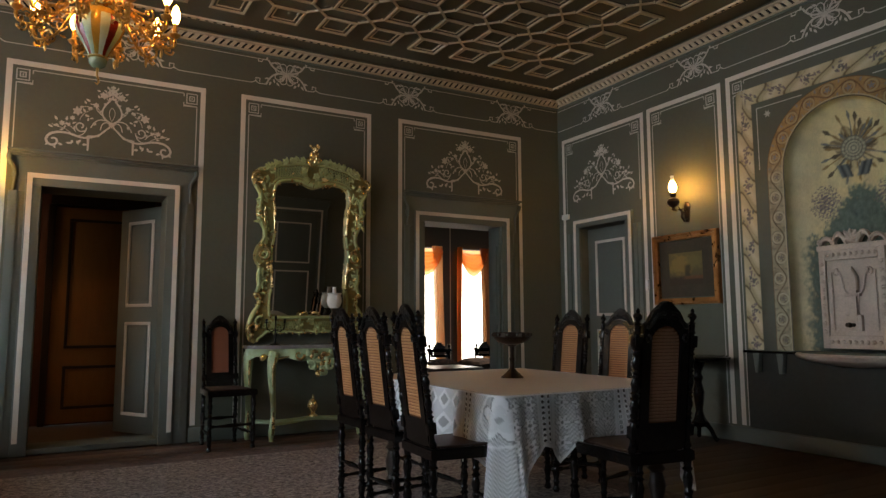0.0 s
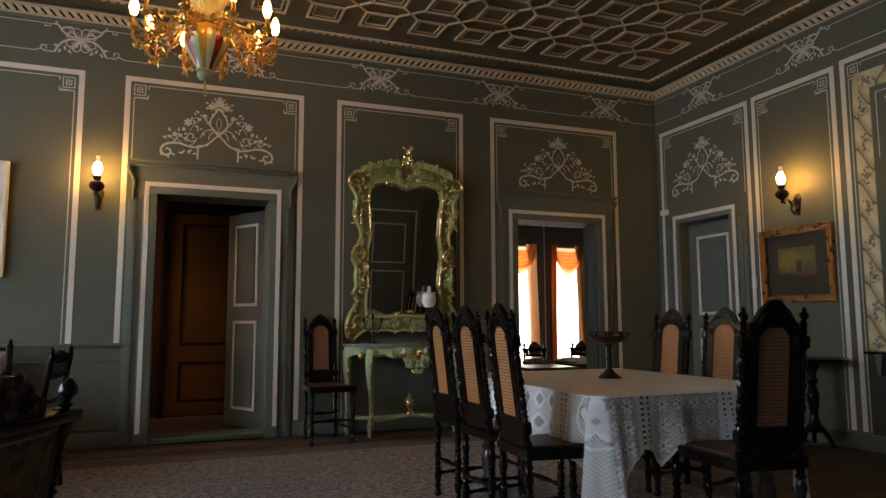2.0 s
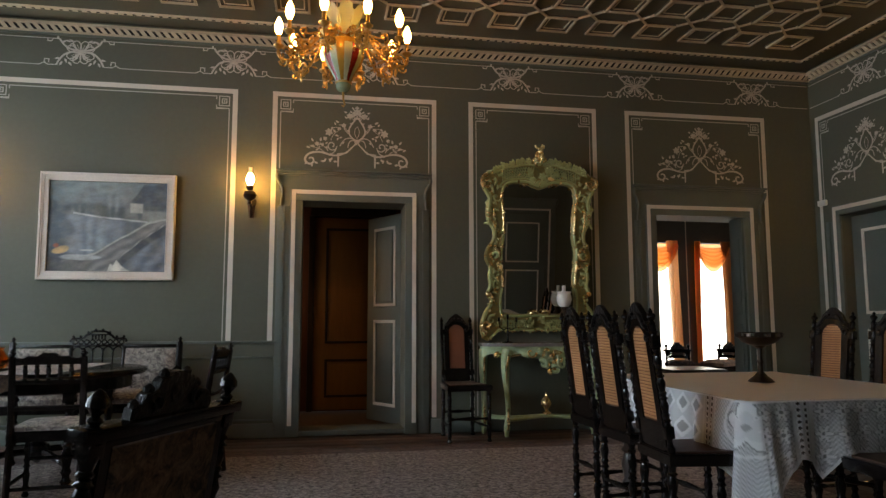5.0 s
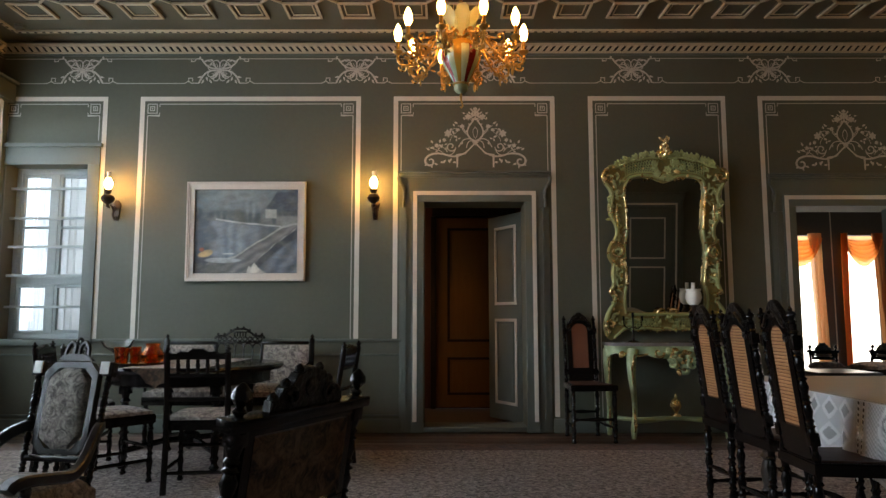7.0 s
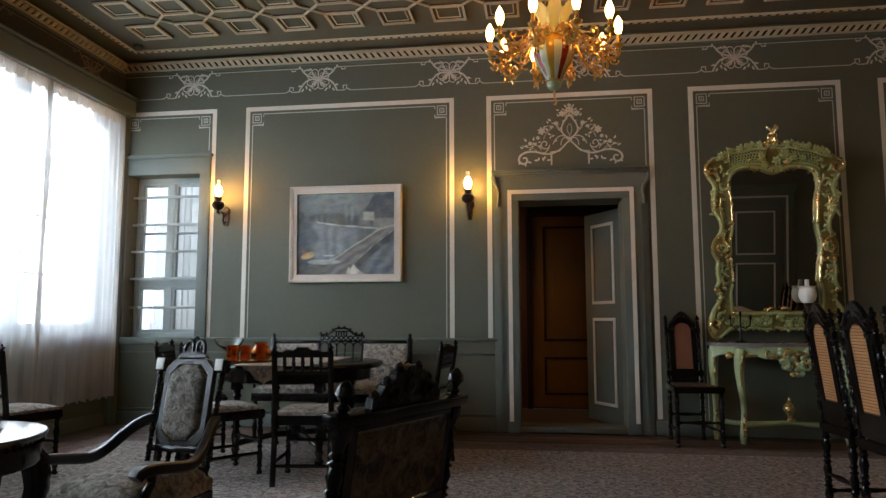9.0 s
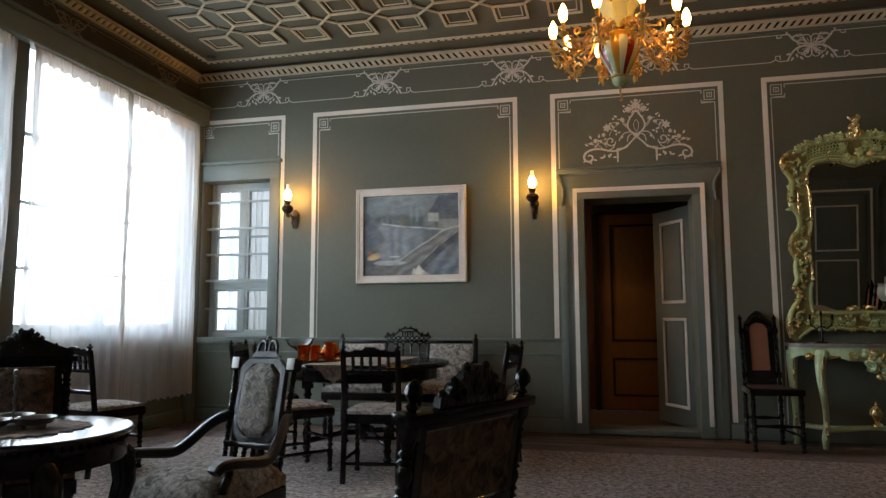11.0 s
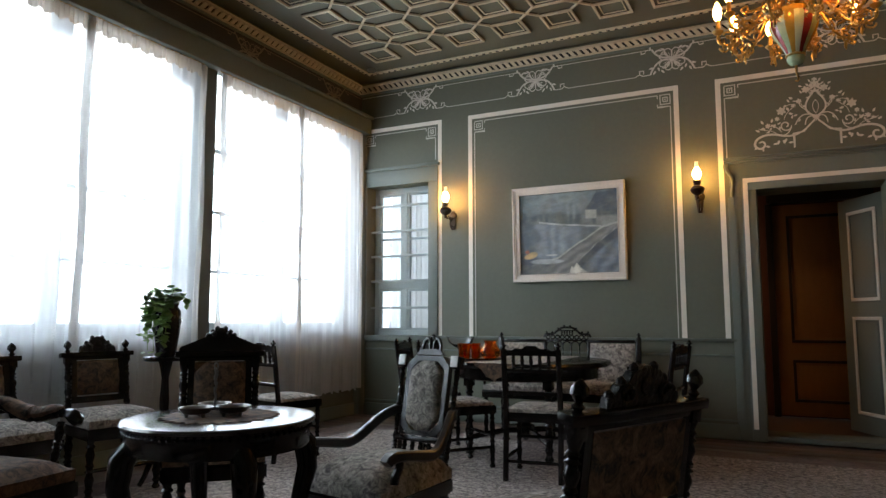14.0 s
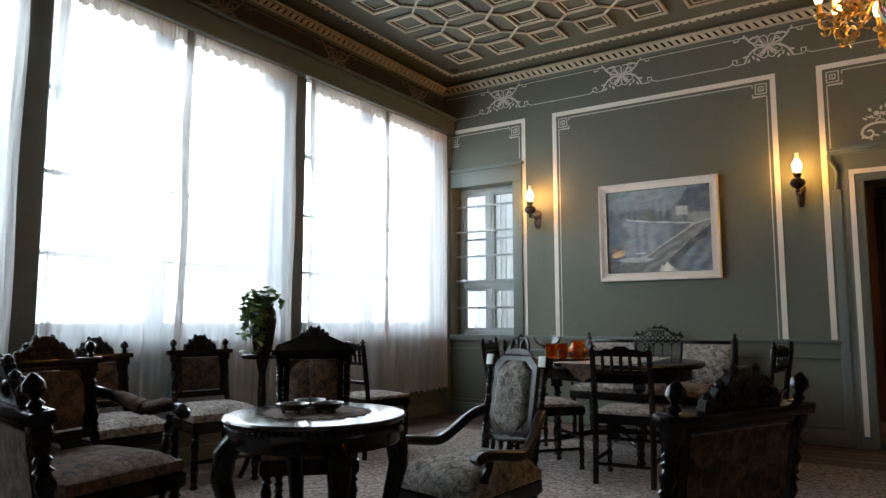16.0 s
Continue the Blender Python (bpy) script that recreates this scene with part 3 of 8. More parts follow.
def frieze_mesh():
    bm = bmn()
    for sx in (1, -1):
        ribbon(bm, [(sx * p[0], p[1]) for p in bez((0.03, 0.0), (0.12, 0.02), (0.17, -0.05), (0.20, -0.125), 8)], 0.017)
        ribbon(bm, [(sx * p[0], p[1]) for p in bez((0.03, 0.02), (0.10, 0.02), (0.15, 0.06), (0.18, 0.12), 8)], 0.017)
        ribbon(bm, [(sx * p[0], p[1]) for p in bez((0.04, 0.03), (0.05, 0.10), (0.10, 0.09), (0.09, 0.05), 8)], 0.010)
        ribbon(bm, [(sx * p[0], p[1]) for p in bez((0.02, -0.02), (0.03, -0.07), (0.06, -0.09), (0.09, -0.07), 7)], 0.010)
        for x, z, a in ((0.13, 0.11, 200), (0.16, 0.085, 150), (0.20, 0.11, 100), (0.06, 0.095, 30), (0.13, -0.06, -110), (0.15, -0.09, -60), (0.10, -0.09, -130), (0.17, -0.06, -10), (0.07, -0.04, 200)):
            leaf(bm, sx * x, z, a if sx > 0 else 180 - a, 0.048, 0.020)
        # square-ended returns of the lines above and below
        ribbon(bm, [(sx * 0.20, -0.125), (sx * 0.275, -0.125), (sx * 0.30, -0.105), (sx * 0.30, -0.075), (sx * 0.262, -0.075), (sx * 0.262, -0.11)], 0.009)
        ribbon(bm, [(sx * 0.30, -0.105), (sx * 0.335, -0.125), (sx * 0.35, -0.128)], 0.009)
        ribbon(bm, [(sx * 0.18, 0.12), (sx * 0.235, 0.12), (sx * 0.245, 0.095), (sx * 0.28, 0.095), (sx * 0.28, 0.118)], 0.008)
    for a, ln, wd in ((22, 0.105, 0.034), (158, 0.105, 0.034), (202, 0.105, 0.034), (338, 0.105, 0.034), (65, 0.098, 0.038), (115, 0.098, 0.038), (245, 0.092, 0.038), (295, 0.092, 0.038)):
        c, q = math.cos(radians(a)), math.sin(radians(a))
        loop = [(0.018 + ln * (0.5 - 0.5 * math.cos(t)), wd * math.sin(t) * (0.6 + 0.4 * (0.5 - 0.5 * math.cos(t)))) for t in [i * 2 * math.pi / 14 for i in range(15)]]
        ribbon(bm, [(x * c - z * q, x * q + z * c) for x, z in loop], 0.009)
        ribbon(bm, [(0.02 * c, 0.02 * q), (ln * 0.8 * c, ln * 0.8 * q)], 0.005)
    leaf(bm, -0.024, 0, 0, 0.048, 0.046)
    return bm


ORN = [4.52 - 1.343 * i for i in range(7)]
FZ = 3.466
# The west frieze has a darker ground and ornaments than the other walls.
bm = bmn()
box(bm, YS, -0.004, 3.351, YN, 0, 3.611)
part("frieze_board", bm, "umber", wall_west, "dark umber frieze")
fr = fr_west = None
for wl, us, lim in ((wall_north, ORN, (XW, XE)), (wall_east, [-5.70 + 1.3 * i for i in range(4)], (-YN, -YS)), (wall_west, [5.93 - 1.32 * i for i in range(5)], (YS, YN))):
    bm = bmn()
    edge = sorted([*us])
    stops = [lim[0] + 0.02, *sum(([u - 0.345, u + 0.345] for u in edge), []), lim[1] - 0.02]
    tops = [lim[0] + 0.02, *sum(([u - 0.235, u + 0.235] for u in edge), []), lim[1] - 0.02]
    for a, b in zip(stops[::2], stops[1::2]):
        if b > a:
            ribbon(bm, [(a, FZ - 0.128), (b, FZ - 0.128)], 0.009, PY)
    for a, b in zip(tops[::2], tops[1::2]):
        if b > a:
            ribbon(bm, [(a, FZ + 0.12), (b, FZ + 0.12)], 0.008, PY)
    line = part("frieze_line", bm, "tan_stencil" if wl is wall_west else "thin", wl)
    if wl is wall_west:
        line.matrix_basis = pose(0, -0.004, 0)
    for u in us:
        if wl is wall_west:
            if fr_west is None:
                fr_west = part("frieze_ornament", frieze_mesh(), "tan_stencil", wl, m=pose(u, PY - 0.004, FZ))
            else:
                again(fr_west, wl, pose(u, PY - 0.004, FZ))
        elif fr is None:
            fr = part("frieze_ornament", frieze_mesh(), "stencil", wl, m=pose(u, PY, FZ))
        else:
            again(fr, wl, pose(u, PY, FZ))

Z1, ZR = 3.205, 0.862
panel(wall_north, -4.31, -3.272, 2.77, Z1, NORTH, zi=2.77)
bm = bmn()
patch(bm, [(-3.317, ZR), (-3.272, ZR), (-3.272, 2.77), (-3.317, 2.77)], PY)
part("painted_border", bm, "white", wall_north)
panel(wall_north, -2.955, -0.807, ZR, Z1, NORTH)
panel(wall_north, -0.488, 1.078, ZR, Z1, NORTH, zi=2.46)
panel(wall_north, 1.402, 2.740, 0.14, Z1, NORTH)
panel(wall_north, 3.055, 4.655, 0.14, Z1, NORTH, zi=2.43)
bm = bmn()
patch(bm, [(1.033, 0.14), (1.078, 0.14), (1.078, ZR), (1.033, ZR)], PY)
part("painted_border", bm, "white", wall_north)
panel(wall_east, -6.40, -5.075, 0.14, 3.21, EAST, zi=2.3)
panel(wall_east, -5.025, -4.11, 0.14, 3.22, EAST)
panel(wall_east, -4.055, -2.045, 0.14, 3.24, EAST, fret=False)

# dado rail and base
for m, spans, wl in ((NORTH, ((XW, -0.40),), wall_north),):
    for a, b in spans:
        bm = bmn()
        box(bm, a, -0.020, 0.835, b, 0, 0.862, 0.006)
        box(bm, a, -0.012, 0.705, b, 0, 0.722, 0.004)
        box(bm, a + 0.02, -0.010, 0.15, b - 0.02, 0, 0.165, 0.003)
        part("dado_rail", bm, "wood_paint", wl)
for nm, m, spans in (("baseboard", NORTH, ((XW, -0.405), (1.02, 3.12), (4.60, XE))), ("baseboard", EAST, ((-YN, -6.25), (-5.21, -YS))), ("baseboard", WEST, ((YS, YN),))):
    for a, b in spans:
        bm = bmn()
        box(bm, a, -0.022, 0.0, b, 0, 0.125, 0.006)
        part(nm, bm, "wood_paint", label="grey-green painted baseboard", kind="structure", m=m)


def doorcase(name, m, u0, u1, ztop, cap_z, label, ears=True, wide=0.115):
    """Casing, white painted line, frieze and cap round an opening."""
    top = thing(name, label, "door", m, kind="structure")
    bm = bmn()
    w = wide
    for a, b in ((u0 - w, u0), (u1, u1 + w)):
        box(bm, a, -0.030, 0, b, 0, ztop, 0.005)
    box(bm, u0 - w, -0.030, ztop, u1 + w, 0, ztop + w, 0.005)
    part("casing", bm, "wood_paint", top)
    bm = bmn()
    k = 0.038
    for a in (u0 - w + 0.012, u1 + w - 0.012 - k):
        box(bm, a, -0.036, 0.1, a + k, -0.0305, ztop + w - 0.012 - k)
    box(bm, u0 - w + 0.012, -0.036, ztop + w - 0.012 - k, u1 + w - 0.012, -0.0305, ztop + w - 0.012)
    part("white_fillet", bm, "white", top)
    bm = bmn()
    for a, b in ((u0 - w - 0.115, u0 - w), (u1 + w, u1 + w + 0.115)):
        box(bm, a, -0.016, 0, b, 0, ztop - 0.05, 0.004)
        box(bm, (a + b) / 2 - 0.008, -0.026, 0.12, (a + b) / 2 + 0.008, -0.016, ztop - 0.05)
    part("pilaster_strip", bm, "wood_paint", top)
    if ears:
        bm = bmn()
        c0, c1 = u0 - w - 0.115, u1 + w + 0.115
        right = [(c1 - 0.012, cap_z - 0.10)] + [(c1 - 0.075 + 0.06 * math.cos(radians(a)), ztop + 0.085 + 0.06 * math.sin(radians(a))) for a in range(40, -80, -20)] + [(c1 - 0.03, ztop - 0.05), (c1 - 0.10, ztop - 0.05)]
        left = [(c0 + c1 - x, z) for x, z in right[::-1]]
        plate(bm, left + [(c0 + 0.012, cap_z - 0.04), (c1 - 0.012, cap_z - 0.04)] + right[:-1] + [(u1 + w, ztop - 0.05), (u1 + w, ztop + w), (u0 - w, ztop + w), (u0 - w, ztop - 0.05)], -0.016, 0)
        part("frieze_board", bm, "wood_paint", top)
        for s, c in ((1, c1), (-1, c0)):
            bm = bmn()
            tube(bm, bez((c + s * 0.005, -0.045, cap_z - 0.05), (c + s * 0.035, -0.045, cap_z - 0.13), (c - s * 0.075, -0.035, cap_z - 0.13), (c - s * 0.035, -0.022, ztop + 0.02), 10) + [(c - s * 0.03, -0.022, ztop - 0.05)], [0.020, 0.018, 0.016, 0.015, 0.015, 0.014, 0.014, 0.014, 0.013, 0.013, 0.012, 0.012], 7)
            part("scroll_bracket", bm, "wood_paint", top)
        bm = bmn()
        for q, (dz, dy) in enumerate(((0.0, 0.085), (0.018, 0.060), (0.034, 0.035))):
            box(bm, c0 - 0.02 + q * 0.012, -dy, cap_z - dz - 0.017, c1 + 0.02 - q * 0.012, 0, cap_z - dz, 0.004)
        part("cap", bm, "wood_paint", top)
    return top


def leaf_door(parent, name, w, h, m, mat="wood_paint", line="white", t=0.04, panels=((0.13, 0.90), (1.04, 1.86))):
    """A door leaf with raised panels edged by white lines; hinge at local x = 0."""
    bm = bmn()
    box(bm, 0, 0, 0.02, w, t, h, 0.004)
    ob = part(name, bm, mat, parent, m=m)
    for z0, z1 in panels:
        for y0, y1, yy in ((-0.012, 0.0, -0.0125), (t, t + 0.012, t + 0.0125)):
            bm = bmn()
            a, b, k = 0.13, w - 0.13, 0.030
            for r in ((a, z0, b, z0 + k), (a, z1 - k, b, z1), (a, z0 + k, a + k, z1 - k), (b - k, z0 + k, b, z1 - k)):
                box(bm, r[0], y0, r[1], r[2], y1, r[3], 0.003)
            part("panel_moulding", bm, line, ob)
            bm = bmn()
            box(bm, a + 0.06, y0 * 0.5 if y0 < 0 else y0, z0 + 0.06, b - 0.06, y1 if y0 < 0 else y0 + 0.006, z1 - 0.06, 0.002)
            part("raised_panel", bm, mat, ob)
    bm = bmn()
    lathe(bm, [(0.008, 0), (0.008, 0.03), (0.022, 0.036), (0.026, 0.05), (0.018, 0.062), (0.002, 0.066)], 10, pose(w - 0.05, 0, 1.0, 90))
    part("knob", bm, "brass", ob)
    return ob


door_1 = doorcase("door_1", NORTH, D1[0], D1[1], D1[3], 2.45, "grey-green panelled door standing open in a moulded case")
leaf_door(door_1, "door_leaf", 0.64, 2.13, pose(D1[1] + 0.06, T + 0.005, 0.0, 0, 0, 120), panels=((0.18, 1.05), (1.19, 2.01)))
bm = bmn()
box(bm, D1[0], 0.002, 0, D1[1], T, 0.045, 0.006)
part("threshold", bm, "wood_paint", door_1)
door_2 = doorcase("door_2", NORTH, D2[0], D2[1], D2[3], 2.425, "open doorway in a moulded grey-green case")
bm = bmn()
for a, b, deep in ((D2[1] - 0.02, D2[1] + 0.098, 0.22), (D2[0] + 0.001, D2[0] + 0.02, T - 0.004)):
    box(bm, a, 0.004, 0, b, deep, D2[3] - 0.002)
for z in (0.2, 1.1):
    box(bm, D2[1] - 0.03, 0.05, z, D2[1] - 0.0205, 0.18, z + 0.8, 0.004)
part("jamb_lining", bm, "wood_paint", door_2)
door_3 = doorcase("door_3", EAST, DE[0], DE[1], DE[3], 2.30, "closed grey-green panelled door in a white-lined case", ears=False, wide=0.10)
leaf_door(door_3, "door_leaf", DE[1] - DE[0] - 0.01, 2.09, pose(DE[0] + 0.005, 0.10, 0), panels=((0.13, 0.95), (1.10, 1.95)))

# small north window with bars
window_1 = thing("window_1", "small casement window with horizontal bars in a deep grey-green recess", "window", NORTH, kind="structure")
a, b, z0, z1 = WN
bm = bmn()
for u0, u1 in ((XW + 0.005, a), (b, b + 0.115)):
    box(bm, u0, -0.022, ZR, u1, 0, z1 - 0.001, 0.004)
box(bm, XW + 0.005, -0.022, z1, b + 0.115, 0, 2.70, 0.004)
box(bm, XW + 0.005, -0.05, 2.70, b + 0.135, 0, 2.735, 0.006)
box(bm, XW + 0.005, -0.03, 0.80, b + 0.115, 0, z0, 0.006)
part("casing", bm, "wood_paint", window_1)
bm = bmn()
fy = 0.17
for u0, u1, q0, q1 in ((a, a + 0.05, z0, z1), (b - 0.05, b, z0, z1), (a + 0.05, b - 0.05, z0, z0 + 0.05), (a + 0.05, b - 0.05, z1 - 0.06, z1), (a + 0.05, b - 0.05, 1.38, 1.44), ((a + b) / 2 - 0.03, (a + b) / 2 + 0.03, z0 + 0.05, 1.38), ((a + b) / 2 - 0.03, (a + b) / 2 + 0.03, 1.44, z1 - 0.06)):
    box(bm, u0, fy, q0, u1, fy + 0.06, q1, 0.006)
for u0, u1 in ((a + 0.05, (a + b) / 2 - 0.03), ((a + b) / 2 + 0.03, b - 0.05)):
    for q0, q1 in ((z0 + 0.05, 1.38), (1.44, z1 - 0.06)):
        for r in ((u0, q0, u0 + 0.03, q1), (u1 - 0.03, q0, u1, q1), (u0 + 0.03, q0, u1 - 0.03, q0 + 0.03), (u0 + 0.03, q1 - 0.03, u1 - 0.03, q1)):
            box(bm, r[0], fy + 0.008, r[1], r[2], fy + 0.05, r[3], 0.003)
    box(bm, u0 + 0.03, fy + 0.012, 1.93, u1 - 0.03, fy + 0.045, 1.955)
part("window_frame", bm, "window_paint", window_1)
for z in (1.15, 1.45, 1.73, 2.01, 2.30):
    bm = bmn()
    box(bm, a + 0.001, 0.085, z, b - 0.001, 0.11, z + 0.026, 0.004)
    part("bar", bm, "window_paint", window_1)
bm = bmn()
box(bm, a + 0.05, fy + 0.028, z0 + 0.05, b - 0.05, fy + 0.032, z1 - 0.06)
pane = part("pane", bm, "clear", window_1)
pane.visible_shadow = False
cols = 60
for s in (0, 1):
    u0 = a + 0.40 if s else a + 0.02
    bm, span = bmn(), 0.36 if s else 0.24
    vs = [[bm.verts.new((u0 + 0.10 * (1 - s) + span * i / cols, 0.285 + (0.020 + 0.014 * s) * math.sin(i * 0.62 + s) + 0.010 * math.sin(i * 1.7), z)) for i in range(cols + 1)] for z in (z0 + 0.02, z1 - 0.05)]
    for i in range(cols):
        bm.faces.new((vs[0][i], vs[0][i + 1], vs[1][i + 1], vs[1][i]))
    part("net_curtain", bm, "thick_net" if s else "curtain", window_1)

# ---- west windows ----
def west_window(name, y0, y1, mid):
    """Two tall casements with glazing bars under one beam; local x runs along y."""
    w = thing(name, "wide tall casement window behind net curtains", "window", WEST, kind="structure")
    zb, zt = 0.94, 3.345
    bm = bmn()
    for a, b in ((y0 + 0.02, y0 + 0.09), (mid - 0.06, mid + 0.06), (y1 - 0.09, y1 - 0.02)):
        box(bm, a, 0.10, zb, b, 0.19, zt, 0.006)
    for a, b in ((y0 + 0.09, mid - 0.06), (mid + 0.06, y1 - 0.09)):
        box(bm, a, 0.10, zb, b, 0.19, zb + 0.07, 0.006)
        box(bm, a, 0.10, zt - 0.03, b, 0.19, zt, 0.006)
    part("window_frame", bm, "window_paint", w)
    for a, b in ((y0 + 0.09, mid - 0.06), (mid + 0.06, y1 - 0.09)):
        for p, q in ((a, b),):
            bm = bmn()
            for z in (1.45, 1.97, 2.52):
                box(bm, p, 0.125, z - 0.014, q, 0.165, z + 0.014, 0.003)
            part("glazing_bar", bm, "window_paint", w)
            bm = bmn()
            box(bm, p, 0.142, zb + 0.07, q, 0.146, zt - 0.03)
            part("pane", bm, "clear", w).visible_shadow = False
    bm = bmn()
    box(bm, y0 + 0.02, -0.02, zb - 0.04, y1 - 0.02, 0.10, zb, 0.008)
    part("window_sill", bm, "window_paint", w)
    return w


for i, (a, b) in enumerate(WINDOWS):
    west_window("window_%d" % (i + 2), max(a, YS + 0.1), b, (0.94, 2.90, 5.24)[i])
bm = bmn()
box(bm, YS, -0.15, 3.14, YN, 0, 3.32, 0.02)
box(bm, YS, -0.18, 3.32, YN, 0, 3.35, 0.01)
part("trim_beam", bm, "wood_paint", label="dark grey-green boxed beam over the windows", kind="structure", m=WEST)
for y in (1.91, 4.075, 6.42):
    bm = bmn()
    box(bm, y - 0.075 if y < 6 else y - 0.05, -0.085, 0.0, y + 0.075 if y < 6 else YN - 0.001, 0, 3.139, 0.012)
    part("trim_post", bm, "wood_paint", label="grey-green boxed post between the windows", kind="structure", m=WEST)


def drape(name, y0, y1, zt, zb, seed, label):
    """A gathered net curtain with a lace heading, hung along local x."""
    rnd = random.Random(seed)
    n, rows = int((y1 - y0) / 0.011), 26
    ph = [rnd.uniform(0, 6.28) for _ in range(6)]
    top = thing(name, label, "curtain", WEST, "net curtains at the windows")
    bm = bmn()
    uvl = bm.loops.layers.uv.new("uv")
    grid = []
    for j in range(rows + 1):
        v = j / rows
        z = zt + (zb - zt) * v
        row = []
        for i in range(n + 1):
            u = y0 + (y1 - y0) * i / n
            f = 0.014 * math.sin(u * 46 + ph[0] + 0.7 * math.sin(u * 5 + ph[1])) + 0.009 * math.sin(u * 83 + ph[2] + v) + 0.012 * math.sin(u * 13 + ph[3] + v * 1.5)
            row.append(bm.verts.new((u + 0.01 * math.sin(v * 4 + u * 9), -0.098 + f * (0.55 + 0.6 * v), z + (0.012 * math.sin(u * 60) if j == rows else 0))))
        grid.append(row)
    for j in range(rows):
        for i in range(n):
            bm.faces.new((grid[j][i], grid[j][i + 1], grid[j + 1][i + 1], grid[j + 1][i]))
    part("net", bm, "curtain", top)
    for e0, e1 in ((y0 - 0.004, y0 + 0.060), (y1 - 0.060, y1 + 0.004)):
        bm = bmn()
        g2 = [[bm.verts.new((e0 + (e1 - e0) * i / 4 + 0.008 * math.sin(j * 0.5 + e0 * 7), -0.130 + 0.006 * math.sin(i * 2 + j * 0.4), zt - 0.01 + (zb + 0.02 - zt) * j / 24)) for i in range(5)] for j in range(25)]
        for j in range(24):
            for i in range(4):
                bm.faces.new((g2[j][i], g2[j][i + 1], g2[j + 1][i + 1], g2[j + 1][i]))
        part("side_hem", bm, "hem", top)
    bm = bmn()
    k = 90
    rows2 = [[bm.verts.new((y0 + (y1 - y0) * i / k, -0.121 + 0.008 * math.sin(i * 1.9), zt - h - (0.03 * abs(math.sin(i * 0.35)) if h else 0))) for i in range(k + 1)] for h in (0, 0.085)]
    for i in range(k):
        bm.faces.new((rows2[0][i], rows2[0][i + 1], rows2[1][i + 1], rows2[1][i]))
    part("lace_heading", bm, "valance", top)
    bm = bmn()
    for q in range(int((y1 - y0) / 0.075)):
        lathe(bm, [(0.012, -0.004), (0.014, 0), (0.012, 0.004)], 8, pose(y0 + 0.03 + q * 0.075, -0.10, zt + 0.008, 0, 90))
    tube(bm, [(y0, -0.10, zt + 0.012), (y1, -0.10, zt + 0.012)], 0.005, 6)
    part("curtain_rail", bm, "brass", top)


for i, (a, b) in enumerate(((YS + 0.1, 0.95), (0.93, 1.82), (2.0, 2.95), (2.90, 3.985), (4.165, 5.27), (5.22, 6.33))):
    drape("net_curtain", a, b, 3.125, 0.285, i + 3, "long white sheer net curtain with a lace heading")

# outside: bright overcast distance
bm = bmn()
box(bm, -9.0, -6, -2.0, -8.9, 24, 12)
part("backdrop", bm, "sky_glow", label="bright hazy daylight outside the windows", kind="structure")
bm = bmn()
box(bm, -5.6, 7.9, 0.0, -2.6, 8.0, 4.2)
part("backdrop", bm, "dim_glow", label="bright daylight outside the small window", kind="structure")

# ---- the painted fountain niche on the east wall (local x is -y) ----
C = -NY
bm = bmn()
for s in (1, -1):
    pts = [(C + s * (NR + 0.003) * math.cos(radians(a)), NZ + (NR + 0.003) * math.sin(radians(a))) for a in range(0, 91, 2)]
    plate(bm, pts + [(C + s * (NR + 0.003), NZ + NR + 0.003)], 0.0, T)
part("niche_spandrel", bm, "wall", wall_east)
niche = thing("niche", "shallow arched niche painted cream with trophies, trees and borders", "niche", EAST, kind="structure")
DEP = 0.20
bm = bmn()
k = 24


def hollow(a, z):
    """A point of the hollow at the angle a across it."""
    if z <= NZ:
        r = 1.0
    else:
        r = math.sqrt(max(0.0, 1 - ((z - NZ) / NR) ** 2))
    return (C - NR * r * math.cos(a), DEP * (math.sin(a) ** 0.6) * (0.25 + 0.75 * r), z)


MZ = 2.39


SPEARS = [(math.radians(8 + 360 * i / 34 + 7 * math.sin(i * 2.3)), 0.11 + 0.15 * abs(math.sin(i * 1.7 + 0.4)) ** 1.3, (i * 7) % 3) for i in range(40)]


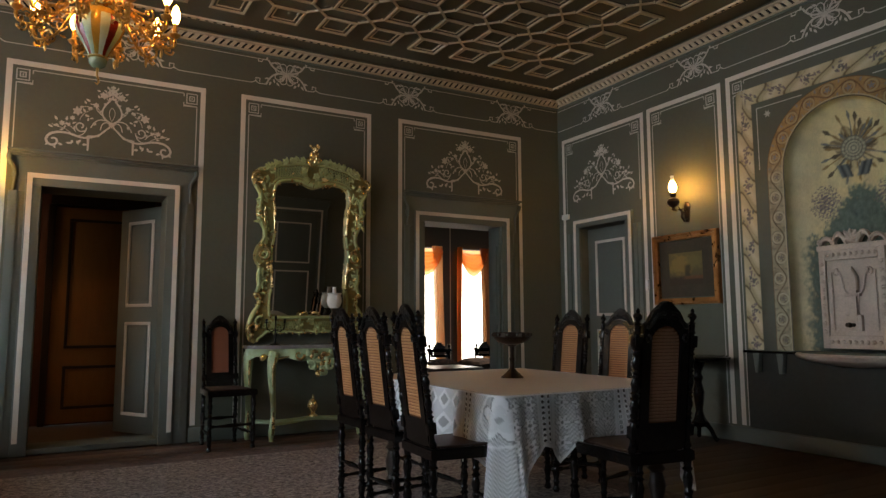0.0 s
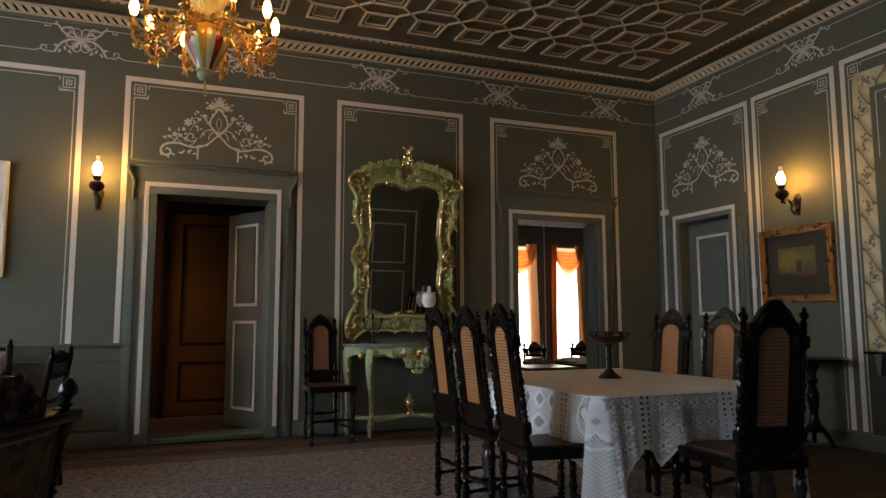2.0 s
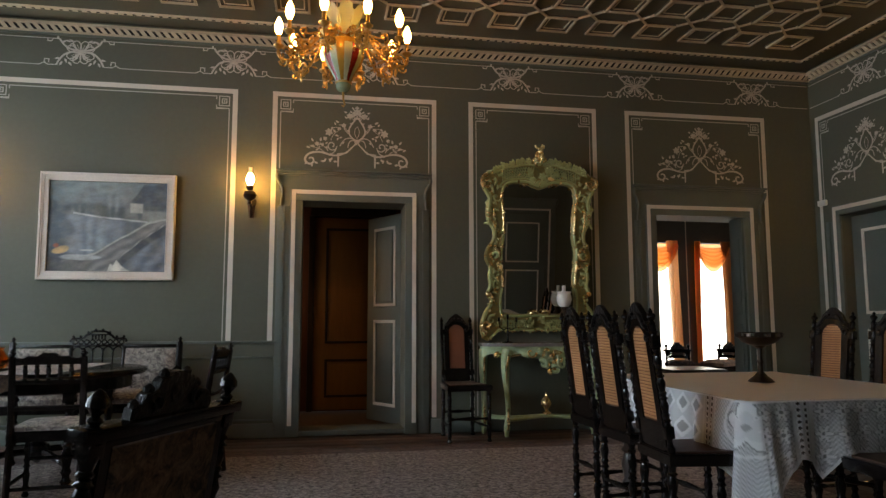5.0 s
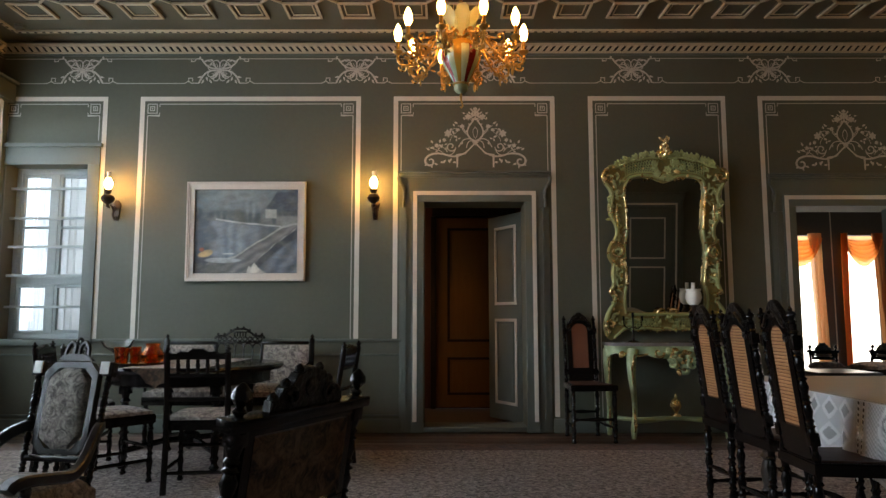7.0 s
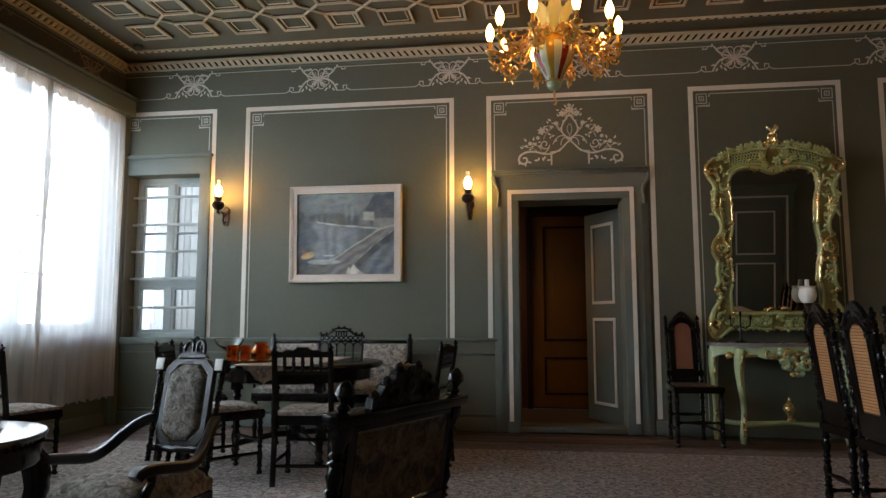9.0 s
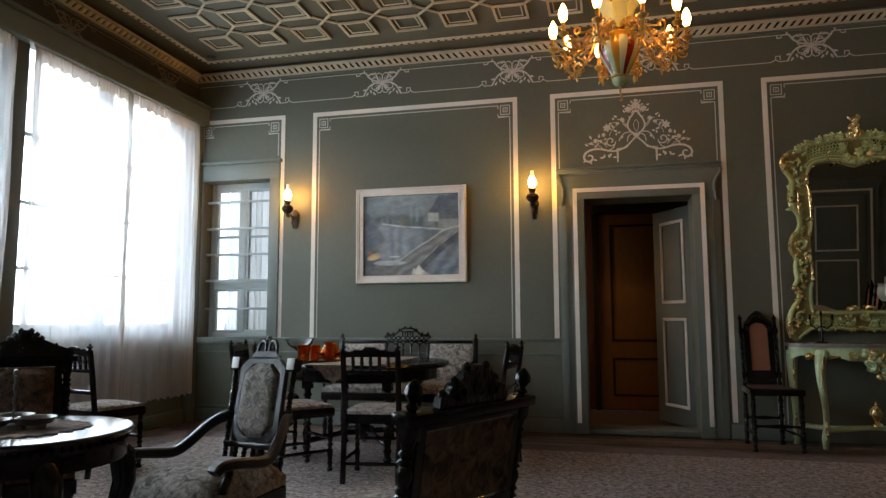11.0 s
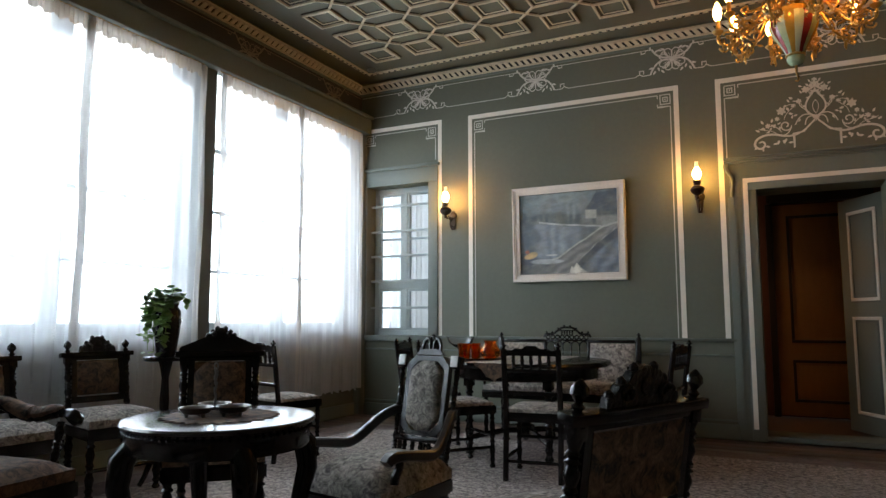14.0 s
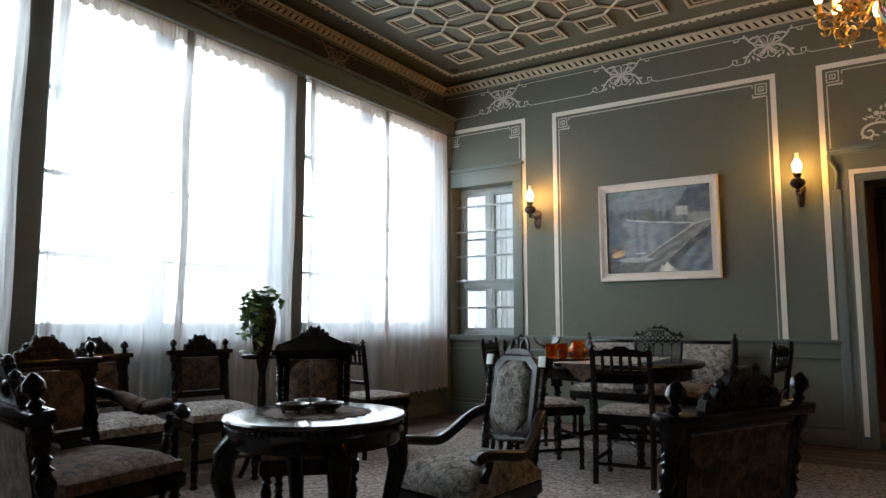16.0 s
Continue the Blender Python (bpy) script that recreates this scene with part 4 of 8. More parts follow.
def fresco(x, z):
    """Cream plaster with a painted trophy, two posies and a dark clump of trees."""
    k, k2 = wobble(x * 1.6, z * 1.1), wobble(z * 3.1, x * 3.7)
    c = lerp3((0.70, 0.57, 0.27), (0.84, 0.72, 0.40), 0.5 + 0.5 * k)
    c = lerp3(c, (0.60, 0.55, 0.40), 0.5 * soft(abs(x) - 0.36, 0.2))
    fine = 1.6 * noise.fractal(Vector((x * 34, z * 24, 0.3)), 0.8, 2.0, 3)
    soil = noise.fractal(Vector((x * 9, z * 7, 2.3)), 0.9, 2.0, 4)
    c = lerp3(c, (0.50, 0.42, 0.26), max(0.0, min(0.6, 0.25 + 0.5 * soil)))
    # trees, feathered at the edge
    edge = 0.315 + 0.09 * soft(-x, 0.1) + 0.03 * k2 + 0.025 * fine
    top = 1.74 + 0.36 * max(0.0, 1 - (abs(x - 0.02) / 0.30) ** 1.5) + 0.05 * k2 + 0.05 * fine - 0.45 * max(0.0, abs(x) - 0.26)
    tree = soft(edge - abs(x), 0.09) * soft(top - z, 0.10)
    c = lerp3(c, lerp3((0.040, 0.075, 0.070), (0.13, 0.18, 0.15), 0.5 + 0.35 * fine + 0.25 * k2), 0.95 * tree)
    # posies of small flowers
    for sx in (-0.25, 0.25):
        e = math.hypot(x - sx - 0.02 * k2, (z - 1.98) * 0.8)
        if e < 0.12:
            spot = 1.2 * noise.noise(Vector((x * 70, z * 70, 1.0)))
            c = lerp3(c, lerp3((0.12, 0.11, 0.13), (0.33, 0.25, 0.20), 0.5 + 0.5 * math.sin(x * 130 - z * 170)), 0.95 * soft(spot + 0.55 - e * 7, 0.35))
    # trophy: a round shield over spears, banners and drums
    dx, dz = x + 0.01, z - MZ
    r, a = math.hypot(dx, dz), math.atan2(dz, dx)
    if r < 0.34:
        flag = soft(0.165 + 0.03 * math.sin(a * 7 + 1) - r, 0.02) * (1.0 if dz > -0.06 else 0.4)
        c = lerp3(c, lerp3((0.11, 0.075, 0.045), (0.46, 0.34, 0.17), 0.5 + 0.5 * math.sin(a * 23 + 4 * k2)), 0.85 * flag)
        for ang, reach, kind in SPEARS:
            along = dx * math.cos(ang) + dz * math.sin(ang)
            if 0.05 < along < reach + 0.05:
                off = abs(dz * math.cos(ang) - dx * math.sin(ang))
                head = max(0.0, 1 - abs(along - reach) / 0.035) * (0.008 if kind else 0.014)
                c = lerp3(c, ((0.10, 0.075, 0.045), (0.30, 0.19, 0.07), (0.16, 0.17, 0.16))[kind], 0.95 * soft(0.0045 + head - off, 0.006) * soft(reach + 0.035 - along, 0.01))
        for sx in (-0.085, 0.085):
            q = (dx - sx) - 0.35 * (1 if sx > 0 else -1) * (dz + 0.15)
            drum = soft(0.046 - abs(q), 0.012) * soft(0.055 - abs(dz + 0.17), 0.014)
            c = lerp3(c, lerp3((0.045, 0.055, 0.065), (0.17, 0.19, 0.19), 0.5 + 0.5 * math.sin(q * 120)), drum)
        c = lerp3(c, (0.43, 0.41, 0.28), soft(0.098 - r, 0.01))
        for q in (0.020, 0.045, 0.068, 0.096):
            c = lerp3(c, (0.13, 0.12, 0.09), 0.85 * soft(0.005 - abs(r - q), 0.006))
        c = lerp3(c, (0.13, 0.12, 0.09), 0.5 * soft(0.024 - abs(r - 0.082), 0.01) * soft(math.sin(a * 16), 0.8))
    return c


k = 150
zs = [0.79 + (NZ - 0.79) * i / 170 for i in range(170)] + [NZ + NR * math.sin(radians(q * 0.9)) for q in range(0, 101)]
me = bpy.data.meshes.new("hollow")
vs = [hollow(math.pi * i / k, z) for z in zs for i in range(k + 1)]
me.from_pydata(vs, [], [(j * (k + 1) + i, j * (k + 1) + i + 1, (j + 1) * (k + 1) + i + 1, (j + 1) * (k + 1) + i) for j in range(len(zs) - 1) for i in range(k)])
me.polygons.foreach_set("use_smooth", [True] * len(me.polygons))
layer = me.color_attributes.new("paint", "FLOAT_COLOR", "POINT")
layer.data.foreach_set("color", [q for p in vs for q in (*fresco(p[0] - C, p[2]), 1.0)])
me.materials.append(M["fresco"])
ob = new("hollow", me)
ob.parent = niche
RO, X0, X1, B, ZT = 0.635, C - 0.905, C + 0.905, 0.155, 3.075


def painted_strip(name, line, across, colour_at, label=""):
    """A painted band on the wall: line holds (inner point, outer point) pairs, colour_at takes 0..1 across and metres along."""
    vs, cs, run = [], [], 0.0
    for j, (a, b) in enumerate(line):
        if j:
            p, q = line[j - 1]
            run += math.hypot((a[0] + b[0] - p[0] - q[0]) / 2, (a[1] + b[1] - p[1] - q[1]) / 2)
        for i in range(across + 1):
            u = i / across
            x, z = a[0] + (b[0] - a[0]) * u, a[1] + (b[1] - a[1]) * u
            vs.append((x, PY, z))
            cs += (*colour_at(u, run, x, z), 1.0)
    w = across + 1
    me = bpy.data.meshes.new(name)
    me.from_pydata(vs, [], [(j * w + i, j * w + i + 1, (j + 1) * w + i + 1, (j + 1) * w + i) for j in range(len(line) - 1) for i in range(across)])
    me.color_attributes.new("paint", "FLOAT_COLOR", "POINT").data.foreach_set("color", cs)
    me.materials.append(M["fresco"])
    ob = new(name, me)
    ob.parent = niche
    return tagged(ob, label)


def band_colour(u, d, x, z):
    """A running scroll with flowers: ochre in the arch, greyer on the uprights."""
    k = wobble(x * 2.3, z * 2.1)
    high = soft(z - NZ - 0.05, 0.35)
    c = lerp3(lerp3((0.45, 0.40, 0.27), (0.36, 0.31, 0.20), 0.5 + 0.5 * k), lerp3((0.50, 0.31, 0.12), (0.38, 0.22, 0.08), 0.5 + 0.5 * k), high)
    c = lerp3(c, tuple(q * 0.6 for q in c), max(0.0, min(0.8, 0.3 + 0.9 * noise.fractal(Vector((x * 16, z * 16, 5.0)), 0.9, 2.0, 3))))
    v, cell = (u - 0.5) * 0.155, d % 0.17
    sign = 1 if int(d / 0.17) % 2 else -1
    stem = v - 0.045 * math.sin(d * math.pi / 0.17)
    dark = lerp3((0.10, 0.075, 0.04), (0.13, 0.065, 0.03), high)
    c = lerp3(c, dark, 0.85 * soft(0.006 - abs(stem), 0.006))
    e, w = math.hypot(cell - 0.085, v - sign * 0.012), math.atan2(v - sign * 0.012, cell - 0.085)
    for q in (0.052, 0.034):
        c = lerp3(c, dark, 0.8 * soft(0.005 - abs(e - q - 0.004 * math.sin(w * 3)), 0.006))
    c = lerp3(c, lerp3((0.62, 0.56, 0.40), (0.56, 0.42, 0.22), high), 0.55 * soft(0.010 - abs(e - 0.043), 0.008))
    flower = 0.018 + 0.009 * math.cos(w * 5 + d)
    c = lerp3(c, lerp3((0.17, 0.16, 0.14), (0.20, 0.22, 0.25), high), 0.85 * soft(flower - e, 0.008))
    g = math.hypot(((d + 0.085) % 0.17) - 0.085, v + sign * 0.055)
    c = lerp3(c, lerp3((0.20, 0.18, 0.13), (0.24, 0.24, 0.24), high), 0.7 * soft(0.020 + 0.007 * math.cos(7 * math.atan2(v, cell)) - g, 0.010))
    c = lerp3(c, (0.075, 0.08, 0.06), 0.85 * soft(0.05 - u, 0.04))
    c = lerp3(c, (0.60, 0.52, 0.34), 0.6 * soft(0.025 - abs(u - 0.09), 0.02))
    return lerp3(c, (0.11, 0.075, 0.04), 0.8 * soft(u - 0.95, 0.04))


arch_line = [((C - NR, z), (C - RO, z)) for z in [0.79 + (NZ - 0.79) * i / 230 for i in range(230)]]
arch_line += [((C - NR * math.cos(a), NZ + NR * math.sin(a)), (C - RO * math.cos(a), NZ + RO * math.sin(a))) for a in [math.pi * i / 280 for i in range(281)]]
arch_line += [((C + NR, z), (C + RO, z)) for z in [NZ - (NZ - 0.79) * i / 230 for i in range(1, 231)]]
painted_strip("arch_band", arch_line, 28, band_colour, "ochre arch band painted with scrolls and flowers")

frnd = random.Random(5)
SPRIGS = [[(frnd.gauss(0, 0.020), frnd.gauss(0, 0.038), frnd.uniform(0, 3.14), frnd.uniform(0.011, 0.019), frnd.random()) for _ in range(24)] for _ in range(5)]


def ribbon_colour(u, d, x, z):
    """A twisted cream ribbon with brown creases and grey-blue sprigs."""
    k = wobble(x * 3.1, z * 2.7)
    turn = (d + 0.20 * u * u * (3 - 2 * u)) / 0.275
    ph, seg = turn % 1.0, int(turn)
    c = lerp3((0.60, 0.51, 0.32), (0.52, 0.43, 0.25), 0.5 + 0.5 * k)
    c = lerp3(c, (0.68, 0.60, 0.41), 0.7 * math.exp(-((ph - 0.45) / 0.16) ** 2))
    c = lerp3(c, (0.24, 0.185, 0.09), 0.85 * math.exp(-ph / 0.13) + 0.55 * math.exp(-(1 - ph) / 0.07))
    c = lerp3(c, (0.13, 0.095, 0.05), 0.95 * soft(0.034 - min(ph, 1 - ph), 0.03) + 0.5 * soft(0.010 - abs(ph - 0.20), 0.02))
    sx, sz = (u - 0.5) * B, ((d + 0.10) % 0.275) - 0.15
    for px, pz, an, ln, hue in SPRIGS[int((d + 0.10) / 0.275) % 5]:
        ax, az = sx - px, sz - pz
        if abs(ax) < 0.026 and abs(az) < 0.026:
            p, q = ax * math.cos(an) + az * math.sin(an), az * math.cos(an) - ax * math.sin(an)
            c = lerp3(c, lerp3((0.10, 0.11, 0.105), (0.24, 0.17, 0.17), hue), 0.85 * soft(1 - (p / ln) ** 2 - (q / (ln * 0.5)) ** 2, 0.5))
    c = lerp3(c, (0.16, 0.14, 0.09), 0.6 * soft(0.03 - u, 0.03) + 0.8 * soft(u - 0.965, 0.03))
    return c


side = [0.79 + (ZT - B - 0.79) * i / 330 for i in range(331)]
painted_strip("ribbon_border", [((X0, z if i < 330 else ZT), (X0 + B, z)) for i, z in enumerate(side)], 24, ribbon_colour, "twisted ribbon border painted with sprigs")
painted_strip("ribbon_border", [((X1, z if i < 330 else ZT), (X1 - B, z)) for i, z in enumerate(side)], 24, ribbon_colour, "twisted ribbon border painted with sprigs")
painted_strip("ribbon_border", [((X0 + (X1 - X0) * i / 280, ZT), (X0 + B + (X1 - X0 - 2 * B) * i / 280, ZT - B)) for i in range(281)], 24, ribbon_colour, "twisted ribbon border painted with sprigs")
bm = bmn()
for s in (1, -1):
    ribbon(bm, [(C + s * 0.70, NZ + 0.05), (C + s * 0.70, ZT - B - 0.05), (C + s * 0.28, ZT - B - 0.05)], 0.008, PY * 2)
    for a in range(0, 360, 60):
        leaf(bm, C + s * 0.60, ZT - B - 0.12, a, 0.035, 0.014, PY * 2)
part("spandrel_lines", bm, "thin", niche)


fountain = thing("wall_fountain", "carved pinkish stone wall fountain with a shell crest and spout", "fountain", EAST @ pose(C + 0.015, 0, 0))
bm = bmn()
box(bm, -0.25, 0.03, 0.82, 0.25, DEP - 0.01, 1.58, 0.012)
box(bm, -0.27, 0.015, 1.58, 0.27, DEP - 0.01, 1.62, 0.006)
part("slab", bm, "stone", fountain)
bm = bmn()
for a, b, c, d in ((-0.25, -0.20, 0.82, 1.58), (0.20, 0.25, 0.82, 1.58), (-0.20, 0.20, 1.50, 1.58), (-0.20, 0.20, 0.82, 0.92)):
    box(bm, a, 0.004, c, b, 0.029, d, 0.005)
for i in range(9):
    for s in (-0.225, 0.225):
        lathe(bm, [(0.017, 0), (0.013, 0.009), (0.002, 0.013)], 8, Matrix.Translation((s, 0.004, 0.95 + i * 0.065)) @ pose(0, 0, 0, 90))
    lathe(bm, [(0.017, 0), (0.013, 0.009), (0.002, 0.013)], 8, Matrix.Translation((-0.18 + i * 0.045, 0.004, 0.87)) @ pose(0, 0, 0, 90))
    lathe(bm, [(0.017, 0), (0.013, 0.009), (0.002, 0.013)], 8, Matrix.Translation((-0.18 + i * 0.045, 0.004, 1.54)) @ pose(0, 0, 0, 90))
part("carved_border", bm, "stone", fountain)
bm = bmn()
plate(bm, [(-0.04, 1.0), (0.04, 1.0), (0.035, 1.08), (0.02, 1.1), (0.02, 1.22), (0.04, 1.26), (0.045, 1.36), (0.0, 1.44), (-0.045, 1.36), (-0.04, 1.26), (-0.02, 1.22), (-0.02, 1.1), (-0.035, 1.08)], -0.006, 0.029, 0.008)
box(bm, -0.060, -0.004, 0.955, 0.060, 0.029, 1.075, 0.008)
box(bm, -0.055, -0.012, 1.215, 0.055, 0.029, 1.240, 0.006)
for s in (1, -1):
    tube(bm, [(s * x, 0.020, z) for x, z in bez((0.05, 1.24), (0.10, 1.28), (0.06, 1.36), (0.12, 1.42), 10)], 0.010, 6)
    tube(bm, [(s * x, 0.020, z) for x, z in spiral(0.125, 1.40, 0.030, 0.008, 120, -260, 12)], 0.008, 6)
    tube(bm, [(s * 0.165, 0.022, 0.96 + 0.05 * i) for i in range(10)], [0.006 + 0.004 * (i % 2) for i in range(10)], 6)
part("carved_relief", bm, "stone", fountain)
for s in (1, -1):
    for x0, x1, h, w in ((0.035, 0.150, 0.100, 0.030), (0.125, 0.255, 0.070, 0.026)):
        bm = bmn()
        back = [(x0 + (x1 - x0) * u, 1.621 + h * math.sin(math.pi * u) ** 0.7) for u in [i / 14 for i in range(15)]]
        under = [(x0 + 0.02 + (x1 - x0 - 0.03) * u, 1.621 + (h - w * (1.3 - 0.3 * u)) * math.sin(math.pi * u) ** 0.9) for u in [i / 14 for i in range(15)]]
        plate(bm, [(s * a, b) for a, b in back + under[::-1]], 0.028, 0.075, 0.004)
        tube(bm, [(s * a, 0.026, b - 0.006) for a, b in back], 0.009, 6)
        tube(bm, [(s * a, 0.034, b) for a, b in spiral(x1 - 0.008, 1.645, 0.024, 0.005, 90, -300, 12)], 0.008, 6)
        part("crest_lobe", bm, "stone", fountain)
for a in (35, 62, 90, 118, 145):
    bm = bmn()
    c, q = math.cos(radians(a)), math.sin(radians(a))
    tube(bm, [(c * d, 0.045 - 0.25 * d, 1.635 + q * d) for d in (0, 0.03, 0.06, 0.085, 0.10)], [0.012, 0.020, 0.021, 0.014, 0.003], 7)
    part("crest_petal", bm, "stone", fountain)
bm = bmn()
lathe(bm, [(0.02, 1.60), (0.045, 1.63), (0.05, 1.67), (0.03, 1.71), (0.006, 1.73)], 12, pose(0, 0.06, 0), 0.7)
part("crest_shell", bm, "stone", fountain)
bm = bmn()
lathe(bm, [(0.035, 0), (0.03, 0.02), (0.014, 0.03), (0.012, 0.08), (0.02, 0.09), (0.016, 0.12)], 12, Matrix.Translation((0, 0.03, 1.0)) @ pose(0, 0, 0, 90))
part("spout", bm, "bronze", fountain)
bm = bmn()
lathe(bm, [(0.05, 0.685), (0.20, 0.695), (0.36, 0.722), (0.44, 0.748), (0.46, 0.770), (0.45, 0.785), (0.40, 0.76), (0.1, 0.73)], 28, Matrix.Translation((0, 0.0, 0)), 0.6)
part("basin", bm, "stone", fountain)
bm = bmn()
box(bm, C - 0.92, -0.06, 0.765, C - 0.46, 0, 0.785, 0.004)
box(bm, C + 0.46, -0.06, 0.765, C + 0.92, 0, 0.785, 0.004)
part("shelf", bm, "black", niche, "thin black ledge")
# Darker paint below the ledge, with the ledge's shade mixed into its colour.
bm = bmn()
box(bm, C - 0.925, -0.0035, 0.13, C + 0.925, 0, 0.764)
part("dado_panel", bm, "dark_green", niche, "dark green painted ground with the ledge's shade in its colour")
for x in (C - 0.80, C - 0.58, C + 0.58, C + 0.80):
    bm = bmn()
    plate(bm, [(-0.012, 0.6), (0.012, 0.6), (0.03, 0.764), (-0.03, 0.764)], -0.05, -0.001)
    part("bracket", bm, "wood_paint", niche, m=pose(x, 0, 0))

# ---- neighbouring rooms seen through the doors ----
def shell(name, label, x0, x1, y0, y1, z1, mat, holes=()):
    """Three walls and a ceiling behind an opening in the north wall; holes pierce the far wall."""
    t = 0.15
    bm = bmn()
    x = x0
    for a, b, c, d in holes:
        box(bm, x, y1, 0, a, y1 + t, z1)
        box(bm, a, y1, d, b, y1 + t, z1)
        box(bm, a, y1, 0, b, y1 + t, c)
        x = b
    box(bm, x, y1, 0, x1, y1 + t, z1)
    box(bm, x0 - t, y0, 0, x0, y1 + t, z1)
    box(bm, x1, y0, 0, x1 + t, y1 + t, z1)
    w = part(name, bm, mat, label=label, kind="structure")
    bm = bmn()
    box(bm, x0 - t, y0, z1, x1 + t, y1 + t, z1 + 0.1)
    part("ceiling_" + name, bm, "ceiling", label="dark plain ceiling of a side room", kind="structure")
    return w


YB = YN + T
hall = shell("wall_hall", "dark red-brown hall wall behind the open door", -1.6, 1.5, YB, 8.25, 2.9, "red_wall")
bm = bmn()
box(bm, -0.14, 8.12, 2.28, 0.86, 8.249, 2.9)
part("trim_lintel", bm, "walnut", label="dark wooden lintel over the hall door", kind="structure")
hall_door = thing("door_4", "closed ochre-brown panelled door at the end of the hall", "door", pose(-0.09, 8.19, 0), kind="structure")
leaf_door(hall_door, "door_leaf", 0.86, 2.26, pose(0, 0, 0), mat="brown_door", line="walnut", panels=((0.16, 0.60), (0.78, 2.14)))
for x in (-0.07, 0.87):
    bm = bmn()
    box(bm, x, -0.03, 0, x + 0.065, 0.05, 2.28, 0.006)
    part("jamb", bm, "walnut", hall_door)

salon = shell("wall_salon", "dark brown wall of the next room with two tall windows", 2.6, 7.8, YB, 10.2, 3.3, "brown_wall", ((5.02, 5.62, 0.25, 2.30), (5.99, 6.55, 0.25, 2.30)))
bm = bmn()
box(bm, 3.5, 11.3, -0.5, 8.5, 11.4, 4.0)
part("backdrop", bm, "warm_glow", label="bright daylight outside the next room", kind="structure")
bm = bmn()
patch(bm, [(5.80, 0.3), (5.82, 0.3), (5.82, 2.9), (5.80, 2.9)], 10.196)
part("painted_line", bm, "mould", salon)


def swag(x0, x1, y, tails):
    """A peach silk curtain with a draped swag; tails hold (left, right) at the top and at the foot."""
    top = thing("swag_curtain", "peach silk swag curtain over a tall bright window", "curtain", pose(0, y, 0), "curtains of the next room")
    w = x1 - x0
    for q in range(6):
        bm = bmn()
        f0, f1 = q / 7, (q + 2.1) / 7
        g = []
        for j in range(9):
            v = f0 + (f1 - f0) * j / 8
            bow = 0.04 * math.sin(math.pi * j / 8)
            g.append([bm.verts.new((x0 + w * i / 24, -0.03 - 0.012 * q - bow, 2.28 - 0.05 * v - 0.40 * v * math.sin(math.pi * i / 24) ** (0.45 + 0.2 * v))) for i in range(25)])
        for j in range(8):
            for i in range(24):
                bm.faces.new((g[j][i], g[j][i + 1], g[j + 1][i + 1], g[j + 1][i]))
        part("swag_fold", bm, "peach", top)
    for a0, a1, b0, b1, mt in tails:
        bm = bmn()
        g = []
        for j in range(17):
            v = j / 16
            l, r = a0 + (b0 - a0) * v ** 0.7, a1 + (b1 - a1) * v
            g.append([bm.verts.new((l + (r - l) * i / 30, -0.09 + 0.035 * math.sin(i * 1.35 + v) + 0.012 * math.sin(i * 0.47 + 3 * v), 2.32 - 1.95 * v)) for i in range(31)])
        for j in range(16):
            for i in range(30):
                bm.faces.new((g[j][i], g[j][i + 1], g[j + 1][i + 1], g[j + 1][i]))
        part("tail", bm, mt, top)


swag(4.98, 5.60, 10.19, ((5.42, 5.61, 5.49, 5.64, "tail_silk"), (4.96, 5.06, 4.96, 5.04, "peach")))
swag(5.94, 6.50, 10.19, ((6.37, 6.54, 6.45, 6.56, "shaded_silk"), (5.92, 5.99, 5.90, 5.955, "peach")))

# carpet
bm = bmn()
box(bm, -4.0, YS + 0.15, -0.012, 3.30, 5.86, -0.004)
carpet = tagged(part("carpet", bm, "carpet_red"), "large worn brown and grey patterned carpet on the boards", "carpet")
bm = bmn()
box(bm, -3.7, YS + 0.4, -0.004, 3.05, 5.60, 0.0)
part("field", bm, "carpet", carpet)

# ---- chairs; every chair is built round its seat, front towards -y ----
def facing(x, y, heading, z=0.0):
    """A pose on the floor, facing a compass heading (0 is +y, 90 is +x)."""
    return pose(x, y, z, 0, 0, 180 - heading)


def turned(h, r=0.017, beads=3):
    """A turned leg or post, from 0 to h."""
    p = [(r * 0.8, 0.0), (r * 1.15, h * 0.03), (r * 0.75, h * 0.07)]
    for i in range(beads):
        z0, z1 = h * (0.10 + 0.86 * i / beads), h * (0.10 + 0.86 * (i + 1) / beads)
        d = z1 - z0
        p += [(r * 0.7, z0), (r * 1.05, z0 + d * 0.12), (r * 0.72, z0 + d * 0.22), (r * 1.12, z0 + d * 0.55), (r * 0.72, z0 + d * 0.80), (r * 1.15, z0 + d * 0.88), (r * 0.75, z0 + d * 0.96)]
    return p + [(r * 0.9, h)]


def finial(h=0.07, r=0.016):
    return [(r * 0.6, 0), (r * 1.1, h * 0.10), (r * 0.5, h * 0.22), (r * 1.25, h * 0.48), (r * 1.1, h * 0.62), (r * 0.45, h * 0.74), (r * 0.6, h * 0.84), (r * 0.15, h)]


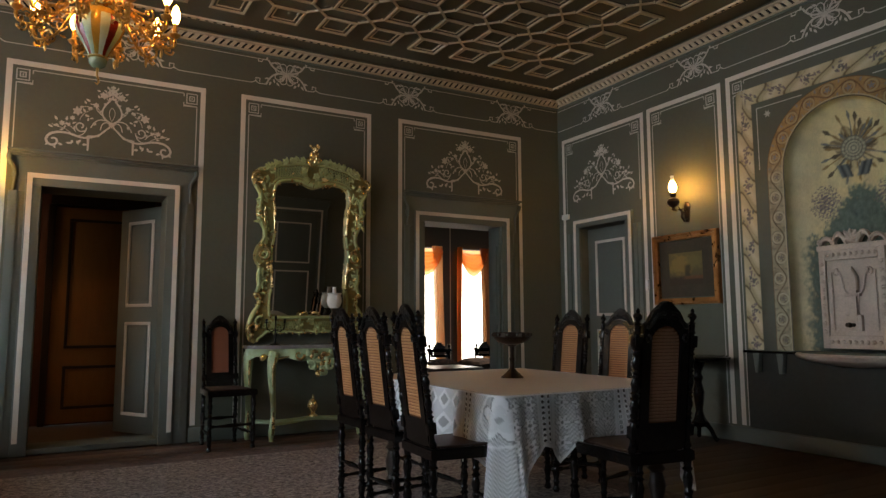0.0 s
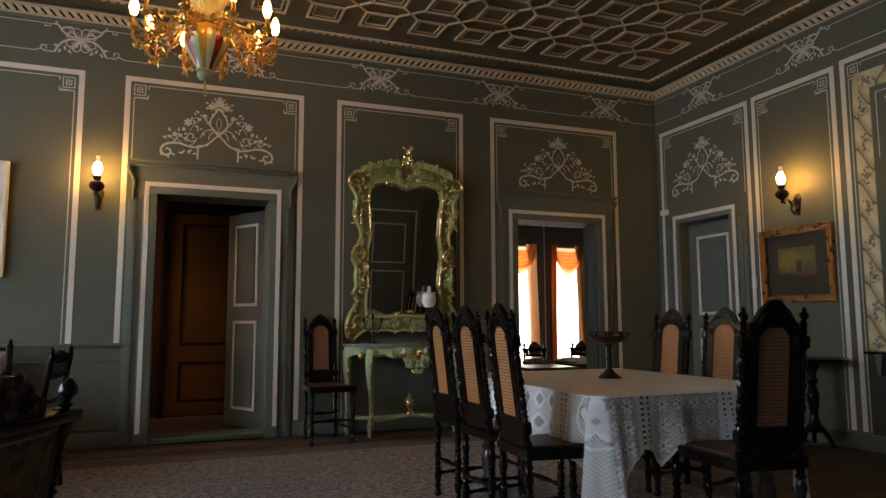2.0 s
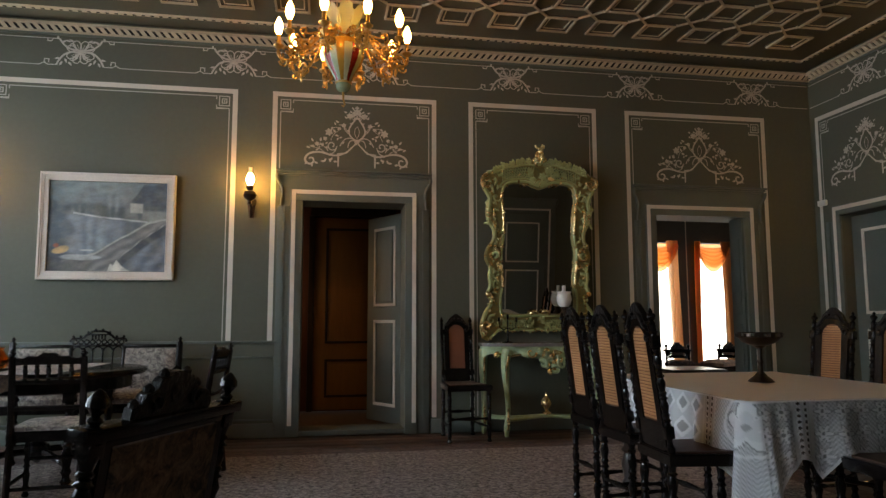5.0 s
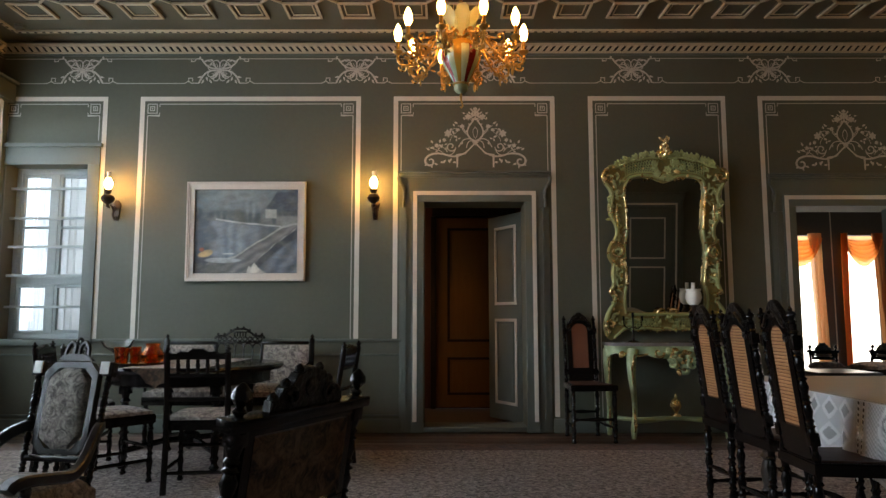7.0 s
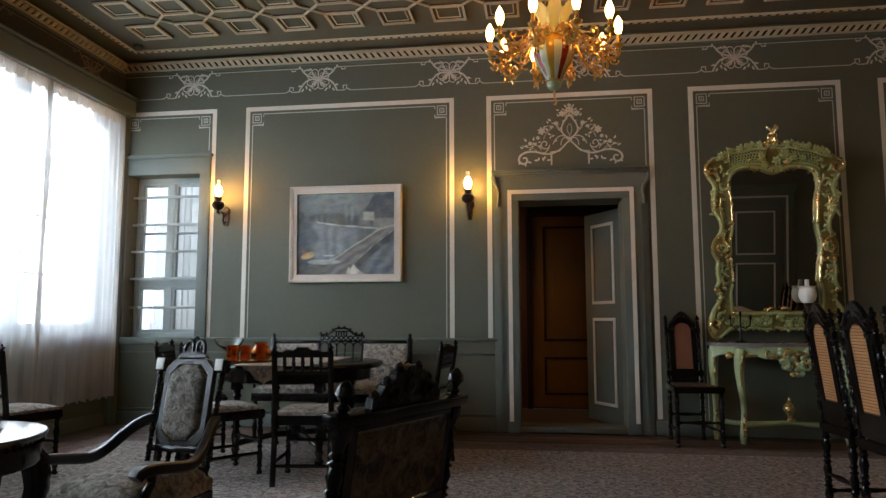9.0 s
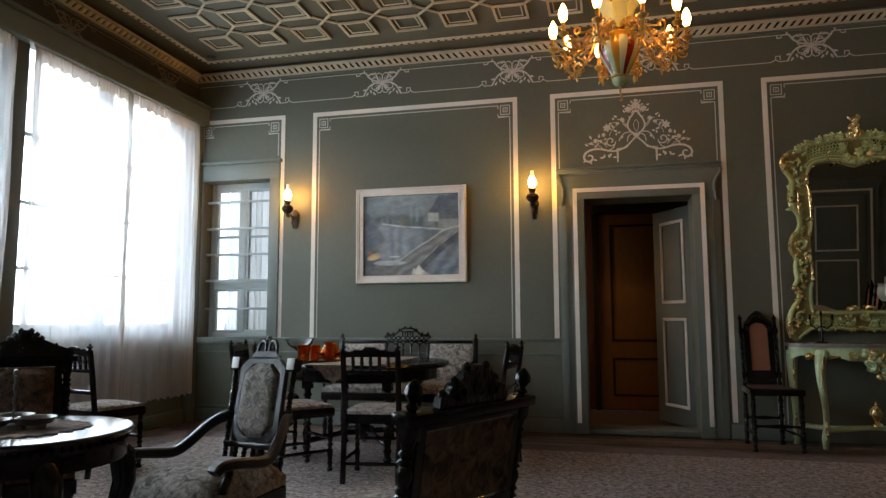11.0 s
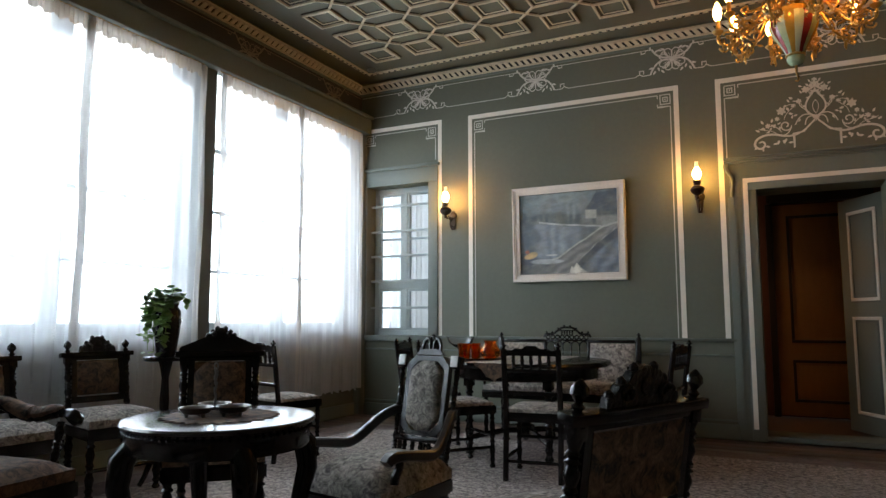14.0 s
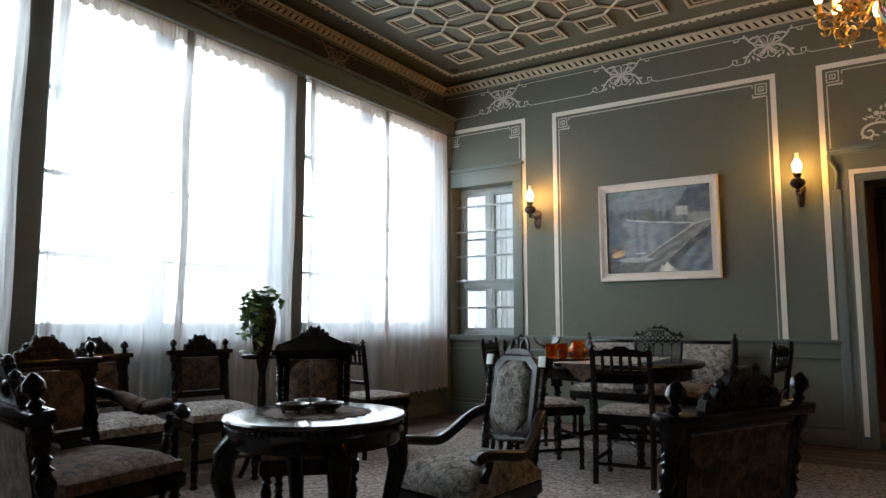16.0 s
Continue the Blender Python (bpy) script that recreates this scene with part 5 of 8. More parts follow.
def cane_chair(cane, seat_mat, label, at, group):
    """Tall carved chair: turned posts, arched cane panel, carved crest."""
    c = thing("cane_chair", label, "chair", at, group)
    sx, sy, sz, hw = 0.205, 0.215, 0.490, 0.140
    lean = pose(0, sy - 0.02, sz, -7)
    # seat
    bm = bmn()
    plate(bm, [(-sx, -sy), (sx, -sy), (sx * 0.80, sy), (-sx * 0.80, sy)], 0, 0.05, 0.006)
    part("seat_frame", bm, "black", c, m=Matrix.Translation((0, 0, sz)) @ pose(0, 0, 0, -90))
    bm = bmn()
    plate(bm, [(-sx + 0.04, -sy + 0.04), (sx - 0.04, -sy + 0.04), (sx * 0.80 - 0.03, sy - 0.04), (-sx * 0.80 + 0.03, sy - 0.04)], -0.006, 0.0)
    part("seat", bm, seat_mat, c, m=Matrix.Translation((0, 0, sz)) @ pose(0, 0, 0, -90))
    # legs
    leg = None
    for x, y in ((-sx + 0.025, -sy + 0.025), (sx - 0.025, -sy + 0.025), (-hw, sy - 0.02), (hw, sy - 0.02)):
        if leg is None:
            bm = bmn()
            lathe(bm, turned(sz - 0.05, 0.020, 3), 10)
            leg = part("leg", bm, "black", c, m=pose(x, y, 0))
        else:
            again(leg, c, pose(x, y, 0))
    for a, b in (((-sx + 0.03, -sy + 0.03, 0.20), (sx - 0.03, -sy + 0.03, 0.20)), ((-sx + 0.03, -sy + 0.03, 0.13), (-hw, sy - 0.02, 0.13)), ((sx - 0.03, -sy + 0.03, 0.13), (hw, sy - 0.02, 0.13)), ((-hw, sy - 0.02, 0.22), (hw, sy - 0.02, 0.22))):
        bm = bmn()
        a, b = Vector(a), Vector(b)
        tube(bm, [a + (b - a) * t for t in (0, 0.06, 0.12, 0.3, 0.5, 0.7, 0.88, 0.94, 1)], [0.008, 0.015, 0.009, 0.012, 0.017, 0.012, 0.009, 0.015, 0.008], 8)
        part("stretcher", bm, "black", c)
    # posts with finials
    post = None
    for s in (-1, 1):
        m = lean @ pose(s * hw, 0, 0.0)
        if post is None:
            bm = bmn()
            lathe(bm, turned(0.53, 0.017, 5), 10)
            lathe(bm, finial(0.070, 0.016), 10, pose(0, 0, 0.53))
            box(bm, -0.019, -0.019, 0.06, 0.019, 0.019, 0.11, 0.003)
            box(bm, -0.019, -0.019, 0.435, 0.019, 0.019, 0.485, 0.003)
            post = part("post", bm, "black", c, m=m)
        else:
            again(post, c, m)
    # back frame round an arched opening
    w, iw, z0, zi0, zs, ztop = 0.118, 0.074, 0.055, 0.122, 0.465, 0.545
    inner = [(-iw, zi0), (-iw, (zi0 + zs) / 2), (-iw, zs)] + [(-iw * math.cos(radians(a)), zs + 0.062 * math.sin(radians(a))) for a in range(20, 161, 20)] + [(iw, zs), (iw, (zi0 + zs) / 2), (iw, zi0), (0, zi0)]
    outer = [(-w, z0), (-w, (z0 + zs) / 2), (-w, zs)] + [(-w * math.cos(radians(a)), zs + 0.02 + 0.075 * math.sin(radians(a))) for a in range(20, 161, 20)] + [(w, zs), (w, (z0 + zs) / 2), (w, z0), (0, z0 - 0.03)]
    bm = bmn()
    holed(bm, outer, inner, -0.013, 0.013)
    part("back_frame", bm, "black", c, m=lean)
    bm = bmn()
    plate(bm, inner[:-1], -0.003, 0.003)
    # Behind the strips, a darker cane colour stands for shade in the gaps.
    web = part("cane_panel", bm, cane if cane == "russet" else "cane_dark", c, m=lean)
    if cane != "russet":
        strip = None
        for i in range(int((zs + 0.05 - zi0) / 0.0145)):
            z = zi0 + 0.005 + i * 0.0145
            q = iw - 0.002 if z < zs - 0.01 else iw * math.sqrt(max(0.05, 1 - ((z + 0.012 - zs) / 0.062) ** 2)) - 0.002
            m = Matrix.Translation((0, 0, z)) @ Matrix.Diagonal((q / iw, 1, 1, 1))
            if strip is None:
                bm = bmn()
                box(bm, -iw, -0.0058, 0, iw, 0.0058, 0.0105, 0.002)
                strip = part("cane_strip", bm, cane, web, m=m)
            else:
                again(strip, web, m)
    bm = bmn()
    for y0, y1 in ((-0.022, -0.0135), (0.0135, 0.022)):
        for s in (1, -1):
            tube(bm, [(s * x, (y0 + y1) / 2, z) for x, z in bez((0.015, ztop + 0.035), (0.065, ztop + 0.05), (0.075, ztop - 0.04), (0.105, ztop - 0.02), 8)], 0.008, 6)
            tube(bm, [(s * x, (y0 + y1) / 2, z) for x, z in spiral(0.096, zs + 0.01, 0.017, 0.006, 90, 400, 10)], 0.006, 5)
    cr = [(-0.118, zs + 0.03), (-0.112, zs + 0.070), (-0.088, zs + 0.080), (-0.072, zs + 0.118), (-0.042, zs + 0.142), (-0.022, zs + 0.160), (0, zs + 0.166)]
    cr = cr + [(-x, z) for x, z in cr[-2::-1]]
    plate(bm, cr + [(0.112, zs + 0.026), (0.075, zs + 0.078), (0, zs + 0.098), (-0.075, zs + 0.078), (-0.112, zs + 0.026)], -0.012, 0.012, 0.003)
    part("crest", bm, "carved", c, "carved black crest", m=lean)
    bm = bmn()
    plate(bm, [(-w, 0.012), (-0.07, -0.002), (0, -0.012), (0.07, -0.002), (w, 0.012), (w, 0.054), (0.0, 0.024), (-w, 0.054)], -0.010, 0.010)
    part("back_rail", bm, "black", c, m=lean)
    return c


def pad(bm, x0, x1, z0, z1, y0, bulge, n=10, corner=0.0, m=None, back=0.012):
    """A stuffed panel with its face towards -y."""
    g = []
    for j in range(n + 1):
        v = j / n
        row = []
        for i in range(n + 1):
            u = i / n
            x, z = x0 + (x1 - x0) * u, z0 + (z1 - z0) * v
            if corner:
                cx, cz = min(u, 1 - u) * (x1 - x0), min(v, 1 - v) * (z1 - z0)
                if cx + cz < corner:
                    k = (corner - cx - cz) / 2
                    x += k if u < 0.5 else -k
                    z += k if v < 0.5 else -k
            h = (1 - (2 * u - 1) ** 4) * (1 - (2 * v - 1) ** 4)
            row.append(bm.verts.new((x, y0 - bulge * h ** 0.6, z)))
        g.append(row)
    for j in range(n):
        for i in range(n):
            bm.faces.new((g[j][i], g[j][i + 1], g[j + 1][i + 1], g[j + 1][i]))
    rim = g[0] + [r[-1] for r in g[1:]] + g[-1][-2::-1] + [r[0] for r in g[-2:0:-1]]
    rear = [bm.verts.new((p.co.x, y0 + back, p.co.z)) for p in rim]
    for i in range(len(rim)):
        j = (i + 1) % len(rim)
        bm.faces.new((rim[i], rim[j], rear[j], rear[i]))
    bm.faces.new(rear)
    if m:
        for p in bm.verts:
            p.co = m @ p.co
    return bm


def cushion(parent, name, mat, sx, y0, y1, z, h, bulge):
    bm = bmn()
    pad(bm, -sx, sx, y0, y1, 0, bulge, 12, back=h)
    return part(name, bm, mat, parent, m=Matrix.Translation((0, 0, z)) @ pose(0, 0, 0, -90) @ Matrix.Diagonal((1, 1, 1, 1)))


def lay(m):
    """Turns a shape drawn in x and z, thickness along y, down on its back: z becomes y, -y becomes up."""
    return m @ Matrix(((1, 0, 0, 0), (0, 0, 1, 0), (0, -1, 0, 0), (0, 0, 0, 1)))


def stuffed_seat(parent, mat, sx, sy, z, h=0.06, bulge=0.05, name="seat"):
    bm = bmn()
    pad(bm, -sx, sx, -sy, sy, 0, bulge, 12, back=h)
    return part(name, bm, mat, parent, m=lay(Matrix.Translation((0, 0, z))))


def crest_plate(bm, w, z, h, y0=-0.014, y1=0.014):
    """A pierced, carved crest: a stepped outline with small knobs."""
    half = [(-w, z), (-w * 0.98, z + h * 0.25), (-w * 0.78, z + h * 0.30), (-w * 0.72, z + h * 0.52), (-w * 0.48, z + h * 0.60), (-w * 0.40, z + h * 0.86), (-w * 0.18, z + h * 0.90), (-w * 0.10, z + h)]
    plate(bm, half + [(-x, q) for x, q in half[::-1]], y0, y1, 0.003)
    for x, q in ((0.88, 0.30), (0.60, 0.62), (0.28, 0.95)):
        for s in (1, -1):
            lathe(bm, [(0.003, -0.014), (0.013, -0.005), (0.013, 0.005), (0.003, 0.014)], 8, pose(s * w * x, 0, z + h * q))
    for s in (1, -1):
        tube(bm, [(s * a, y0 - 0.004, b) for a, b in spiral(w * 0.5, z + h * 0.3, h * 0.26, h * 0.06, 20, 380, 12)], 0.006, 5)
        tube(bm, [(s * a, y1 + 0.004, b) for a, b in spiral(w * 0.5, z + h * 0.3, h * 0.26, h * 0.06, 20, 380, 12)], 0.006, 5)
    lathe(bm, [(0.004, -0.024), (0.024, -0.018), (0.028, 0), (0.024, 0.018), (0.004, 0.024)], 10, Matrix.Translation((0, 0, z + h * 0.5)) @ pose(0, 0, 0, 90))


def salon_chair(kind, label, at, group, arms=False, w=0.23, depth=0.23, height=0.95, back_mat="brown_tap", seat_mat="tapestry", seat_z=0.44, arched=False):
    """Upholstered black chair: turned posts with ball finials, carved crest; with arms if wanted."""
    c = thing(kind, label, "armchair" if arms else "chair", at, group)
    lean = pose(0, depth - 0.03, seat_z - 0.03, -9)
    hb = (height - seat_z + 0.03) / math.cos(radians(9))
    rail = hb - 0.125
    bm = bmn()
    plate(bm, [(-w, -depth), (w, -depth), (w * 0.88, depth), (-w * 0.88, depth)], 0, 0.07, 0.008)
    part("seat_frame", bm, "black", c, m=lay(Matrix.Translation((0, 0, seat_z - 0.04))))
    stuffed_seat(c, seat_mat, w - 0.008, depth - 0.008, seat_z + 0.005, 0.044, 0.050)
    leg = None
    for x, y in ((-w + 0.03, -depth + 0.03), (w - 0.03, -depth + 0.03), (-w * 0.88 + 0.03, depth - 0.03), (w * 0.88 - 0.03, depth - 0.03)):
        if leg is None:
            bm = bmn()
            lathe(bm, turned(seat_z - 0.11, 0.024, 2), 10)
            leg = part("leg", bm, "black", c, m=pose(x, y, 0))
        else:
            again(leg, c, pose(x, y, 0))
    post = None
    pw = w * 0.88 - 0.02
    for s in (-1, 1):
        if post is None:
            bm = bmn()
            lathe(bm, turned(rail + 0.01, 0.020, 4), 10)
            box(bm, -0.022, -0.020, rail - 0.05, 0.022, 0.020, rail + 0.02, 0.004)
            if not arched:
                lathe(bm, [(0.008, 0), (0.018, 0.012), (0.009, 0.022), (0.024, 0.042), (0.022, 0.058), (0.010, 0.072), (0.003, 0.078)], 10, pose(0, 0, rail + 0.018))
            post = part("post", bm, "black", c, m=lean @ pose(s * pw, 0, 0))
        else:
            again(post, c, lean @ pose(s * pw, 0, 0))
    bm = bmn()
    box(bm, -pw - 0.045, -0.026, rail - 0.012, pw + 0.045, 0.026, rail + 0.018, 0.006)
    box(bm, -pw + 0.02, -0.016, rail - 0.030, pw - 0.02, 0.016, rail - 0.012, 0.003)
    box(bm, -pw + 0.02, -0.016, 0.10, pw - 0.02, 0.016, 0.14, 0.004)
    for s in (-1, 1):
        box(bm, min(s * (pw - 0.02), s * (pw - 0.05)), -0.014, 0.14, max(s * (pw - 0.02), s * (pw - 0.05)), 0.014, rail - 0.030)
    part("back_frame", bm, "black", c, m=lean)
    bm = bmn()
    if arched:
        shoulder = rounded([(-pw - 0.03, rail + 0.01), (-pw - 0.025, rail + 0.045), (-pw + 0.03, rail + 0.055), (-pw * 0.55, rail + 0.085), (-pw * 0.3, rail + 0.10), (0, rail + 0.11)], 1)
        plate(bm, shoulder + [(-x, z) for x, z in shoulder[-2::-1]], -0.018, 0.018, 0.004)
        crest_plate(bm, pw * 0.42, rail + 0.085, 0.055)
    else:
        crest_plate(bm, pw * 0.62, rail + 0.019, 0.10)
    part("crest", bm, "carved", c, "carved black crest", m=lean)
    bm = bmn()
    pad(bm, -pw + 0.05, pw - 0.05, 0.15, rail - 0.034, -0.012, 0.028, 12, 0.06)
    part("backrest", bm, back_mat, c, m=lean)
    bm = bmn()
    plate(bm, [(-pw + 0.05, 0.15), (pw - 0.05, 0.15), (pw - 0.05, rail - 0.034), (-pw + 0.05, rail - 0.034)], 0.002, 0.016)
    part("back_cloth", bm, back_mat, c, m=lean)
    if arms:
        for s in (-1, 1):
            bm = bmn()
            y1 = depth + 0.02
            path = bez((s * (pw + 0.005), y1 + 0.03, seat_z + 0.27), (s * (w + 0.02), y1 - 0.12, seat_z + 0.26), (s * (w + 0.045), y1 - 0.16, seat_z + 0.15), (s * (w + 0.04), -0.02, seat_z + 0.19), 10) + bez((s * (w + 0.04), -0.02, seat_z + 0.19), (s * (w + 0.035), -0.12, seat_z + 0.22), (s * (w + 0.04), -0.2, seat_z + 0.22), (s * (w + 0.035), -0.215, seat_z + 0.165), 8)[1:]
            tube(bm, path, [0.024] * 3 + [0.021] * 12 + [0.026, 0.030, 0.028, 0.016][:len(path) - 15], 8)
            part("arm", bm, "black", c)
            bm = bmn()
            tube(bm, [p + Vector((0, 0, 0.020)) for p in path[3:14]], [0.012, 0.026, 0.033, 0.036, 0.037, 0.037, 0.037, 0.036, 0.033, 0.026, 0.012], 10, 0.7)
            part("arm_pad", bm, seat_mat, c, "stuffed tapestry arm pad")
            bm = bmn()
            lathe(bm, turned(0.20, 0.018, 2), 8, pose(s * (w - 0.005), -0.13, seat_z - 0.02) @ pose(0, 0, 0, 0, s * 9))
            part("arm_support", bm, "black", c)
    else:
        bm = bmn()
        tube(bm, [(-w + 0.04, -depth + 0.03, 0.16), (0, -depth + 0.03, 0.16), (w - 0.04, -depth + 0.03, 0.16)], [0.010, 0.016, 0.010], 8)
        part("stretcher", bm, "black", c)
    return c


def strap(bm, pts, widths, heights):
    """A flat-sided bar with softened edges, swept along points and kept level across."""
    rings = []
    pts = [Vector(p) for p in pts]
    for i, p in enumerate(pts):
        d = (pts[min(i + 1, len(pts) - 1)] - pts[max(i - 1, 0)]).normalized()
        a = d.cross(Vector((0, 0, 1))).normalized()
        b = a.cross(d)
        w, h = widths[i] / 2, heights[i] / 2
        e = min(w, h) * 0.35
        rings.append([bm.verts.new(p + a * x + b * z) for x, z in ((w - e, h), (e - w, h), (-w, h - e), (-w, e - h), (e - w, -h), (w - e, -h), (w, e - h), (w, h - e))])
    for a, b in zip(rings, rings[1:]):
        for k in range(8):
            bm.faces.new((a[k], a[(k + 1) % 8], b[(k + 1) % 8], b[k]))
    bm.faces.new(rings[0][::-1])
    bm.faces.new(rings[-1])
    return bm


def oval_armchair(label, at):
    """Black armchair with an eight-sided stuffed back, pierced crest and sweeping open arms."""
    c = thing("armchair", label, "armchair", at, "chairs round the small table")
    w, dp, sz, low = 0.245, 0.29, 0.40, 0.352
    lean = pose(0, dp - 0.03, sz - 0.02, -11)
    bm = bmn()
    plate(bm, [(-w, -dp), (w, -dp), (w * 0.72, dp), (-w * 0.72, dp)], 0, 0.07, 0.008)
    part("seat_frame", bm, "black", c, m=lay(Matrix.Translation((0, 0, low - 0.05))))
    seat = stuffed_seat(c, "tapestry", w + 0.005, dp - 0.01, low - 0.005, 0.045, 0.085)
    for v in seat.data.vertices:
        v.co.x *= 1 - 0.28 * (v.co.z + dp) / (2 * dp)
    leg = None
    for x, y in ((-w + 0.035, -dp + 0.04), (w - 0.035, -dp + 0.04), (-w * 0.72 + 0.03, dp - 0.03), (w * 0.72 - 0.03, dp - 0.03)):
        if leg is None:
            bm = bmn()
            lathe(bm, turned(low - 0.12, 0.026, 2), 10)
            leg = part("leg", bm, "black", c, m=pose(x, y, 0))
        else:
            again(leg, c, pose(x, y, 0))
    a, z0, z1, k = 0.104, 0.120, 0.455, 0.044
    def octo(q, e=0.0):
        return [(-q, z0 + k - e), (-q, (z0 + z1) / 2), (-q, z1 - k + e), (-q + k, z1 + e), (0, z1 + e), (q - k, z1 + e), (q, z1 - k + e), (q, (z0 + z1) / 2), (q, z0 + k - e), (q - k, z0 - e), (0, z0 - e), (-q + k, z0 - e)]
    bm = bmn()
    holed(bm, octo(a + 0.026, 0.024), octo(a, 0), -0.016, 0.016)
    part("back_frame", bm, "black", c, m=lean)
    bm = bmn()
    pad(bm, -a, a, z0, z1, -0.012, 0.035, 16, 0.065)
    part("backrest", bm, "tapestry", c, m=lean)
    post = None
    for s in (-1, 1):
        m = lean @ pose(s * (a + 0.055), 0.0, -0.08) @ pose(0, 0, 0, 0, s * 1.5)
        if post is None:
            bm = bmn()
            lathe(bm, turned(0.52, 0.014, 6), 8)
            box(bm, -0.022, -0.02, 0.50, 0.022, 0.02, 0.56, 0.006)
            post = part("post", bm, "black", c, m=m)
        else:
            again(post, c, m)
    bm = bmn()
    box(bm, -a - 0.06, -0.018, -0.075, a + 0.06, 0.018, -0.050, 0.005)
    box(bm, -a - 0.06, -0.016, 0.000, a + 0.06, 0.016, 0.018, 0.004)
    box(bm, -a - 0.05, -0.016, 0.066, a + 0.05, 0.016, 0.094, 0.005)
    part("back_rail", bm, "black", c, m=lean)
    for i in range(5):
        bm = bmn()
        lathe(bm, turned(0.050, 0.012, 1), 8, pose(-0.10 + 0.05 * i, 0, 0.017))
        part("spindle", bm, "black", c, m=lean)
    bm = bmn()
    plate(bm, [(-0.085, z1 + 0.031), (0.085, z1 + 0.031), (0.06, z1 + 0.055), (0.03, z1 + 0.06), (-0.03, z1 + 0.06), (-0.06, z1 + 0.055)], -0.014, 0.014, 0.003)
    for s in (1, -1):
        tube(bm, [(s * x, 0, z) for x, z in bez((0.055, z1 + 0.05), (0.06, z1 + 0.13), (0.0, z1 + 0.13), (0.012, z1 + 0.06), 10)], 0.010, 6)
    tube(bm, [(0.012 * math.cos(q), 0, z1 + 0.115 + 0.014 * math.sin(q)) for q in [i * 0.7 for i in range(10)]], 0.007, 5)
    part("crest", bm, "black", c, "pierced black crest", m=lean)
    for s in (-1, 1):
        bm = bmn()
        path = bez((s * 0.160, dp + 0.03, sz + 0.19), (s * 0.22, dp - 0.10, sz + 0.19), (s * 0.25, dp - 0.16, sz + 0.03), (s * 0.262, 0.0, sz + 0.055), 12) + bez((s * 0.262, 0.0, sz + 0.055), (s * 0.268, -0.14, sz + 0.075), (s * 0.26, -0.24, sz + 0.105), (s * 0.257, -0.26, sz + 0.060), 8)[1:]
        strap(bm, path, [0.034] * 10 + [0.036, 0.040, 0.044, 0.048, 0.052, 0.056, 0.060, 0.060, 0.058, 0.054, 0.050][:len(path) - 10], [0.044] * 14 + [0.042, 0.040, 0.040, 0.042, 0.044, 0.044, 0.040][:len(path) - 14])
        part("arm", bm, "satin", c)
        bm = bmn()
        tube(bm, bez((s * 0.260, -0.20, sz + 0.070), (s * 0.265, -0.15, sz + 0.04), (s * 0.245, -0.20, sz + 0.01), (s * 0.25, -0.20, sz - 0.03), 8), 0.018, 8)
        part("arm_support", bm, "black", c)
    for s in (-1, 1):
        bm = bmn()
        box(bm, s * (a + 0.058) - 0.020, -0.027, 0.43, s * (a + 0.058) + 0.020, -0.021, 0.482, 0.002)
        part("paper_tag", bm, "plaster_white", c, "small pale paper tag", m=lean)
    return c


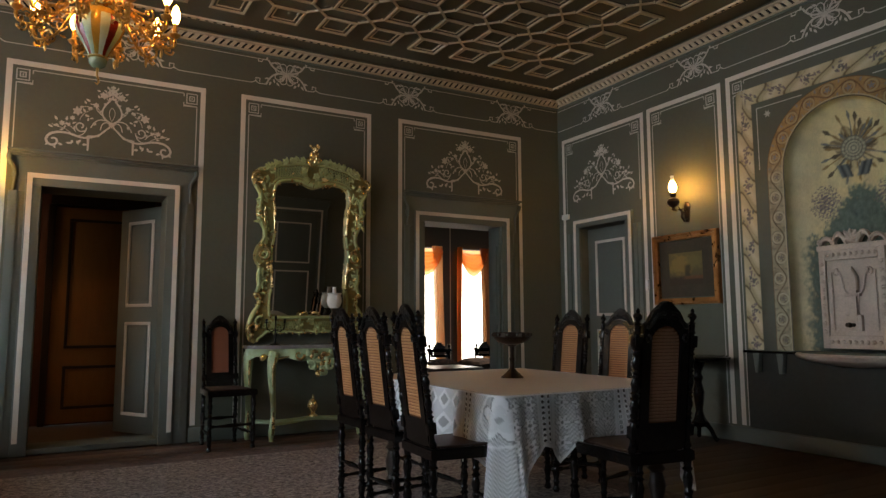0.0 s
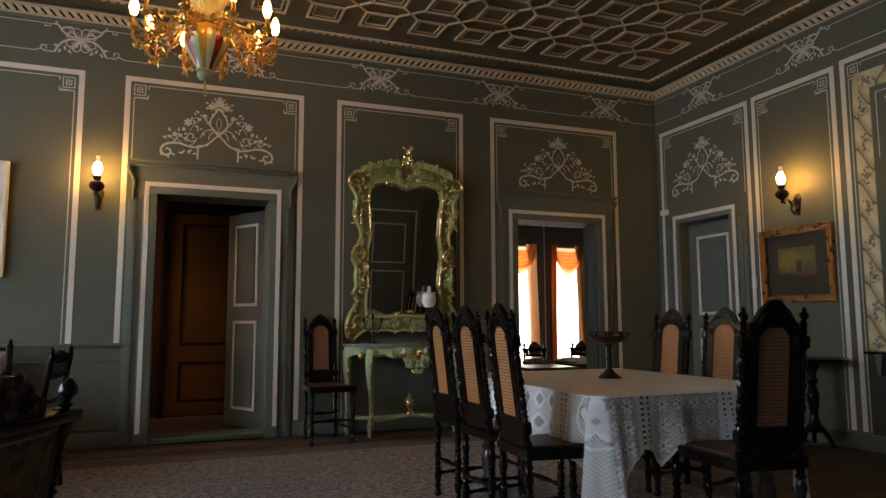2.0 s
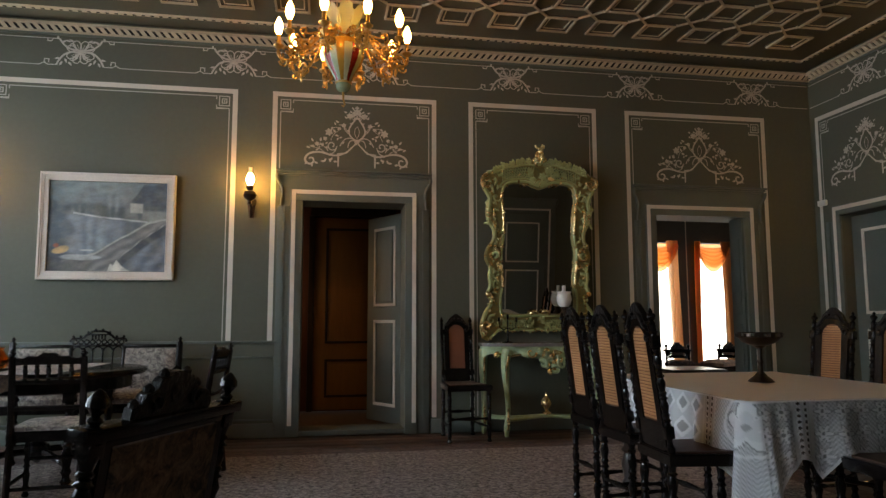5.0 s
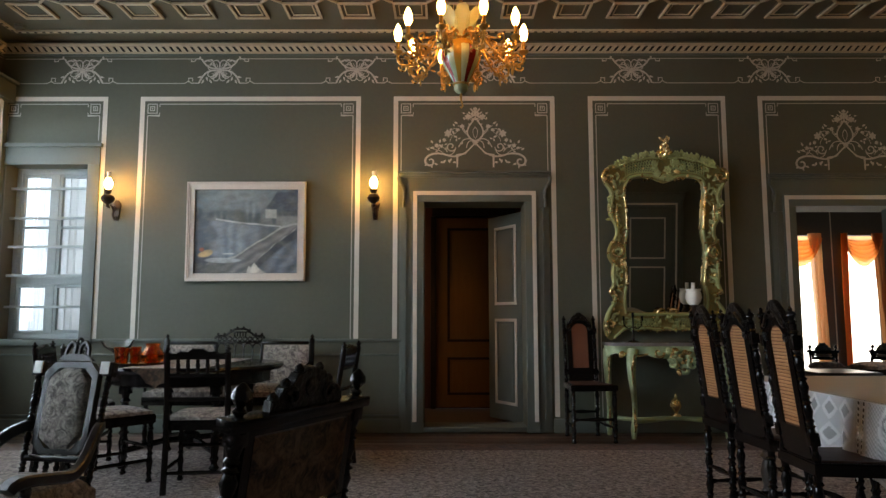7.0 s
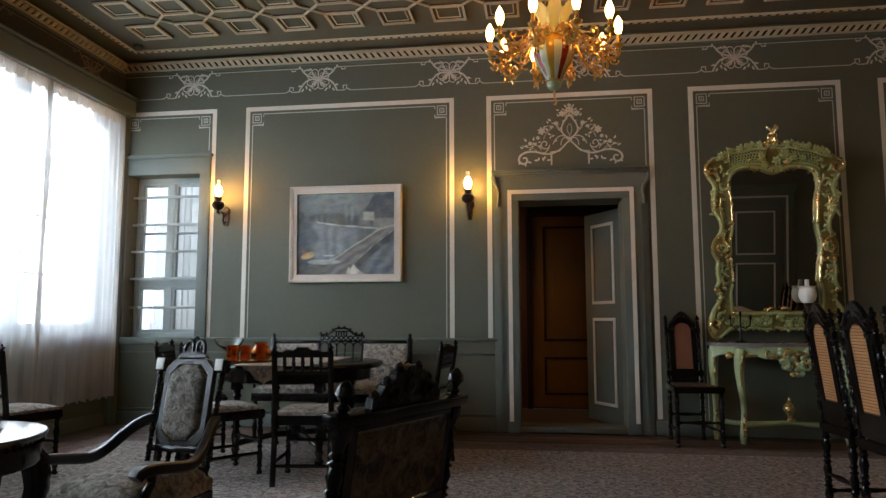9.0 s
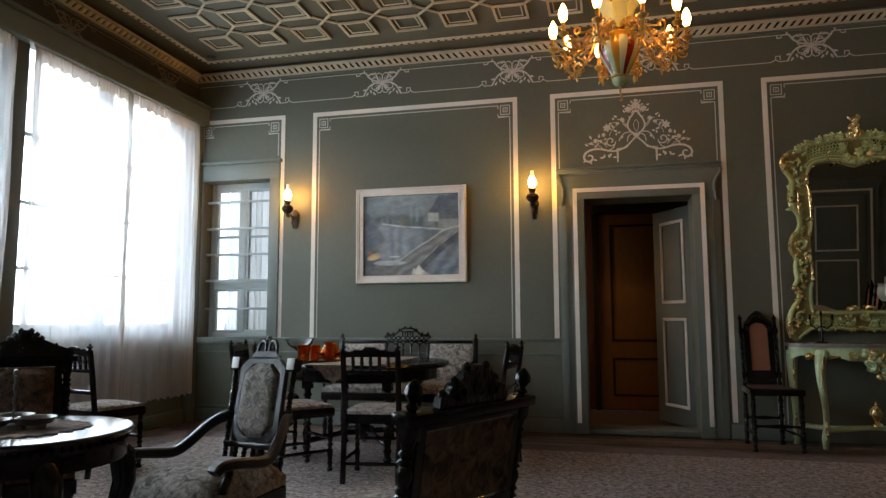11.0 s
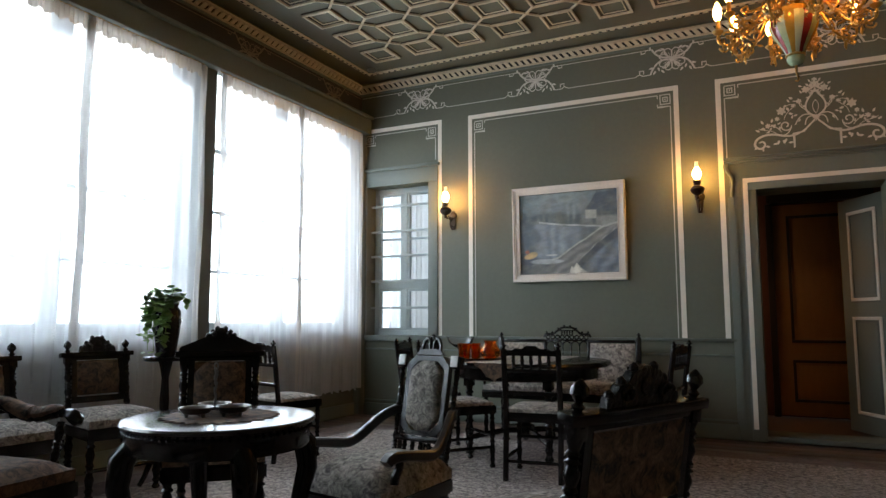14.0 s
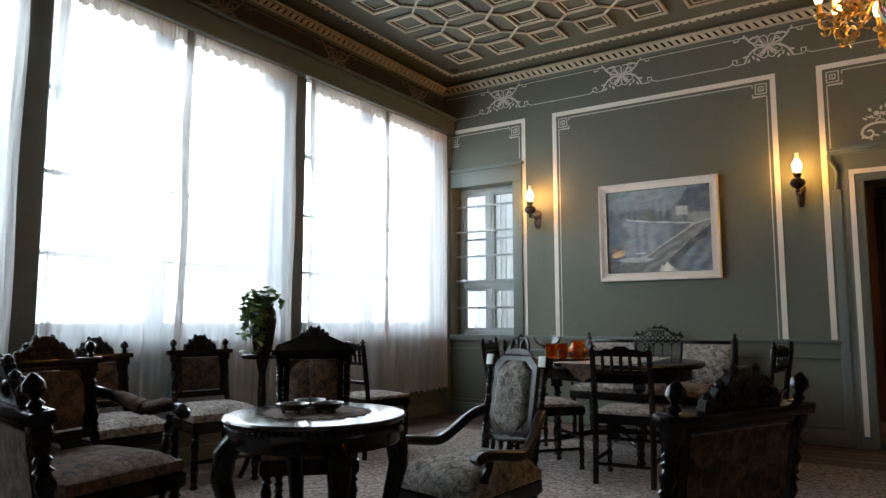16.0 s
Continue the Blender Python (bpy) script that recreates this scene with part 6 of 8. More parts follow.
def spindle_chair(label, at, group, seat_mat="tapestry", height=0.875):
    """Light black side chair: square posts, spindle gallery under a carved top rail, box stretchers."""
    c = thing("spindle_chair", label, "chair", at, group)
    w, dp, sz = 0.19, 0.19, 0.44
    bm = bmn()
    plate(bm, [(-w - 0.01, -dp - 0.01), (w + 0.01, -dp - 0.01), (w, dp), (-w, dp)], 0, 0.06, 0.006)
    part("seat_frame", bm, "black", c, m=lay(Matrix.Translation((0, 0, sz - 0.01))))
    stuffed_seat(c, seat_mat, w - 0.005, dp - 0.005, sz + 0.010, 0.019, 0.022)
    leg = None
    for s in (-1, 1):
        if leg is None:
            bm = bmn()
            lathe(bm, turned(sz - 0.07, 0.019, 2), 10)
            leg = part("leg", bm, "black", c, m=pose(s * (w - 0.012), -dp + 0.012, 0))
        else:
            again(leg, c, pose(s * (w - 0.012), -dp + 0.012, 0))
    post = None
    for s in (-1, 1):
        m = pose(s * (w - 0.012), dp - 0.002, 0)
        if post is None:
            bm = bmn()
            tube(bm, [(0, 0.03, 0), (0, 0.0, 0.3), (0, 0.0, sz), (0, 0.03, height - 0.20), (0, 0.055, height - 0.035)], 0.019, 8)
            lathe(bm, finial(0.05, 0.017), 8, pose(0, 0.056, height - 0.04))
            post = part("post", bm, "black", c, m=m)
        else:
            again(post, c, m)
    bk = Matrix.Translation((0, dp, 0)) @ pose(0, 0.0, sz, -6.5)
    t = height - sz
    bm = bmn()
    box(bm, -w + 0.005, -0.012, t - 0.185, w - 0.005, 0.012, t - 0.160, 0.004)
    box(bm, -w + 0.005, -0.012, t - 0.330, w - 0.005, 0.012, t - 0.305, 0.004)
    half = [(-w + 0.01, t - 0.075), (-w + 0.02, t - 0.035), (-w + 0.06, t - 0.045), (-w + 0.09, t - 0.025), (-0.06, t - 0.035), (-0.03, t - 0.010)]
    plate(bm, half + [(-x, z) for x, z in half[::-1]], -0.012, 0.012, 0.003)
    part("back_rail", bm, "black", c, m=bk)
    sp = None
    for i in range(5):
        m = bk @ pose(-0.115 + 0.0575 * i, 0, t - 0.160)
        if sp is None:
            bm = bmn()
            lathe(bm, turned(0.086, 0.013, 1), 8)
            sp = part("spindle", bm, "black", c, m=m)
        else:
            again(sp, c, m)
    for a, b in (((-w + 0.01, -dp + 0.01, 0.14), (-w + 0.01, dp, 0.14)), ((w - 0.01, -dp + 0.01, 0.14), (w - 0.01, dp, 0.14)), ((-w + 0.01, dp, 0.12), (w - 0.01, dp, 0.12)), ((-w + 0.01, -dp + 0.012, 0.22), (w - 0.01, -dp + 0.012, 0.22))):
        bm = bmn()
        tube(bm, [a, tuple((Vector(a) + Vector(b)) / 2), b], [0.010, 0.013, 0.010], 8)
        part("stretcher", bm, "black", c)
    return c


DG = "cane chairs round the dining table"
cane1 = cane_chair("cane", "cane_seat", "tall carved black chair with an arched cane back", facing(1.70, 3.84, 87), DG)
# Same chair, its cane coloured darker to look backlit.
cane_chair("cane_backlit", "cane_seat", "tall carved black chair with a cane back darkened as if backlit", facing(2.25, 2.35, 8), DG)
for x, y, h in ((1.67, 3.34, 86), (1.63, 2.82, 93), (2.87, 3.76, 262), (2.92, 3.32, 260)):
    copy_thing(cane1, facing(x, y, h))
cane_chair("russet", "cane_seat", "tall carved black chair with a russet back beside the console", facing(1.27, 6.14, 176, -0.012), "")

SG = "salon chairs round the small table"
salon_chair("salon_chair", "dark carved salon chair with brown tapestry and ball finials", facing(-0.635, 1.92, 295), SG, arms=False, w=0.30, depth=0.27, height=0.92)
oval_armchair("black open armchair with pale floral tapestry and sweeping arms", facing(-1.66, 2.65, 191))
salon_chair("salon_chair", "large black salon chair with brown floral tapestry behind the small table", facing(-2.445, 2.44, 137), SG, w=0.222, depth=0.25, height=0.975, seat_mat="brown_tap", arched=True)
salon_chair("armchair", "black carved armchair in brown tapestry facing the small table", facing(-2.80, 1.52, 84), SG, arms=True, w=0.27, depth=0.27, height=0.965, seat_mat="brown_tap")
salon_chair("salon_chair", "black carved chair with ball finials and tapestry seat", facing(-1.71, 0.99, 12), SG, arms=False, w=0.29, depth=0.22, height=0.95)
ws = salon_chair("salon_chair", "black salon chair with brown tapestry standing before the net curtains", facing(-3.80, 2.93, 105), "salon chairs under the windows", height=0.93)
copy_thing(ws, facing(-3.78, 2.22, 95))

TG = "spindle chairs round the oval table"
sc = spindle_chair("black spindle-back chair with a floral seat at the round table", facing(-1.52, 4.42, 353), TG)
for x, y, h in ((-2.15, 4.50, 40), (-2.62, 4.98, 78), (-0.90, 4.97, 279)):
    copy_thing(sc, facing(x, y, h))
copy_thing(sc, facing(-3.48, 4.19, 14))["label"] = "black spindle-back chair with a tapestry seat by the window curtain"
low = salon_chair("salon_chair", "low dark carved chair in brown tapestry in the next room", facing(5.08, 9.2, 200, -0.012), "chairs in the next room", w=0.20, depth=0.22, height=0.74, seat_mat="brown_tap")
copy_thing(low, facing(5.74, 9.25, 245, -0.012))

# settee against the north wall
settee = thing("settee", "black settee with two tapestry back panels and an openwork arched crest", "settee", facing(-1.86, 6.02, 180, -0.012))
W2, SD, SZ = 0.66, 0.24, 0.42
bm = bmn()
box(bm, -W2, -SD, SZ - 0.08, W2, SD, SZ - 0.01, 0.008)
part("seat_frame", bm, "black", settee)
stuffed_seat(settee, "tapestry", W2 - 0.01, SD - 0.01, SZ + 0.03, 0.045, 0.05)
for x, y in ((-W2 + 0.03, -SD + 0.03), (W2 - 0.03, -SD + 0.03), (0, -SD + 0.03), (-W2 + 0.03, SD - 0.03), (W2 - 0.03, SD - 0.03)):
    bm = bmn()
    lathe(bm, turned(SZ - 0.08, 0.022, 2), 10)
    part("leg", bm, "black", settee, m=pose(x, y, 0))
lean = pose(0, SD - 0.03, SZ - 0.04, -6)
for s in (-1, 1):
    bm = bmn()
    box(bm, s * W2 - 0.022, -0.02, 0, s * W2 + 0.022, 0.02, 0.50, 0.005)
    lathe(bm, finial(0.045, 0.016), 8, pose(s * W2, 0, 0.50))
    part("post", bm, "black", settee, m=lean)
    a, b = (s * 0.21, s * (W2 - 0.03))
    bm = bmn()
    pad(bm, min(a, b), max(a, b), 0.10, 0.445, -0.008, 0.03, 10)
    part("backrest", bm, "tapestry", settee, m=lean)
    bm = bmn()
    for x in (a, ):
        box(bm, x - 0.014, -0.014, 0.06, x + 0.014, 0.014, 0.47, 0.003)
    box(bm, min(a, b), -0.016, 0.45, max(a, b), 0.016, 0.478, 0.004)
    box(bm, min(a, b), -0.014, 0.06, max(a, b), 0.014, 0.092, 0.004)
    part("back_frame", bm, "black", settee, m=lean)
    bm = bmn()
    tube(bm, bez((s * W2, 0.2, SZ + 0.24), (s * W2, 0.05, SZ + 0.26), (s * W2, -0.15, SZ + 0.15), (s * W2, -0.20, SZ + 0.22), 10), 0.018, 8)
    lathe(bm, turned(0.2, 0.014, 2), 8, pose(s * W2, -0.17, SZ - 0.01))
    part("arm", bm, "black", settee)
bm = bmn()
box(bm, -0.215, -0.012, 0.462, 0.215, 0.012, 0.478, 0.003)
for q in range(5):
    x = -0.16 + 0.08 * q
    tube(bm, [(x + 0.036 * math.cos(radians(a)), 0, 0.424 + 0.036 * math.sin(radians(a))) for a in range(0, 181, 20)], 0.006, 6)
for q in range(9):
    x = -0.184 + 0.046 * q
    tube(bm, [(x + 0.019 * math.cos(radians(a)), 0, 0.500 + 0.019 * math.sin(radians(a))) for a in range(0, 361, 40)], 0.006, 5)
top_line = rounded([(-0.225, 0.500), (-0.21, 0.530), (-0.13, 0.525), (-0.10, 0.560), (-0.07, 0.565), (-0.065, 0.590), (0.065, 0.590), (0.07, 0.565), (0.10, 0.560), (0.13, 0.525), (0.21, 0.530), (0.225, 0.500)], 1)
tube(bm, [(x, 0, z) for x, z in top_line], 0.010, 7)
box(bm, -0.062, -0.012, 0.555, 0.062, 0.012, 0.568, 0.003)
for q in range(5):
    lathe(bm, turned(0.045, 0.008, 1), 6, pose(-0.05 + 0.025 * q, 0, 0.520))
for q in range(8):
    x = -0.20 + 0.4 * q / 7
    lathe(bm, [(0.003, -0.012), (0.011, -0.004), (0.011, 0.004), (0.003, 0.012)], 7, pose(x, 0, 0.545 if abs(x) > 0.12 else 0.58 if abs(x) > 0.07 else 0.602))
part("crest", bm, "black", settee, "openwork carved crest with small arches", m=lean)
for x in (-0.12, -0.04, 0.04, 0.12):
    bm = bmn()
    lathe(bm, turned(0.36, 0.008, 3), 8, pose(x, 0, 0.092))
    part("spindle", bm, "black", settee, m=lean)
bm = bmn()
box(bm, -0.195, -0.012, 0.06, 0.195, 0.012, 0.092, 0.003)
part("back_rail", bm, "black", settee, m=lean)

# ---- dining table, cloth and bowl ----
TX0, TX1, TY0, TY1, TZ = 1.71, 2.84, 2.58, 4.02, 0.708
tcx, tcy = (TX0 + TX1) / 2, (TY0 + TY1) / 2
table = thing("dining_table", "dark wooden dining table with turned legs under a lace cloth", "table", pose(tcx, tcy, 0))
bm = bmn()
box(bm, TX0 - tcx, TY0 - tcy, TZ - 0.035, TX1 - tcx, TY1 - tcy, TZ - 0.004, 0.012)
part("tabletop", bm, "walnut", table)
bm = bmn()
for a in ((TX0 - tcx + 0.08, TY0 - tcy + 0.08, TX1 - tcx - 0.08, TY0 - tcy + 0.105), (TX0 - tcx + 0.08, TY1 - tcy - 0.105, TX1 - tcx - 0.08, TY1 - tcy - 0.08), (TX0 - tcx + 0.08, TY0 - tcy + 0.105, TX0 - tcx + 0.105, TY1 - tcy - 0.105), (TX1 - tcx - 0.105, TY0 - tcy + 0.105, TX1 - tcx - 0.08, TY1 - tcy - 0.105)):
    box(bm, a[0], a[1], TZ - 0.13, a[2], a[3], TZ - 0.0355)
part("apron", bm, "walnut", table)
for x in (TX0 - tcx + 0.10, TX1 - tcx - 0.10):
    for y in (TY0 - tcy + 0.10, TY1 - tcy - 0.10):
        bm = bmn()
        lathe(bm, turned(TZ - 0.13, 0.042, 2), 12)
        part("leg", bm, "walnut", table, m=pose(x, y, 0))

cloth = thing("tablecloth", "white lace tablecloth with a scalloped hem draped over the dining table", "tablecloth", pose(tcx, tcy, 0))
hx, hy = (TX1 - TX0) / 2 + 0.012, (TY1 - TY0) / 2 + 0.012
bm = bmn()
n = 20
g = [[bm.verts.new((-hx + 2 * hx * i / n, -hy + 2 * hy * j / n, TZ + 0.001 + 0.0015 * math.sin(i * 1.7) * math.sin(j * 1.3))) for i in range(n + 1)] for j in range(n + 1)]
for j in range(n):
    for i in range(n):
        bm.faces.new((g[j][i], g[j][i + 1], g[j + 1][i + 1], g[j + 1][i]))
part("top_linen", bm, "linen", cloth)
bm = bmn()
lay = bm.verts.layers.float.new("cover")
rim = []
step, rc = 0.006, 0.05
def edge_line():
    for i in range(int(2 * (hx - rc) / step) + 1):
        yield (-hx + rc + i * step, -hy, 0, -1)
    for a in range(-90, 1, 6):
        yield (hx - rc + rc * math.cos(radians(a)), -hy + rc + rc * math.sin(radians(a)), math.cos(radians(a)), math.sin(radians(a)))
    for i in range(int(2 * (hy - rc) / step) + 1):
        yield (hx, -hy + rc + i * step, 1, 0)
    for a in range(0, 91, 6):
        yield (hx - rc + rc * math.cos(radians(a)), hy - rc + rc * math.sin(radians(a)), math.cos(radians(a)), math.sin(radians(a)))
    for i in range(int(2 * (hx - rc) / step) + 1):
        yield (hx - rc - i * step, hy, 0, 1)
    for a in range(90, 181, 6):
        yield (-hx + rc + rc * math.cos(radians(a)), hy - rc + rc * math.sin(radians(a)), math.cos(radians(a)), math.sin(radians(a)))
    for i in range(int(2 * (hy - rc) / step) + 1):
        yield (-hx, hy - rc - i * step, -1, 0)
    for a in range(180, 271, 6):
        yield (-hx + rc + rc * math.cos(radians(a)), -hy + rc + rc * math.sin(radians(a)), math.cos(radians(a)), math.sin(radians(a)))
rim = list(edge_line())
total = sum(math.hypot(a[0] - b[0], a[1] - b[1]) for a, b in zip(rim, rim[1:]))
cols = []
s = 0.0
for q, (x, y, nx, ny) in enumerate(rim):
    if q:
        s += math.hypot(x - rim[q - 1][0], y - rim[q - 1][1])
    corner = max(0.0, 1 - math.hypot(abs(x) - hx, abs(y) - hy) / 0.24) * (0.1 if x < 0 < y else 1.0)
    tip = abs((s / 0.27) % 1.0 - 0.5) * 2
    drop = 0.212 + 0.25 * corner ** 1.3 + 0.105 * tip ** 2.4 + 0.010 * abs(math.sin(s * 58))
    sc = (s if s < total / 2 else s - total) - 0.15
    block, su = math.floor(sc / 0.46), sc % 0.46
    col = []
    for j in range(81):
        v = j / 80
        d = drop * v
        wave = (0.020 * math.sin(s * 21) + 0.014 * math.sin(s * 37 + 1)) * v ** 1.2 + corner * 0.030 * math.sin(s * 66) * v
        out = 0.006 + 0.02 * v + wave + corner * 0.012 * v + (0.006 if j else 0)
        # how closely the lace is worked here
        cover = 0.70 + 0.24 * math.sin(s * 330) * math.sin(d * 330)
        if su < 0.070:
            e = math.hypot((su % 0.035) - 0.0175, (d % 0.024) - 0.012)
            cover = 0.12 if e < 0.0075 else 1.0 if e < 0.0125 else 0.78
        elif su < 0.085 or su > 0.445:
            cover = 0.92
        elif s < total * 0.55:
            # close-worked sprays and rings between the insertions
            a, e = math.atan2((d % 0.09) - 0.045, ((su - 0.085) % 0.09) - 0.045), math.hypot((d % 0.09) - 0.045, ((su - 0.085) % 0.09) - 0.045)
            petal = 0.026 + 0.012 * math.cos(6 * a)
            cover = 0.30 if e < 0.008 else 1.0 if e < petal else 0.40 if e < petal + 0.007 else cover
        elif block % 2 == 0:
            a = abs(((su - 0.085) % 0.12) - 0.06) / 0.06 + abs((d % 0.11) - 0.055) / 0.055
            cover = 0.50 if a < 0.55 else 1.0 if a < 0.95 else 0.80
        else:
            fx, fz = su - 0.265, d - 0.105
            a, e = math.atan2(fz, fx), math.hypot(fx, fz)
            petal = 0.040 + 0.062 * abs(math.cos(2.5 * a + 0.78)) ** 0.7
            cover = 0.55 if e < 0.014 else 1.0 if petal * 0.62 < e < petal else 0.90 if e < petal else 0.35 if e < petal + 0.008 else 0.97 if abs(e - 0.115) < 0.006 else cover
        if drop - d < 0.016:
            cover = 0.96
        if j < 2:
            cover = 1.0
        col.append((bm.verts.new((x + nx * out, y + ny * out, TZ - d + (0.001 if j == 0 else 0))), cover))
    cols.append(col)
for col in cols:
    for vert, cover in col:
        vert[lay] = cover
for q in range(len(cols)):
    a, b = cols[q], cols[(q + 1) % len(cols)]
    for j in range(80):
        bm.faces.new((a[j][0], b[j][0], b[j + 1][0], a[j + 1][0]))
part("lace_drop", bm, "lace", cloth, "openwork white lace hanging in folds")

bowl = thing("compote_bowl", "dark pierced metal footed bowl on the dining table", "bowl", pose(2.30, 3.34, TZ + 0.004) @ Matrix.Diagonal((1.13, 1.13, 1.06, 1)))
bm = bmn()
lathe(bm, [(0.058, 0), (0.056, 0.006), (0.03, 0.03), (0.013, 0.05), (0.011, 0.09), (0.016, 0.10), (0.010, 0.11), (0.012, 0.165), (0.03, 0.178)], 20)
part("foot", bm, "bronze", bowl)
bm = bmn()
lathe(bm, [(0.03, 0.178), (0.075, 0.195), (0.10, 0.222), (0.097, 0.222), (0.072, 0.199), (0.02, 0.186)], 24)
part("dish", bm, "bronze", bowl)
bm = bmn()
for z in (0.222, 0.243):
    tube(bm, [(0.102 * math.cos(a * 0.2618), 0.102 * math.sin(a * 0.2618), z) for a in range(25)], 0.003, 5)
for i in range(12):
    a = i * math.pi / 6
    box(bm, -0.012, -0.002, 0.222, 0.012, 0.002, 0.243, m=Matrix.Translation((0.102 * math.cos(a), 0.102 * math.sin(a), 0)) @ pose(0, 0, 0, 0, 0, math.degrees(a) + 90))
part("gallery", bm, "bronze", bowl)

# ---- gilded mirror and console ----
MX = 2.09
mirror = thing("wall_mirror", "rococo mirror in a pistachio-green and gilt carved frame", "mirror", NORTH @ pose(MX - 0.022, -0.03, 0.90, 3.8) @ Matrix.Diagonal((0.965, 1, 1, 1)))
bm = bmn()
box(bm, -0.40, -0.012, 0.18, 0.40, -0.004, 1.50)
part("mirror_glass", bm, "mirror", mirror, "old dark mirror glass")
rnd = random.Random(11)


def spaced(pts, n):
    """n + 1 points at even steps along a line."""
    run = [0.0]
    for a, b in zip(pts, pts[1:]):
        run.append(run[-1] + math.hypot(b[0] - a[0], b[1] - a[1]))
    out, k = [], 0
    for i in range(n + 1):
        d = run[-1] * i / n
        while k < len(run) - 2 and run[k + 1] < d:
            k += 1
        f = (d - run[k]) / max(1e-9, run[k + 1] - run[k])
        out.append((pts[k][0] + (pts[k + 1][0] - pts[k][0]) * f, pts[k][1] + (pts[k + 1][1] - pts[k][1]) * f))
    return out


OUT = (((0, 0.050), (0.10, 0.025), (0.20, 0.055), (0.30, 0.030), (0.40, 0.055), (0.47, 0.0), (0.52, -0.055)),
       ((0.52, -0.055), (0.585, -0.02), (0.605, 0.10), (0.57, 0.21), (0.505, 0.28), (0.50, 0.35), (0.56, 0.40), (0.50, 0.46), (0.53, 0.56), (0.505, 0.66), (0.55, 0.70), (0.56, 0.78), (0.53, 0.86), (0.475, 0.91), (0.475, 1.02), (0.53, 1.08), (0.555, 1.2), (0.52, 1.31), (0.54, 1.36), (0.60, 1.43), (0.60, 1.52), (0.53, 1.59)),
       ((0.53, 1.59), (0.44, 1.60), (0.36, 1.655), (0.26, 1.66), (0.16, 1.70), (0.08, 1.69), (0, 1.71)))
INN = (((0, 0.215), (0.2, 0.205), (0.33, 0.215), (0.365, 0.225)),
       ((0.365, 0.225), (0.378, 0.40), (0.350, 0.55), (0.378, 0.68), (0.378, 0.80), (0.36, 0.92), (0.345, 1.10), (0.372, 1.30), (0.36, 1.40)),
       ((0.36, 1.40), (0.33, 1.455), (0.22, 1.468), (0.13, 1.465), (0.06, 1.43), (0, 1.415)))


def contour(segs):
    half = []
    for seg, n in zip(segs, (18, 52, 18)):
        half += spaced(rounded(list(seg)), n)[:-1]
    end = segs[-1][-1]
    return half + [end] + [(-x, z) for x, z in half[:0:-1]]


fo, fi = contour(OUT), contour(INN)
n = len(fo)
bm = bmn()
profile = ((0.0, 0.0), (0.0, -0.020), (0.10, -0.040), (0.30, -0.030), (0.62, -0.034), (0.82, -0.052), (0.93, -0.046), (1.0, -0.014))
rings = [[bm.verts.new((a[0] + (b[0] - a[0]) * u, y, a[1] + (b[1] - a[1]) * u)) for a, b in zip(fo, fi)] for u, y in profile]
for a, b in zip(rings, rings[1:]):
    for i in range(n):
        bm.faces.new((a[i], a[(i + 1) % n], b[(i + 1) % n], b[i]))
# Darker olive than the carving: the recesses' shade is put into this colour.
part("carved_frame", bm, "mint_deep", mirror, "pistachio-green carved frame", sharp=60)


def between(i, u):
    i %= n
    return fo[i][0] + (fi[i][0] - fo[i][0]) * u, fo[i][1] + (fi[i][1] - fo[i][1]) * u


def scroll(bm, x, z, r, a0, turn, t, y=-0.05):
    tube(bm, [(p[0], y - 0.01 * math.sin(i * 0.4), p[1]) for i, p in enumerate(spiral(x, z, r, r * 0.2, a0, a0 + turn, 14))], [t * (1.1 - 0.045 * i) for i in range(15)], 7)


def blob(bm, x, y, z, r, stretch=1.0, rot=0):
    lathe(bm, [(r * 0.2, -r * 0.95), (r * 0.75, -r * 0.6), (r, 0), (r * 0.75, r * 0.6), (r * 0.2, r * 0.95)], 8, Matrix.Translation((x, y, z)) @ pose(0, 0, 0, 0, rot) @ Matrix.Diagonal((1, 0.7, stretch, 1)))


def carved_leaf(bm, x, y, z, ang, ln, wd):
    """A small carved leaf with a raised rib, curling at its tip."""
    m = Matrix.Translation((x, y, z)) @ pose(0, 0, 0, 0, -ang)
    rows = [[bm.verts.new(m @ Vector((ln * u, -0.012 - 0.016 * math.sin(u * 3.0) + 0.010 * abs(t), wd * t * math.sin(0.35 + 2.6 * u)))) for t in (-1, 0, 1)] for u in (0, 0.3, 0.6, 0.85, 1.0)]
    for p, q in zip(rows, rows[1:]):
        for t in (0, 1):
            bm.faces.new((p[t], p[t + 1], q[t + 1], q[t]))


def blossom(bm, x, z, r, y=-0.050):
    for a in range(0, 360, 60):
        carved_leaf(bm, x, y, z, a + 15, r, r * 0.36)
    blob(bm, x, y - 0.018, z, r * 0.25)


gilt, green = bmn(), bmn()
# inner moulding: green rail broken into gilt lengths by small collars
for i0, i1, gold in ((0, 18, 0), (18, 30, 0), (30, 40, 1), (40, 52, 0), (52, 68, 1), (68, 89, 0)):
    for sd in (1, -1):
        tube(gilt if gold else green, [(sd * between(i, 0.88)[0], -0.052, between(i, 0.88)[1]) for i in range(i0, i1)], 0.013, 7)
for i in (18, 30, 36, 40, 46, 52, 60, 68, 78):
    x, z = between(i, 0.90)
    for sd in (1, -1):
        blob(gilt, sd * x, -0.056, z, 0.017)
